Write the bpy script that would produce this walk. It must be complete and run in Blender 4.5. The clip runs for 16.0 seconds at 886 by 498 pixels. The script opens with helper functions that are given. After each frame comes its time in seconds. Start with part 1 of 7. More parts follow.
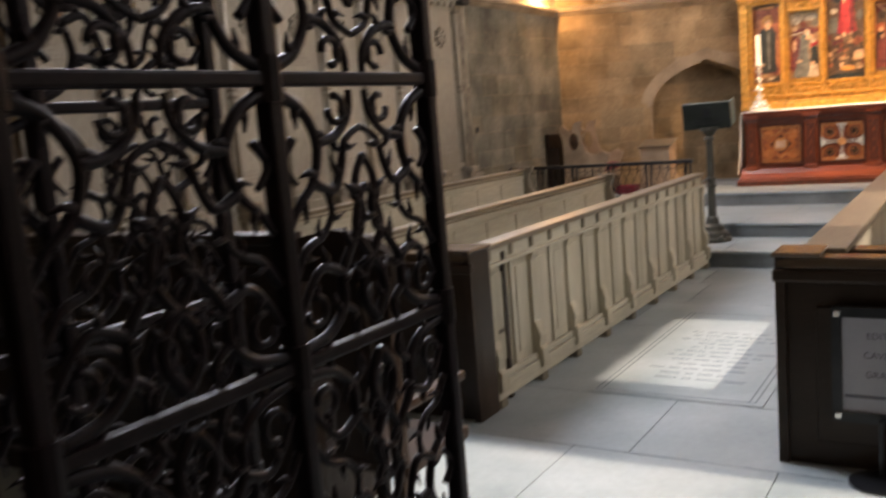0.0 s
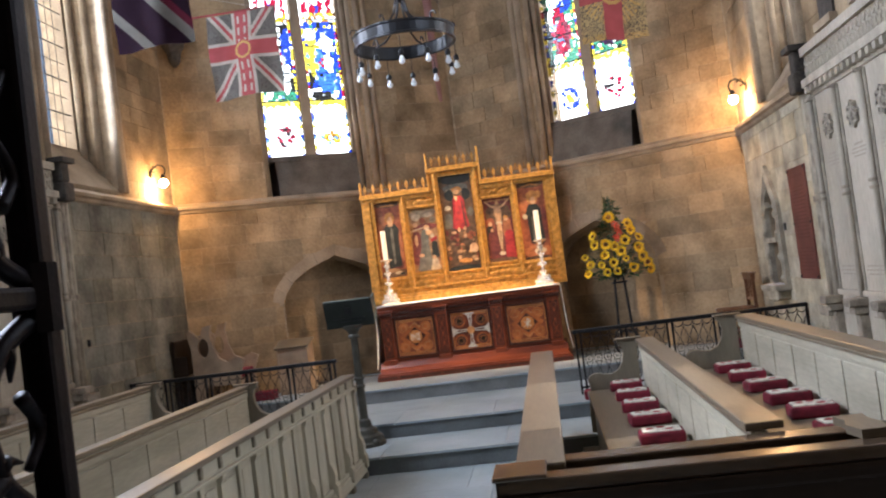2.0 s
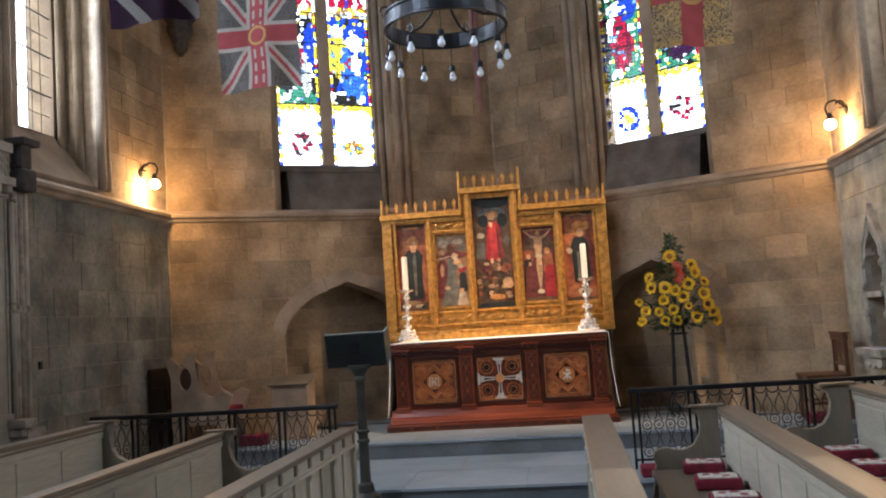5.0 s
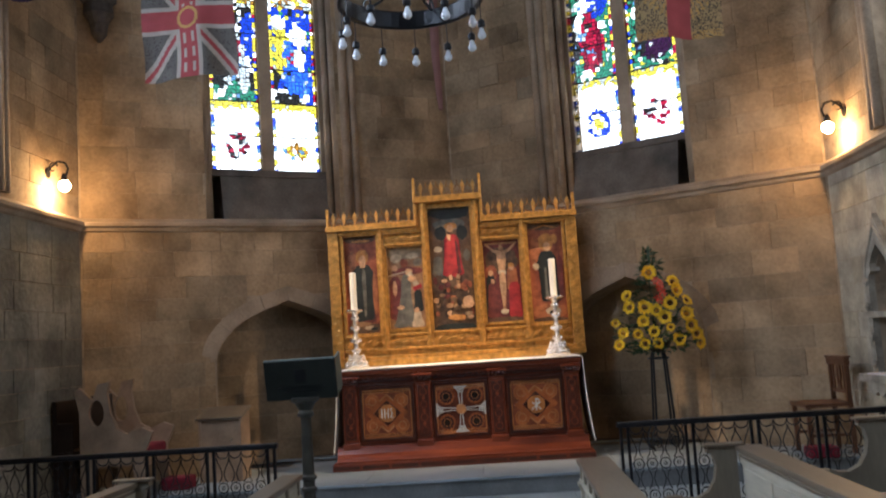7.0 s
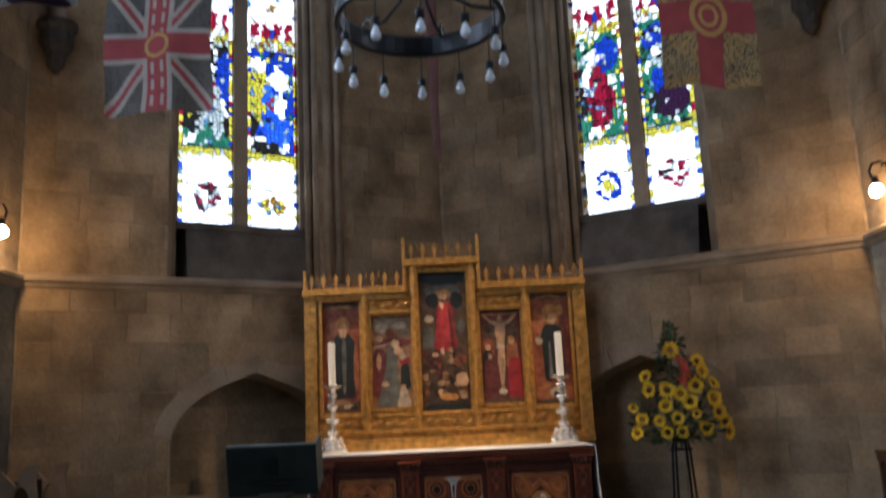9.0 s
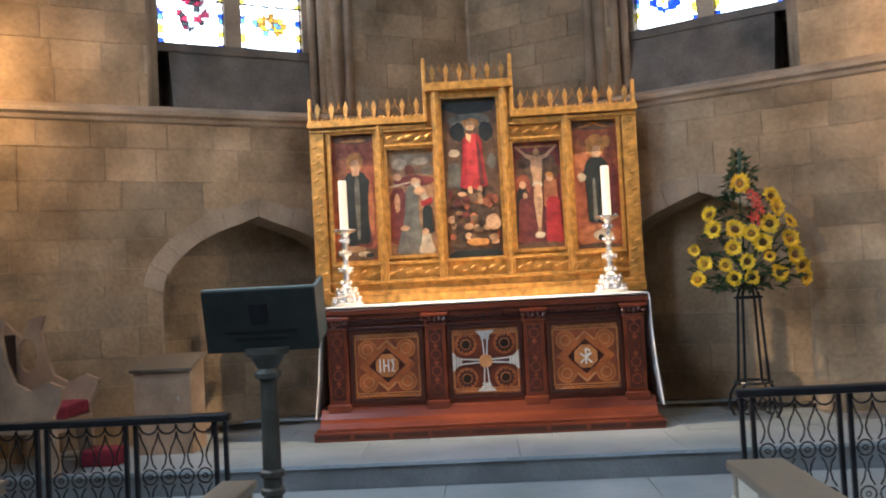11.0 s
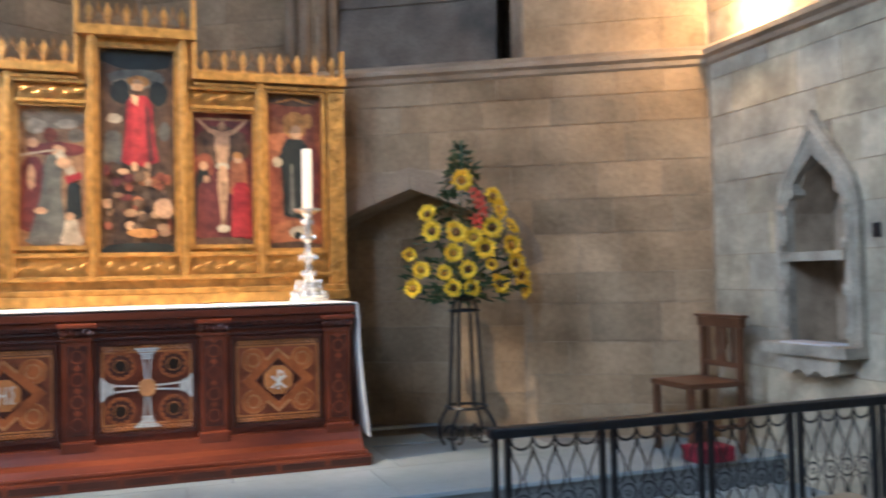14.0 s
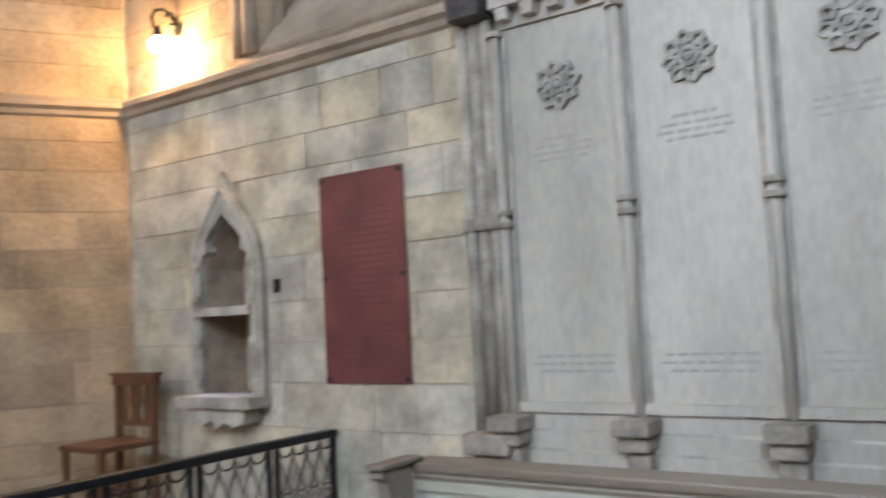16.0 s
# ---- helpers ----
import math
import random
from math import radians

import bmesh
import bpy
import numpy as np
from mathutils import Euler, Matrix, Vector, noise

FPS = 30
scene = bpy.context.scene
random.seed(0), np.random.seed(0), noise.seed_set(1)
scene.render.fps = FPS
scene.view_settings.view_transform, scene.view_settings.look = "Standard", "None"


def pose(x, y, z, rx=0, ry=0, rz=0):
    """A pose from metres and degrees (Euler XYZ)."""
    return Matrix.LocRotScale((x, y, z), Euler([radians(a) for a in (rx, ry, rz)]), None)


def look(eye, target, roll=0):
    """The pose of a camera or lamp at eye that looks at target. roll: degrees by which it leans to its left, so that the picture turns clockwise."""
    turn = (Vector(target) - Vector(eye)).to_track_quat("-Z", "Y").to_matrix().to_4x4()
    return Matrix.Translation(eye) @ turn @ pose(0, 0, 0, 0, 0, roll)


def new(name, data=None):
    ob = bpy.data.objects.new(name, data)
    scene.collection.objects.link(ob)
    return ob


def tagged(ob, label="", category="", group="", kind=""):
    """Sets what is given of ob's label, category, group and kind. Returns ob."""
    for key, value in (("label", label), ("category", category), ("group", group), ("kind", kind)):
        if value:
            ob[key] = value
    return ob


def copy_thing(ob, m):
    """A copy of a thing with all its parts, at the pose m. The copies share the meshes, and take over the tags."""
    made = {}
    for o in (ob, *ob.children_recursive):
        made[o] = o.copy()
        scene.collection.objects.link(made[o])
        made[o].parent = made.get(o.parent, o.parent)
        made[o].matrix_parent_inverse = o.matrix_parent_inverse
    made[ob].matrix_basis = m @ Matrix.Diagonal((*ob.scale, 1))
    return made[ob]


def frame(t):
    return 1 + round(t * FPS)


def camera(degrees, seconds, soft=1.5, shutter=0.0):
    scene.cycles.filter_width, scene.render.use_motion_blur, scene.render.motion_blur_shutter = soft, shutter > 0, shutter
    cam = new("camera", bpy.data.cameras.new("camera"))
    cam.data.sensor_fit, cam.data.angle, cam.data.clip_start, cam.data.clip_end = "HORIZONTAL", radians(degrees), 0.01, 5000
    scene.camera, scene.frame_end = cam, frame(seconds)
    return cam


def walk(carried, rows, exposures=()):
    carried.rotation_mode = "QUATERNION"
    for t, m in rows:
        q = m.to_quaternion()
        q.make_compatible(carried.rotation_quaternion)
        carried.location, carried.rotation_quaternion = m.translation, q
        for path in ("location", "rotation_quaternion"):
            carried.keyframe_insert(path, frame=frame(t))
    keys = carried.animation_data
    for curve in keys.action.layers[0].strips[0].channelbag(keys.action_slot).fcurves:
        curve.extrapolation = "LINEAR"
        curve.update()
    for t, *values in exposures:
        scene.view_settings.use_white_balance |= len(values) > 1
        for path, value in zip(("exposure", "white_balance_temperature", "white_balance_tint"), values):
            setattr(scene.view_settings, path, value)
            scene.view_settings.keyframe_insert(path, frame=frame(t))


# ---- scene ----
cam = camera(53.9, 16.0, soft=2.0, shutter=0.5)
METRES, EYE, TILT, LEAN, TURN = 8.0, 1.5, 0.0, 0.0, 31.5
PATH = [
    (0, (1.627, 0.337, 1.713), (0.573, 2.012, 1.429), -4.7),
    (0.5, (1.491, 0.607, 1.68), (0.643, 2.415, 1.557), -6.1),
    (0.7, (1.422, 0.667, 1.732), (0.684, 2.526, 1.682), -6.6),
    (1, (1.386, 0.78, 1.743), (0.707, 2.66, 1.816), -5.6),
    (1.5, (1.257, 0.916, 1.752), (0.808, 2.863, 1.833), -6.7),
    (2, (1.098, 1.127, 1.782), (0.878, 3.114, 1.852), -7.4),
    (2.5, (1.028, 1.319, 1.769), (0.864, 3.31, 1.872), -5.2),
    (3, (1.051, 1.623, 1.754), (0.9, 3.611, 1.907), -3.4),
    (3.5, (1.013, 1.861, 1.712), (0.901, 3.857, 1.769), -2.6),
    (4, (0.884, 2.166, 1.74), (0.711, 4.155, 1.852), -3.7),
    (4.5, (0.826, 2.431, 1.748), (0.586, 4.413, 1.861), -3.7),
    (4.7, (0.823, 2.587, 1.749), (0.559, 4.563, 1.907), -3.8),
    (6.8, (0.47, 3.777, 1.753), (0.337, 5.764, 1.933), -3.6),
    (7, (0.455, 3.904, 1.762), (0.343, 5.89, 1.972), -3.8),
    (7.5, (0.291, 4.208, 1.782), (0.185, 6.186, 2.058), -1.9),
    (8, (0.127, 4.428, 1.856), (0.148, 6.371, 2.326), -2.1),
    (8.4, (0.099, 4.602, 1.854), (0.088, 6.529, 2.389), -2.2),
    (8.5, (0.099, 4.66, 1.84), (0.081, 6.583, 2.391), -2.8),
    (9, (0.131, 5.005, 1.8), (0.104, 6.968, 2.184), -2.6),
    (9.5, (0.098, 5.336, 1.797), (0.124, 7.324, 2.017), -2.5),
    (10, (0.09, 5.662, 1.74), (0.051, 7.66, 1.807), -3.2),
    (10.2, (0.126, 5.765, 1.72), (0.028, 7.761, 1.791), -3.1),
    (12.3, (-0.11, 7.079, 1.676), (-0.189, 9.076, 1.757), -2.9),
    (12.5, (-0.078, 7.204, 1.695), (-0.135, 9.2, 1.806), -3.8),
    (13, (-0.065, 7.382, 1.689), (0.023, 9.38, 1.741), -2.7),
    (13.3, (-0.033, 7.456, 1.701), (0.261, 9.434, 1.739), -2.8),
    (13.5, (-0.002, 7.493, 1.685), (0.403, 9.451, 1.746), -2.7),
    (14, (-0.036, 7.534, 1.668), (0.628, 9.419, 1.734), -1.3),
    (14.5, (-0.036, 7.537, 1.688), (0.914, 9.296, 1.741), -1.8),
    (15, (0.004, 7.499, 1.681), (1.221, 9.084, 1.773), -3.0),
    (15.5, (0.054, 7.459, 1.677), (1.498, 8.84, 1.765), -2.9),
    (16, (0.174, 7.418, 1.668), (1.795, 8.58, 1.813), -3.0),
]
EXPOSURES = [(s, e, k - 150, g) for s, e, k, g in ((0.0, 0.55, 7800, 20), (0.5, 0.30, 7500, 20), (1.0, 0.24, 7300, 20), (1.5, 0.32, 6900, 17), (2.5, 0.12, 6450, 16), (4.0, -0.22, 6300, 15), (4.5, -0.2, 6300, 15), (6.8, -0.55, 6150, 14), (7.5, -0.65, 6000, 12), (8.0, -1.05, 5900, 11), (8.6, -1.3, 5900, 10), (9.2, -1.2, 5850, 12), (9.5, -1.10, 5700, 11), (9.8, -0.3, 5800, 11), (10.2, 0.05, 5800, 10), (12.5, 0.3, 5800, 10), (13.5, 0.2, 5400, 9), (14.5, 0.25, 5450, 9), (16.0, 0.46, 6000, 11))]
walk(cam, [(t, look(eye, target, roll)) for t, eye, target, roll in PATH], EXPOSURES)

# ---- world, sun, lamps ----
world = bpy.data.worlds.new("sky")
scene.world = world
world.use_nodes = True
wn = world.node_tree
sky = wn.nodes.new("ShaderNodeTexSky")
sky.sky_type, sky.sun_disc = "NISHITA", False
sky.sun_elevation, sky.sun_rotation = radians(57), radians(90)
wn.links.new(sky.outputs["Color"], wn.nodes["Background"].inputs["Color"])
wn.nodes["Background"].inputs["Strength"].default_value = 0.07

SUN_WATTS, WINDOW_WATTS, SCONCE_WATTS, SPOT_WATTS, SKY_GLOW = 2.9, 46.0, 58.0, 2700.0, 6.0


def lamp(name, kind, m, energy, color=(1, 1, 1)):
    data = bpy.data.lights.new(name, kind)
    data.energy, data.color = energy, color
    ob = new(name, data)
    ob.matrix_world = m
    return ob


sun = lamp("sun", "SUN", look((20, 7.0, 31), (0, 6.4, 0)), SUN_WATTS, (1.0, 0.95, 0.86))
sun.data.angle = radians(0.6)

# ---- materials ----


def material(name, color, rough=0.6, metal=0.0, vary=0.15, scale=6.0, fine=60.0, bump=0.15, second=None, second_at=0.55,
             per_object=0.0, coat=0.0, stretch=None, depth=0.01, other=None, other_share=0.35):
    """A principled surface with broad stains, fine grain and relief, in the object's metres."""
    m = bpy.data.materials.new(name)
    m.use_nodes = True
    n, l = m.node_tree.nodes, m.node_tree.links
    b = n["Principled BSDF"]
    geo = n.new("ShaderNodeNewGeometry")
    mapping = n.new("ShaderNodeMapping")
    l.new(geo.outputs["Position"], mapping.inputs["Vector"])
    if stretch:
        mapping.inputs["Scale"].default_value = stretch
    big, small = n.new("ShaderNodeTexNoise"), n.new("ShaderNodeTexNoise")
    big.inputs["Scale"].default_value, big.inputs["Detail"].default_value = scale, 5
    small.inputs["Scale"].default_value, small.inputs["Detail"].default_value = fine, 4
    for t in (big, small):
        l.new(mapping.outputs["Vector"], t.inputs["Vector"])
    ramp = n.new("ShaderNodeMapRange")
    ramp.inputs["From Min"].default_value, ramp.inputs["From Max"].default_value = 0.3, 0.7
    l.new(big.outputs["Fac"], ramp.inputs["Value"])
    mix = n.new("ShaderNodeMix")
    mix.data_type = "RGBA"
    dark = tuple(c * (1 - vary * 1.6) for c in color)
    light = second or tuple(min(1, c * (1 + vary)) for c in color)
    mix.inputs["A"].default_value, mix.inputs["B"].default_value = (*dark, 1), (*light, 1)
    l.new(ramp.outputs["Result"], mix.inputs["Factor"])
    grain = n.new("ShaderNodeMapRange")
    grain.inputs["From Min"].default_value, grain.inputs["From Max"].default_value = 0.25, 0.75
    grain.inputs["To Min"].default_value, grain.inputs["To Max"].default_value = 1 - vary * 0.7, 1 + vary * 0.5
    l.new(small.outputs["Fac"], grain.inputs["Value"])
    mul = n.new("ShaderNodeVectorMath")
    mul.operation = "SCALE"
    l.new(mix.outputs["Result"], mul.inputs[0])
    l.new(grain.outputs["Result"], mul.inputs["Scale"])
    out = mul.outputs["Vector"]
    if per_object:
        info = n.new("ShaderNodeObjectInfo")
        rng = n.new("ShaderNodeMapRange")
        rng.inputs["To Min"].default_value, rng.inputs["To Max"].default_value = 1 - per_object, 1 + per_object * 0.7
        l.new(info.outputs["Random"], rng.inputs["Value"])
        again = n.new("ShaderNodeVectorMath")
        again.operation = "SCALE"
        l.new(out, again.inputs[0])
        l.new(rng.outputs["Result"], again.inputs["Scale"])
        out = again.outputs["Vector"]
        if other:
            # some stones come from another bed: pick by a second roll of the same dice
            roll, lot, hue = n.new("ShaderNodeMath"), n.new("ShaderNodeMapRange"), n.new("ShaderNodeMix")
            roll.operation = "PINGPONG"
            roll.inputs[1].default_value = 0.083
            l.new(info.outputs["Random"], roll.inputs[0])
            lot.inputs["From Min"].default_value, lot.inputs["From Max"].default_value = 0.083 * (1 - other_share) - 0.012, 0.083
            l.new(roll.outputs[0], lot.inputs["Value"])
            hue.data_type, hue.blend_type = "RGBA", "MULTIPLY"
            hue.inputs["B"].default_value = (*other, 1)
            l.new(lot.outputs["Result"], hue.inputs["Factor"])
            l.new(out, hue.inputs["A"])
            out = hue.outputs["Result"]
    l.new(out, b.inputs["Base Color"])
    b.inputs["Roughness"].default_value, b.inputs["Metallic"].default_value = rough, metal
    b.inputs["Coat Weight"].default_value = coat
    if bump:
        bp = n.new("ShaderNodeBump")
        bp.inputs["Strength"].default_value, bp.inputs["Distance"].default_value = bump, depth
        add = n.new("ShaderNodeMath")
        l.new(big.outputs["Fac"], add.inputs[0])
        l.new(small.outputs["Fac"], add.inputs[1])
        l.new(add.outputs[0], bp.inputs["Height"])
        l.new(bp.outputs["Normal"], b.inputs["Normal"])
    return m


def glowing(name, color, strength):
    m = bpy.data.materials.new(name)
    m.use_nodes = True
    b = m.node_tree.nodes["Principled BSDF"]
    b.inputs["Base Color"].default_value = (*color, 1)
    b.inputs["Emission Color"].default_value = (*color, 1)
    b.inputs["Emission Strength"].default_value = strength
    return m


def stained(name, color, streak=0.35):
    """Coloured window glass: light passes, with streaks in the colour and a faint gloss."""
    m = bpy.data.materials.new(name)
    m.use_nodes = True
    n, l = m.node_tree.nodes, m.node_tree.links
    n.remove(n["Principled BSDF"])
    geo, tex, mix = n.new("ShaderNodeNewGeometry"), n.new("ShaderNodeTexNoise"), n.new("ShaderNodeMix")
    tex.inputs["Scale"].default_value = 14
    l.new(geo.outputs["Position"], tex.inputs["Vector"])
    mix.data_type = "RGBA"
    mix.inputs["A"].default_value = (*[c * (1 - streak) for c in color], 1)
    mix.inputs["B"].default_value = (*[min(1, c * (1 + streak)) for c in color], 1)
    l.new(tex.outputs["Fac"], mix.inputs["Factor"])
    clear, gloss, both = n.new("ShaderNodeBsdfTransparent"), n.new("ShaderNodeBsdfGlossy"), n.new("ShaderNodeMixShader")
    l.new(mix.outputs["Result"], clear.inputs["Color"])
    gloss.inputs["Roughness"].default_value = 0.15
    both.inputs["Fac"].default_value = 0.04
    l.new(clear.outputs[0], both.inputs[1])
    l.new(gloss.outputs[0], both.inputs[2])
    l.new(both.outputs[0], n["Material Output"].inputs["Surface"])
    return m


STONE = material("sandstone", (0.318, 0.220, 0.124), 0.88, vary=0.26, scale=2.1, fine=26, bump=0.8, second=(0.44, 0.312, 0.184), per_object=0.20, other=(0.89, 0.95, 1.02))
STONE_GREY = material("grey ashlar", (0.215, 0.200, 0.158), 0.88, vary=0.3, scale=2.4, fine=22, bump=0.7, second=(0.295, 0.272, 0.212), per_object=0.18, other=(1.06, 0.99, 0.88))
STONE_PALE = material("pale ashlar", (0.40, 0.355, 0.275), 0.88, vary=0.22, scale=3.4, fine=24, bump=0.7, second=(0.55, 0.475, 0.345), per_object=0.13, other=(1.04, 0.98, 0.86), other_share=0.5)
JOINT = material("lime mortar", (0.36, 0.275, 0.185), 0.95, vary=0.2, scale=8, fine=90, bump=0.4)
DRESSED = material("dressed sandstone", (0.32, 0.235, 0.15), 0.8, vary=0.22, scale=2.5, fine=50, bump=0.4, second=(0.41, 0.315, 0.215))
PALE = material("pale limestone", (0.405, 0.350, 0.270), 0.78, vary=0.2, scale=1.1, fine=40, bump=0.2, second=(0.515, 0.455, 0.36), stretch=(1, 1, 0.35))
WEATHERED = material("weathered limestone", (0.37, 0.32, 0.24), 0.88, vary=0.26, scale=5, fine=50, bump=0.5, second=(0.49, 0.425, 0.32))
PALE_STAIN = material("carved limestone", (0.42, 0.37, 0.29), 0.8, vary=0.2, scale=6, fine=60, bump=0.3)
# shading of the corbels and shaft rings is put into this darker stone
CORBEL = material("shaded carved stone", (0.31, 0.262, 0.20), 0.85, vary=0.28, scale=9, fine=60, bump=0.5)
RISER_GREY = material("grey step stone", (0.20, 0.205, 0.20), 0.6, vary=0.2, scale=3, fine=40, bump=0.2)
SLATE = material("blue grey paving", (0.275, 0.335, 0.345), 0.42, vary=0.12, scale=1.6, fine=25, bump=0.12, second=(0.36, 0.40, 0.41), per_object=0.06)
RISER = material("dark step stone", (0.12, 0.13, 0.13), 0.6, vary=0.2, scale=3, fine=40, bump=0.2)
OAK = material("limed oak", (0.47, 0.43, 0.32), 0.5, vary=0.2, scale=3, fine=50, bump=0.18, second=(0.58, 0.54, 0.42), stretch=(1, 0.15, 1), depth=0.004)
OAK_UP = material("limed oak upright", (0.46, 0.41, 0.30), 0.5, vary=0.2, scale=3, fine=50, bump=0.18, second=(0.56, 0.51, 0.39), stretch=(1, 1, 0.12), depth=0.004)
OAK_TOP = material("worn oak board", (0.185, 0.145, 0.098), 0.36, vary=0.22, scale=3, fine=60, bump=0.12, stretch=(1, 0.12, 1), depth=0.003)
OAK_END = material("grey oak", (0.20, 0.17, 0.12), 0.5, vary=0.2, scale=4, fine=60, bump=0.2, stretch=(1, 1, 0.2), depth=0.004)
DARK_OAK = material("dark oak", (0.035, 0.022, 0.015), 0.35, vary=0.25, scale=4, fine=60, bump=0.2, stretch=(0.2, 1, 1), depth=0.004)
POLISHED = material("polished dark oak", (0.10, 0.065, 0.04), 0.2, vary=0.25, scale=4, fine=60, bump=0.08, stretch=(0.2, 1, 1), depth=0.003)
MAHOGANY = material("mahogany", (0.145, 0.029, 0.011), 0.30, vary=0.3, scale=5, fine=70, bump=0.12, second=(0.235, 0.052, 0.018), stretch=(0.2, 1, 1), depth=0.003)
MAHOGANY_DARK = material("dark mahogany", (0.07, 0.018, 0.009), 0.34, vary=0.25, scale=5, fine=70, bump=0.12, depth=0.003)
INLAY = material("orange inlay wood", (0.40, 0.110, 0.026), 0.36, vary=0.25, scale=8, fine=80, bump=0.08, depth=0.002)
INLAY_RED = material("red brown inlay wood", (0.235, 0.058, 0.020), 0.38, vary=0.3, scale=9, fine=80, bump=0.1, depth=0.002)
WOOD_LINE = material("bright inlay line", (0.52, 0.19, 0.05), 0.4, vary=0.2, scale=8, fine=80, bump=0.05, depth=0.002)
INLAY_PALE = material("pale inlay wood", (0.50, 0.23, 0.085), 0.36, vary=0.2, scale=8, fine=80, bump=0.08, depth=0.002)
PEARL = material("mother of pearl", (0.66, 0.62, 0.54), 0.25, vary=0.12, scale=20, fine=120, bump=0.05, depth=0.001)
GOLD = material("gilded wood", (0.60, 0.315, 0.072), 0.36, metal=0.55, vary=0.26, scale=18, fine=140, bump=0.07, depth=0.004)
GOLD_DARK = material("tarnished gilding", (0.36, 0.17, 0.04), 0.45, metal=0.6, vary=0.3, scale=10, fine=90, bump=0.3, depth=0.004)
SILVER = material("polished silver", (0.88, 0.85, 0.80), 0.25, metal=0.8, vary=0.08, scale=20, fine=90, bump=0.1, depth=0.002)
IRON = material("black iron", (0.012, 0.013, 0.015), 0.38, metal=0.3, vary=0.3, scale=15, fine=120, bump=0.15, depth=0.002)
GATE_IRON = material("lacquered gate iron", (0.010, 0.006, 0.008), 0.45, metal=0.0, vary=0.3, scale=15, fine=120, bump=0.2, depth=0.003)
LINEN = material("white linen", (0.82, 0.80, 0.75), 0.85, vary=0.05, scale=12, fine=200, bump=0.1, depth=0.002)
WAX = material("candle wax", (0.86, 0.82, 0.70), 0.5, vary=0.04, scale=8, fine=60, bump=0.03)
GREEN_CLOTH = material("dark green leather", (0.019, 0.022, 0.018), 0.8, vary=0.2, scale=6, fine=90, bump=0.15, depth=0.003)
BRONZE = material("dull bronze", (0.055, 0.052, 0.040), 0.5, metal=0.3, vary=0.25, scale=8, fine=70, bump=0.2, depth=0.003)
COPPER = material("copper plate", (0.17, 0.055, 0.045), 0.5, metal=0.35, vary=0.2, scale=4, fine=60, bump=0.08, depth=0.002)
# white card whose shade is put into the colour as grey
CARD = material("shaded white card", (0.34, 0.34, 0.37), 0.35, vary=0.05, bump=0)
COPPER_INK = material("engraved copper", (0.125, 0.042, 0.035), 0.6, metal=0.2, vary=0.1, bump=0)
CRIMSON = material("crimson velvet", (0.19, 0.012, 0.025), 0.9, vary=0.25, scale=14, fine=120, bump=0.2, depth=0.003)
EMBROIDERY = material("cream embroidery", (0.62, 0.55, 0.45), 0.9, vary=0.3, scale=30, fine=150, bump=0.3, depth=0.003)
CHAIR_WOOD = material("brown chair wood", (0.13, 0.055, 0.025), 0.4, vary=0.25, scale=5, fine=70, bump=0.12, depth=0.003)
PALE_WOOD = material("worn carved wood", (0.36, 0.245, 0.155), 0.5, vary=0.2, scale=5, fine=70, bump=0.15, depth=0.004)
PAPER = material("white card", (0.60, 0.60, 0.62), 0.6, vary=0.03, bump=0)
INK = material("grey print", (0.12, 0.12, 0.14), 0.7, vary=0.1, bump=0)
LEAD = material("lead came", (0.02, 0.02, 0.022), 0.5, metal=0.4, vary=0.2, bump=0.1)
CEILING_DARK = material("unseen dark ceiling", (0.09, 0.065, 0.045), 0.9, vary=0.15, scale=1.5, fine=30, bump=0.2)
PETAL = material("yellow petal", (0.86, 0.56, 0.015), 0.6, vary=0.2, scale=20, fine=120, bump=0.1)
SEED = material("dark seed head", (0.14, 0.06, 0.008), 0.8, vary=0.3, scale=60, fine=200, bump=0.4)
RED_PETAL = material("coral petal", (0.75, 0.09, 0.05), 0.6, vary=0.2, scale=20, fine=120, bump=0.1)
LEAF = material("dark green leaf", (0.035, 0.075, 0.025), 0.5, vary=0.3, scale=15, fine=90, bump=0.15)
BULB = material("unlit bulb glass", (0.80, 0.84, 0.86), 0.08, vary=0.05, bump=0)
WARM_BULB = glowing("warm bulb", (1.0, 0.66, 0.28), 120)


def cloth(name, color):
    """Thin flag cloth, lit from both sides."""
    m = material(name, color, 0.95, vary=0.18, scale=7, fine=160, bump=0.15, depth=0.003)
    n, l = m.node_tree.nodes, m.node_tree.links
    n["Principled BSDF"].inputs["Specular IOR Level"].default_value = 0.04
    tr, mix = n.new("ShaderNodeBsdfTranslucent"), n.new("ShaderNodeMixShader")
    tr.inputs["Color"].default_value = (*color, 1)
    mix.inputs["Fac"].default_value = 0.55
    l.new(n["Principled BSDF"].outputs[0], mix.inputs[1])
    l.new(tr.outputs[0], mix.inputs[2])
    l.new(mix.outputs[0], n["Material Output"].inputs["Surface"])
    return m


FLAG_RED = cloth("faded red cloth", (0.40, 0.095, 0.10))
FLAG_WHITE = cloth("grey white cloth", (0.47, 0.43, 0.38))
FLAG_BLUE = cloth("faded blue cloth", (0.15, 0.145, 0.135))
FLAG_BUFF = cloth("faded buff cloth", (0.42, 0.32, 0.17))
FLAG_GOLD = cloth("gold thread", (0.55, 0.36, 0.13))
FLAG_DARK = cloth("dark old cloth", (0.012, 0.006, 0.010))
FLAG_MAROON = cloth("dark maroon cloth", (0.05, 0.008, 0.014))
FLAG_PINK = cloth("faded pink cloth", (0.34, 0.19, 0.17))
FLAG_GREY = cloth("grey old cloth", (0.085, 0.08, 0.07))
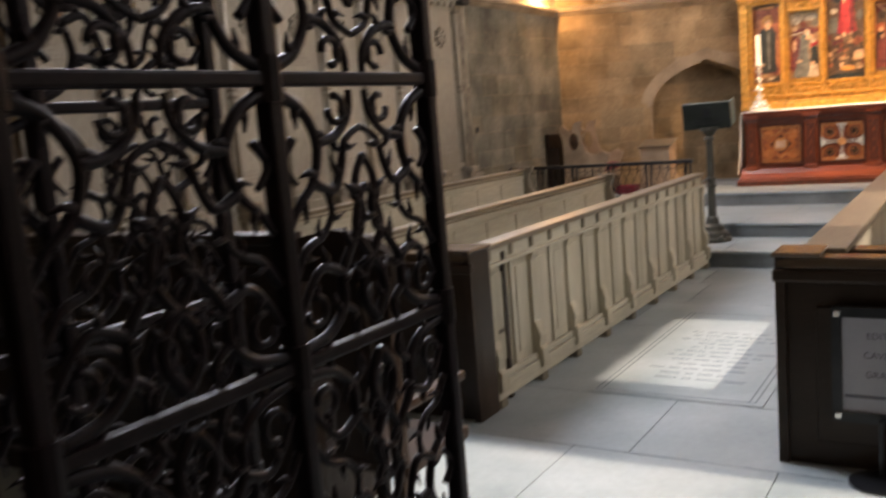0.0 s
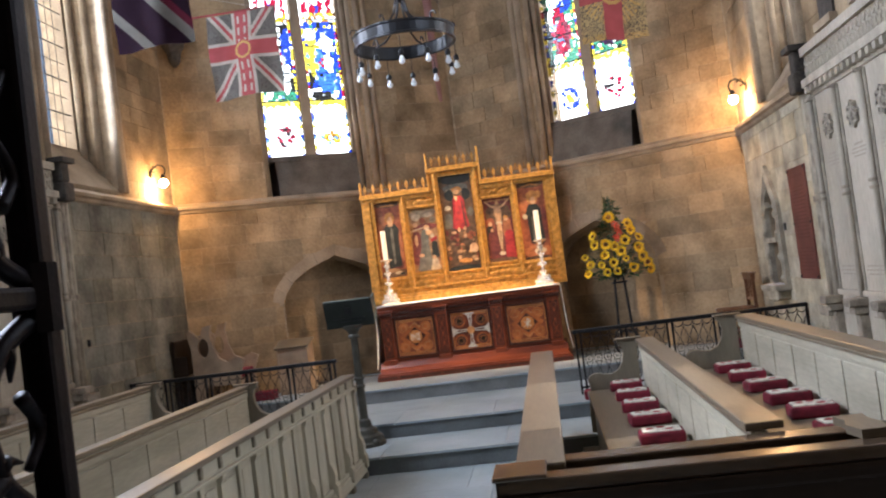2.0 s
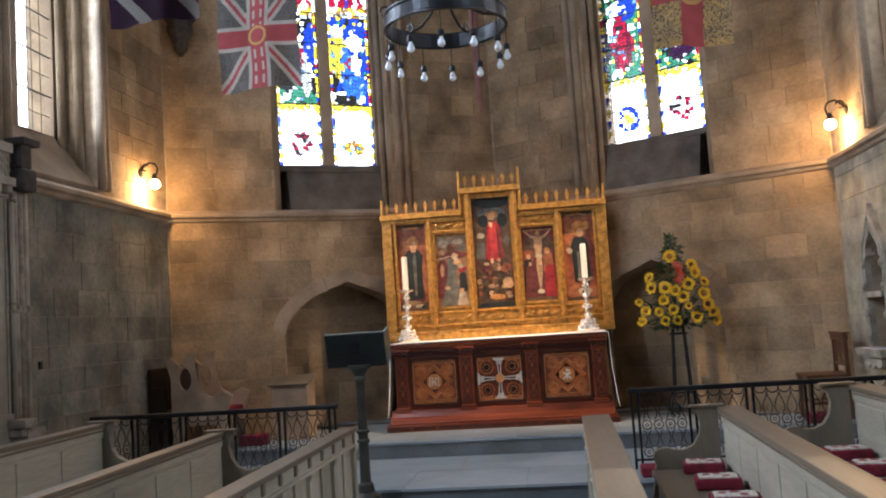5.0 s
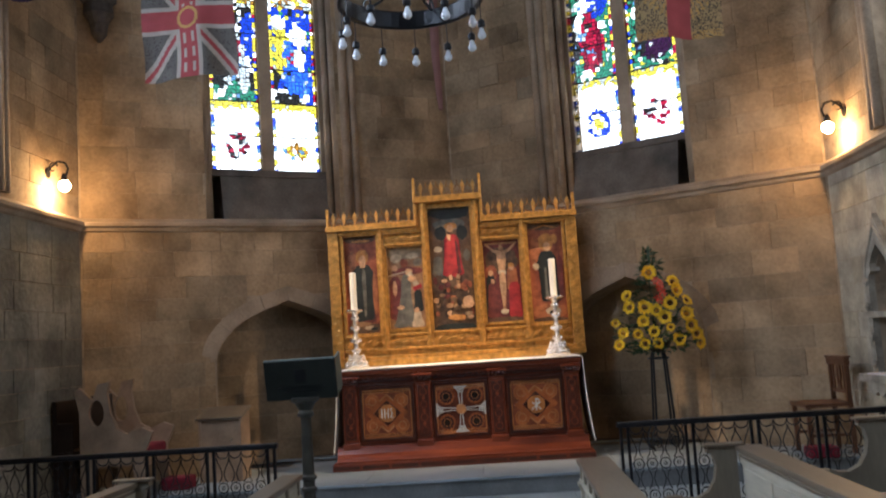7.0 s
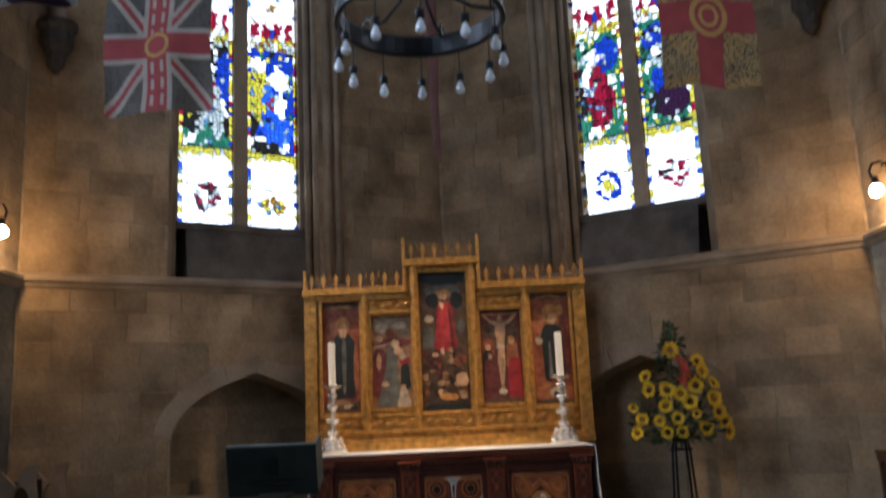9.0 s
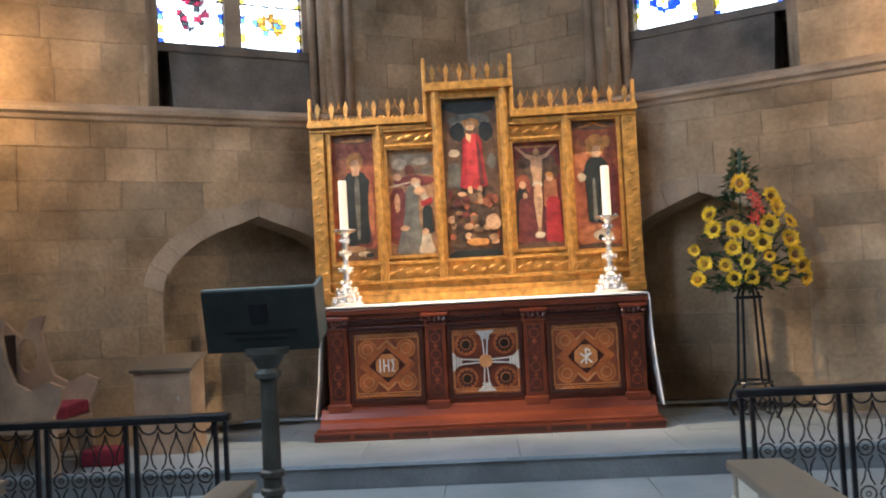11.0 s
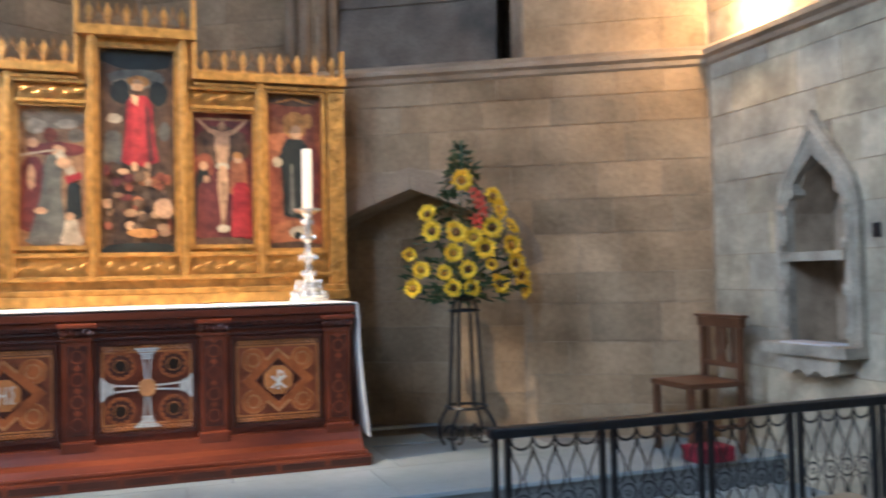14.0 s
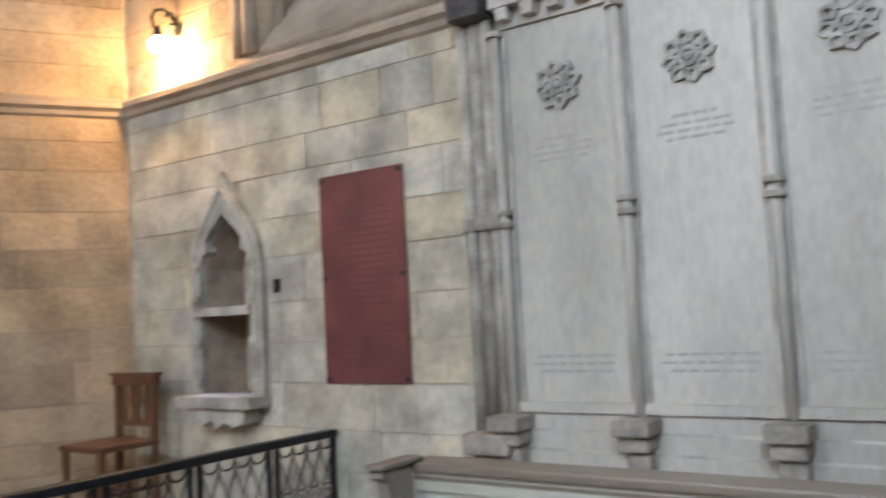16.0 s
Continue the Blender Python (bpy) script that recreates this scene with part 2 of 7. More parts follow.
# dark tone for the sills and recess slots under the apse windows
DARK_RECESS = material("dark recess stone", (0.13, 0.105, 0.08), 0.85, vary=0.3, scale=3, fine=40, bump=0.4)

GLASS = {
    "clear": stained("clear quarry glass", (0.96, 0.98, 1.0), 0.06),
    "milk": stained("pale glass", (0.34, 0.38, 0.38), 0.4),
    "yellow": stained("yellow glass", (0.46, 0.40, 0.04)),
    "amber": stained("amber glass", (0.22, 0.11, 0.015)),
    "blue": stained("blue glass", (0.010, 0.035, 0.33)),
    "sky": stained("light blue glass", (0.08, 0.17, 0.30)),
    "green": stained("green glass", (0.022, 0.14, 0.085)),
    "red": stained("ruby glass", (0.22, 0.006, 0.026)),
    "azure": stained("bright blue glass", (0.022, 0.09, 0.62)),
    "ruby": stained("deep ruby glass", (0.09, 0.003, 0.014)),
    "purple": stained("purple glass", (0.022, 0.006, 0.026)),
    "dark": stained("painted dark glass", (0.012, 0.012, 0.012)),
}

# matt surfaces with little gloss
for dull in (GATE_IRON, DARK_OAK, GREEN_CLOTH, STONE, STONE_GREY, STONE_PALE, JOINT):
    dull.node_tree.nodes["Principled BSDF"].inputs["Specular IOR Level"].default_value = 0.18

# ---- tools ----


def box(bm, x0, x1, y0, y1, z0, z1, bevel=0.0):
    g = bmesh.ops.create_cube(bm, size=1, matrix=Matrix.Translation(((x0 + x1) / 2, (y0 + y1) / 2, (z0 + z1) / 2)) @ Matrix.Diagonal((abs(x1 - x0), abs(y1 - y0), abs(z1 - z0), 1)))
    if bevel:
        edges = {e for v in g["verts"] for e in v.link_edges}
        bmesh.ops.bevel(bm, geom=list(edges), offset=bevel, segments=2, affect="EDGES", profile=0.6)
    return bm


def boxed(*a, **k):
    return box(bmesh.new(), *a, **k)


def plate(outline, holes=(), thick=0.02, m=None, bm=None):
    """A flat piece with holes in u, v, with its back at n = 0 and its face at n = thick."""
    from mathutils.geometry import tessellate_polygon
    given = bm is not None
    bm = bm if given else bmesh.new()
    loops = [list(outline), *[list(h) for h in holes]]
    flat = [p for lp in loops for p in lp]
    tris = tessellate_polygon([[Vector((x, y, 0)) for x, y in lp] for lp in loops])
    m = m or Matrix()
    back = [bm.verts.new(m @ Vector((x, y, 0))) for x, y in flat]
    face = [bm.verts.new(m @ Vector((x, y, thick))) for x, y in flat]
    for a, b, c in tris:
        for vs in ((face[a], face[b], face[c]), (back[c], back[b], back[a])):
            try:
                bm.faces.new(vs)
            except ValueError:
                pass
    k = 0
    for lp in loops:
        for i in range(len(lp)):
            a, b = k + i, k + (i + 1) % len(lp)
            bm.faces.new((back[a], back[b], face[b], face[a]))
        k += len(lp)
    if not given:
        bmesh.ops.recalc_face_normals(bm, faces=bm.faces[:])
    return bm


def tube(points, r, seg=6, bm=None, closed=False, taper=None):
    """A round bar along a line of points."""
    bm = bm if bm is not None else bmesh.new()
    pts = [Vector(p) for p in points]
    n = len(pts)
    rings, up = [], None
    for i, p in enumerate(pts):
        a = pts[(i - 1) % n] if closed or i else p
        b = pts[(i + 1) % n] if closed or i < n - 1 else p
        d = (b - a).normalized()
        if up is None:
            up = d.orthogonal().normalized()
        up = (up - up.dot(d) * d).normalized()
        side = d.cross(up)
        rr = r * (taper(i / max(1, n - 1)) if taper else 1)
        rings.append([bm.verts.new(p + rr * (math.cos(q) * up + math.sin(q) * side)) for q in (2 * math.pi * k / seg for k in range(seg))])
    for i in range(n if closed else n - 1):
        a, b = rings[i], rings[(i + 1) % n]
        for k in range(seg):
            bm.faces.new((a[k], a[(k + 1) % seg], b[(k + 1) % seg], b[k]))
    if not closed:
        bm.faces.new(rings[0][::-1])
        bm.faces.new(rings[-1])
    return bm


def lathe(profile, at=(0, 0, 0), seg=20, bm=None, capped=True):
    """A turned piece: (radius, height) pairs about a vertical axis."""
    bm = bm or bmesh.new()
    rings = [[bm.verts.new((at[0] + r * math.cos(q), at[1] + r * math.sin(q), at[2] + z)) for q in (2 * math.pi * k / seg for k in range(seg))] for r, z in profile]
    for a, b in zip(rings, rings[1:]):
        for k in range(seg):
            bm.faces.new((a[k], a[(k + 1) % seg], b[(k + 1) % seg], b[k]))
    if capped:
        bm.faces.new(rings[0][::-1])
        bm.faces.new(rings[-1])
    bmesh.ops.recalc_face_normals(bm, faces=bm.faces[:])
    return bm


def mesh_of(name, bm, mat, smooth=False):
    me = bpy.data.meshes.new(name)
    bm.to_mesh(me)
    bm.free()
    for mm in mat if isinstance(mat, (list, tuple)) else [mat]:
        me.materials.append(mm)
    if smooth:
        me.polygons.foreach_set("use_smooth", [True] * len(me.polygons))
    return me


def part(name, bm, mat, parent=None, label="", smooth=False):
    ob = new(name, mesh_of(name, bm, mat, smooth))
    if parent:
        ob.parent = parent
        ob.matrix_parent_inverse = world_of(parent).inverted()
    return tagged(ob, label)


def world_of(ob):
    m = ob.matrix_basis.copy()
    if ob.parent:
        m = world_of(ob.parent) @ ob.matrix_parent_inverse @ m
    return m


def thing(name, at, label, category, group="", kind=""):
    ob = new(name)
    ob.empty_display_size = 0.1
    ob.matrix_basis = Matrix.Translation(at)
    return tagged(ob, label, category, group, kind)


def structure(name, bm, mat, label="", category=""):
    return tagged(part(name, bm, mat), label, category, kind="structure")


def wall_frame(x, y, degrees):
    """u along the wall, v up, n into the room."""
    a = radians(degrees)
    u, n = Vector((math.cos(a), math.sin(a), 0)), Vector((math.sin(a), -math.cos(a), 0))
    m = Matrix.Identity(4)
    for i in range(3):
        m[i][0], m[i][1], m[i][2], m[i][3] = u[i], (0, 0, 1)[i], n[i], (x, y, 0)[i]
    return m


def rect(u0, u1, v0, v1):
    return [(u0, v0), (u1, v0), (u1, v1), (u0, v1)]


def arc(cx, cy, r, a0, a1, n):
    return [(cx + r * math.cos(radians(a0 + (a1 - a0) * i / n)), cy + r * math.sin(radians(a0 + (a1 - a0) * i / n))) for i in range(n + 1)]


def pointed(u0, u1, v0, spring, apex, n=8):
    """The outline of an opening with a pointed or four-centred head, counter-clockwise from the lower left."""
    mid, half, rise = (u0 + u1) / 2, (u1 - u0) / 2, apex - spring
    pts = [(u0, v0), (u1, v0)]
    for i in range(n + 1):
        q = i / n
        pts.append((mid + half * (1 - q), spring + rise * (0.78 * math.sin(q * math.pi / 2) ** 0.85 + 0.22 * q)))
    for i in range(1, n + 1):
        q = 1 - i / n
        pts.append((mid - half * (1 - q), spring + rise * (0.78 * math.sin(q * math.pi / 2) ** 0.85 + 0.22 * q)))
    return pts


def four_centred(u0, u1, v0, spring, apex, n=15):
    """The outline of an opening with full shoulders and flat slopes to a blunt point."""
    mid, half, rise = (u0 + u1) / 2, (u1 - u0) / 2, apex - spring
    side = [(half * (1 - q), spring + rise * (0.50 * math.sqrt(1 - (1 - min(q / 0.6, 1)) ** 2) + 0.50 * q)) for q in ((i / n) ** 1.8 for i in range(n + 1))]
    return [(u0, v0), (u1, v0)] + [(mid + x, v) for x, v in side] + [(mid - x, v) for x, v in side[-2::-1]]


# ---- the large structure ----
XL, XR, YC, YA = -3.86, 3.86, 12.75, 14.98
CEIL = 9.6
FACET = math.hypot(3.86, YA - YC)
ML = wall_frame(XL, YC, 30)
MR = wall_frame(0, YA, -30)
MWL = wall_frame(XL, -1.6, 90)
MWR = wall_frame(XR, YC, -90)
STEP_1, STEP_2, STEP_3 = 9.43, 10.38, 12.08
T = 0.75


def walled(name, m, length, holes, label):
    return structure(name, plate(rect(-0.0, length, -0.02, CEIL), holes, T, m @ Matrix.Translation((0, 0, -T))), JOINT, label, "wall")


# openings in wall coordinates; the facets mirror each other about the apse's corner
def window_hole(c):
    return pointed(c - 0.80, c + 0.80, 3.30, 7.5, 8.7)


CL, CR = FACET - 2.33, 2.33
AL, AR = 2.23, FACET - 2.23
arch_l, arch_r = four_centred(1.38, 3.06, 0.48, 1.72, 2.35), four_centred(1.40, 3.08, 0.48, 1.72, 2.35)
wall_nl = walled("wall_apse_1", ML, FACET, [window_hole(CL), arch_l], "coursed sandstone apse wall with window and arched recess")
wall_nr = walled("wall_apse_2", MR, FACET, [window_hole(CR), arch_r], "coursed sandstone apse wall with window and arched recess")
LEN = YC + 1.6
side_hole_l = pointed(9.72 + 1.6, 11.18 + 1.6, 3.34, 7.4, 8.5)
side_hole_b = pointed(4.92 + 1.6, 6.32 + 1.6, 3.52, 7.4, 8.5)
NICHE = pointed(YC - 11.95, YC - 11.49, 1.22, 2.02, 2.36)
SOUTH = [rect(YC - 7.28, YC - 5.55, 3.9, 7.9), rect(YC - 4.35, YC - 2.6, 3.9, 8.4), rect(YC - 9.0, YC - 8.3, 5.2, 7.9)]
side_hole_r = pointed(YC - 11.38, YC - 9.92, 3.34, 7.4, 8.5)
wall_w = walled("wall_side_1", MWL, LEN, [side_hole_l, side_hole_b], "sandstone side wall with tall window and memorial panels")
wall_e = walled("wall_side_2", MWR, LEN, [side_hole_r, NICHE, *SOUTH], "sandstone side wall with canopied niche and tall windows")
# unseen wall added to close the near end and keep the light in
structure("wall_back", boxed(XL - T, XR + T, -2.3, -1.6, -0.02, CEIL), DRESSED, "unseen plain stone wall added behind the chancel gates", "wall")
# unseen ceiling, its dark colour chosen to cut bounced light on the upper walls
structure("ceiling", boxed(XL - T, XR + T, -2.3, YA + 1, CEIL, CEIL + 0.3), CEILING_DARK, "unseen dark ceiling high above the chancel", "ceiling")
# backs of the arched recesses and of the niche
RECESS = {}
for m, hole, nm in ((ML, arch_l, "recess_1"), (MR, arch_r, "recess_2")):
    RECESS[nm] = structure(nm, plate(rect(1.2, 3.26, 0.4, 2.6), (), 0.06, m @ Matrix.Translation((0, 0, -0.52))), JOINT, "shadowed stone back of the arched recess", "wall recess")
structure("niche_back", plate(rect(YC - 12.1, YC - 11.34, 1.0, 2.6), (), 0.05, MWR @ Matrix.Translation((0, 0, -0.36))), DRESSED, "stone back of the canopied niche", "wall recess")

# floors and steps
structure("ground", boxed(XL - 3, XR + 3, -4, YA + 3, -0.4, -0.03), RISER, "solid base under the chancel paving", "ground")
floor = structure("floor", boxed(XL, XR, -1.6, STEP_1, -0.03, -0.012), RISER, "blue-grey stone paving in large slabs", "floor")
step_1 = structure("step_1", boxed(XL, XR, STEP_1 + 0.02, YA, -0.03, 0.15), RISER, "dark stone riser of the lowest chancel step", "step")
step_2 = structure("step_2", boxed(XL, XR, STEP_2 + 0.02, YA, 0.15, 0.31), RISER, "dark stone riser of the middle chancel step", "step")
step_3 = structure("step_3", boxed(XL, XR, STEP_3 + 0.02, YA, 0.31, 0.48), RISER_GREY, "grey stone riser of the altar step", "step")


def clip_apse(x0, x1, y1):
    """How far a slab may reach towards the apse walls."""
    return min(y1, YA - max(abs(x0), abs(x1)) * (YA - YC) / 3.86 - 0.0) if y1 > YC else y1


slab_meshes = {}


def paving(parent, y0, y1, z, rows, seed, cols=(0.9, 1.3), top=SLATE, nose=0.0):
    rnd = random.Random(seed)
    dy = (y1 - y0) / rows
    for r in range(rows):
        x = XL - rnd.uniform(0, 0.6)
        while x < XR:
            w = rnd.uniform(*cols)
            a, b = max(x, XL), min(x + w, XR)
            if b - a > 0.05:
                ya, yb = y0 + r * dy, y0 + (r + 1) * dy
                key = "slab"
                if key not in slab_meshes:
                    slab_meshes[key] = mesh_of("slab", boxed(-0.5, 0.5, -0.5, 0.5, -0.5, 0.5, 0.004), top)
                ob = new("slab", slab_meshes[key])
                yb2 = yb if yb < YC else max(ya + 0.05, clip_apse(a, b, yb))
                ob.matrix_basis = Matrix.Translation(((a + b) / 2, (ya + yb2) / 2, z - 0.012 + rnd.uniform(-0.0006, 0.0006))) @ Matrix.Diagonal((b - a - 0.006, yb2 - ya - 0.006, 0.024, 1))
                ob.parent = parent
            x += w


def string_course(name, m, length, u0=0.0):
    prof = [(0, 3.14), (0.035, 3.16), (0.05, 3.19), (0.085, 3.21), (0.09, 3.245), (0.0, 3.30)]
    bm = bmesh.new()
    ends = [[bm.verts.new(m @ Vector((u, v, n - 0.0))) for n, v in prof] for u in (u0, length)]
    for k in range(len(prof)):
        j = (k + 1) % len(prof)
        bm.faces.new((ends[0][k], ends[0][j], ends[1][j], ends[1][k]))
    bm.faces.new(ends[0])
    bm.faces.new(ends[1][::-1])
    bmesh.ops.recalc_face_normals(bm, faces=bm.faces[:])
    structure(name, bm, DRESSED, "moulded stone string course running round the walls", "moulding")


string_course("trim_1", ML, FACET)
string_course("trim_2", MR, FACET)
string_course("trim_3", MWL, LEN, 9.75 + 1.6)
string_course("trim_4", MWR, YC - 9.75)

# ---- windows ----


def opening_lamp(name, m, u0, u1, v0, v1, n, watts, color=(0.74, 0.88, 1.08), down=0.0):
    """Area lamp set in an opening, standing in for the sky's light."""
    c = m @ Vector(((u0 + u1) / 2, (v0 + v1) / 2, n))
    d = (m.to_3x3() @ Vector((0, 0, 1)))
    ob = lamp(name, "AREA", look(c, c + d - Vector((0, 0, down))), watts, color)
    ob.data.shape, ob.data.size, ob.data.size_y = "RECTANGLE", u1 - u0, v1 - v0
    return ob


def sky_backdrop(name, m, u0, u1, v0, v1, n):
    bm = plate(rect(u0, u1, v0, v1), (), 0.02, m @ Matrix.Translation((0, 0, n)))
    structure(name, bm, SKY_CARD, "bright overcast sky beyond the window", "backdrop")


SKY_CARD = glowing("overcast sky", (0.90, 0.96, 1.0), SKY_GLOW)


def light_shape(u0, u1, v0, v1):
    """A window light with a cusped head."""
    w, c = u1 - u0, (u0 + u1) / 2
    s = v1 - 0.40
    return [(u0, v0), (u1, v0), (u1, s - 0.05), (u1 - 0.02, s), (u1 - 0.14 * w, s + 0.05), (u1 - 0.24 * w, s + 0.04), (u1 - 0.27 * w, s + 0.10), (c + 0.19 * w, s + 0.22), (c + 0.15 * w, s + 0.31), (c, v1),
            (c - 0.15 * w, s + 0.31), (c - 0.19 * w, s + 0.22), (u0 + 0.27 * w, s + 0.10), (u0 + 0.24 * w, s + 0.04), (u0 + 0.14 * w, s + 0.05), (u0 + 0.02, s), (u0, s - 0.05)]


GLASS_NAMES = list(GLASS)


# each light's figure: colour, centre across, centre up, half width, half height, the later over the earlier
FIGURES = {
    "bishop": ("dark", [("green", .5, 4.85, .5, .12), ("blue", .82, 5.55, .14, .34), ("milk", .46, 5.30, .27, .42), ("dark", .30, 5.20, .07, .30), ("clear", .50, 5.66, .13, .08), ("red", .60, 5.40, .06, .16), ("milk", .72, 5.05, .10, .20), ("green", .50, 4.90, .16, .13), ("clear", .22, 4.86, .08, .07), ("clear", .80, 5.24, .06, .08)]),
    "mother": ("blue", [("yellow", .24, 5.45, .15, .30), ("clear", .26, 5.78, .13, .09), ("clear", .63, 5.64, .19, .11), ("azure", .58, 5.08, .30, .28), ("azure", .42, 5.42, .12, .15), ("clear", .70, 5.33, .13, .14), ("red", .50, 5.34, .08, .06), ("dark", .45, 4.83, .36, .07), ("clear", .30, 4.92, .10, .04), ("clear", .74, 4.85, .07, .07), ("dark", .12, 5.08, .08, .12)]),
    "martyr": ("green", [("blue", .66, 5.72, .26, .20), ("dark", .16, 5.30, .10, .34), ("clear", .38, 5.68, .14, .14), ("clear", .24, 5.44, .10, .16), ("red", .50, 5.20, .27, .32), ("red", .44, 5.48, .12, .14), ("ruby", .66, 5.20, .08, .24), ("ruby", .34, 5.08, .05, .20), ("clear", .78, 5.42, .10, .06), ("clear", .34, 4.86, .14, .05)]),
    "monk": ("green", [("blue", .50, 5.76, .40, .20), ("milk", .42, 5.56, .20, .13), ("blue", .42, 5.28, .22, .14), ("purple", .56, 5.02, .36, .17), ("dark", .30, 5.04, .08, .10), ("milk", .66, 5.32, .12, .10), ("clear", .40, 5.60, .08, .06), ("clear", .16, 5.45, .06, .08)]),
}


def glass_colour(x, v, scheme, rnd):
    """The colour of a piece at x across and v up one light."""
    edge = x < 0.075 or x > 0.925
    if v < 4.68:
        if edge:
            return ("blue", "clear", "yellow", "clear", "sky")[int(v / 0.06) % 5]
        a, q = (x - 0.5) / 0.26, (v - 4.22) / 0.15
        d = math.hypot(a, q)
        if scheme == "martyr":
            return ("yellow" if d < 0.45 else "clear" if d < 0.68 else "blue" if d < 1.05 and rnd.random() < 0.85 else "clear")
        if scheme == "mother":
            return "clear" if d > 1 or q > 0.5 - 0.6 * abs(a) else rnd.choice(("yellow", "yellow", "sky", "amber", "clear"))
        return "clear" if d > 1 or d < 0.35 else rnd.choice(("ruby", "red", "clear", "clear", "dark", "milk"))
    if v < 4.76:
        return "yellow" if rnd.random() < 0.8 else "milk"
    if v < 5.98:
        if edge:
            return rnd.choice(("yellow", "yellow", "yellow", "clear", "red", "blue"))
        ground, shapes = FIGURES[scheme]
        col = ground if rnd.random() < 0.62 else rnd.choice(("milk", "clear", "dark", "green", "yellow"))
        for s, cx, cv, rx, rv in shapes:
            if ((x - cx) / rx) ** 2 + ((v - cv) / rv) ** 2 < 1:
                col = s if rnd.random() < 0.86 else rnd.choice(("dark", "milk", "sky"))
        return col
    if v < 6.14:
        return rnd.choice(("yellow", "yellow", "milk", "clear", "clear", "amber"))
    if v < 6.36:
        k = int(x * 9)
        if k == 4:
            return "blue" if v < 6.28 else "clear"
        return "red" if k % 2 and v < 6.33 else "clear"
    if edge:
        return ("clear", "blue", "clear", "sky", "clear")[int(v / 0.055) % 5]
    for cx in (0.36, 0.64):
        if ((x - cx) / 0.075) ** 2 + ((v - 6.74) / 0.12) ** 2 < 1:
            return "sky"
    return "amber" if math.hypot((x - 0.5) / 0.10, (v - 6.50) / 0.04) < 1 else "clear"


def glass_seeds(u0, u1, scheme, seed):
    """Scattered centres of the leaded pieces of one light, each with its colour."""
    rnd = random.Random(seed)
    w, out, v = u1 - u0, [], 3.94
    while v < 7.58:
        for k in range(13):
            x = (k + 0.5) / 13
            if 0 < k < 12:
                x += rnd.uniform(-0.028, 0.028)
            q = v + rnd.uniform(-0.014, 0.014)
            out.append((u0 + w * x, q, glass_colour(x, q, scheme, rnd), 1.0))
        v += 0.047
    return out


def glazing(parent, m, u0, u1, v0, v1, depth, cols, row_h, seeds, seed, jitter=0.006):
    """Small panes taking the colour of the nearest centre, with lead where the pieces meet."""
    rnd = random.Random(seed)
    rows = int((v1 - v0) / row_h)
    pts, key = {}, {}
    for i in range(cols + 1):
        for j in range(rows + 1):
            k = 0 if i in (0, cols) or j in (0, rows) else jitter
            pts[i, j] = Vector((u0 + (u1 - u0) * i / cols + rnd.uniform(-k, k), v0 + (v1 - v0) * j / rows + rnd.uniform(-k, k), depth))
    arr = np.array([(s[0], s[1]) for s in seeds]) if seeds else None
    bm = bmesh.new()
    for i in range(cols):
        for j in range(rows):
            if seeds:
                c = np.array((u0 + (u1 - u0) * (i + 0.5) / cols, v0 + (v1 - v0) * (j + 0.5) / rows))
                n = int(((arr - c) ** 2).sum(1).argmin())
                col, key[i, j] = seeds[n][2], n
            else:
                col, key[i, j] = "clear", (i, j)
            f = bm.faces.new([bm.verts.new(m @ pts[q]) for q in ((i, j), (i + 1, j), (i + 1, j + 1), (i, j + 1))])
            f.material_index = GLASS_NAMES.index(col)
    panes = part("pane", bm, [GLASS[k] for k in GLASS_NAMES], parent, "small leaded pieces of coloured glass")
    tagged(panes, kind="stuff")
    lead = bmesh.new()

    def plain(a, b):
        return seeds and a is not None and b is not None and seeds[a][2] == seeds[b][2] == "clear" and (a + b) % 3
    up = Vector((0, 0, 0.003))
    for i in range(cols):
        for j in range(rows):
            if i + 1 < cols and key[i, j] != key[i + 1, j] and not plain(key[i, j], key[i + 1, j]):
                tube([m @ (pts[i + 1, j] + up), m @ (pts[i + 1, j + 1] + up)], 0.0052, 3, lead)
            if j + 1 < rows and key[i, j] != key[i, j + 1] and not plain(key[i, j], key[i, j + 1]):
                tube([m @ (pts[i, j + 1] + up), m @ (pts[i + 1, j + 1] + up)], 0.0052, 3, lead)
    tagged(part("lead_came", lead, LEAD, parent, "dark lead strips between the panes"), kind="stuff")
    v = v0 + 0.42
    while v < v1 - 0.2:
        part("saddle_bar", tube([m @ Vector((u0, v, depth + 0.02)), m @ Vector((u1, v, depth + 0.02))], 0.008, 6), IRON, parent)
        v += 0.42


SCHEMES = ["bishop", "mother", "martyr", "monk"]


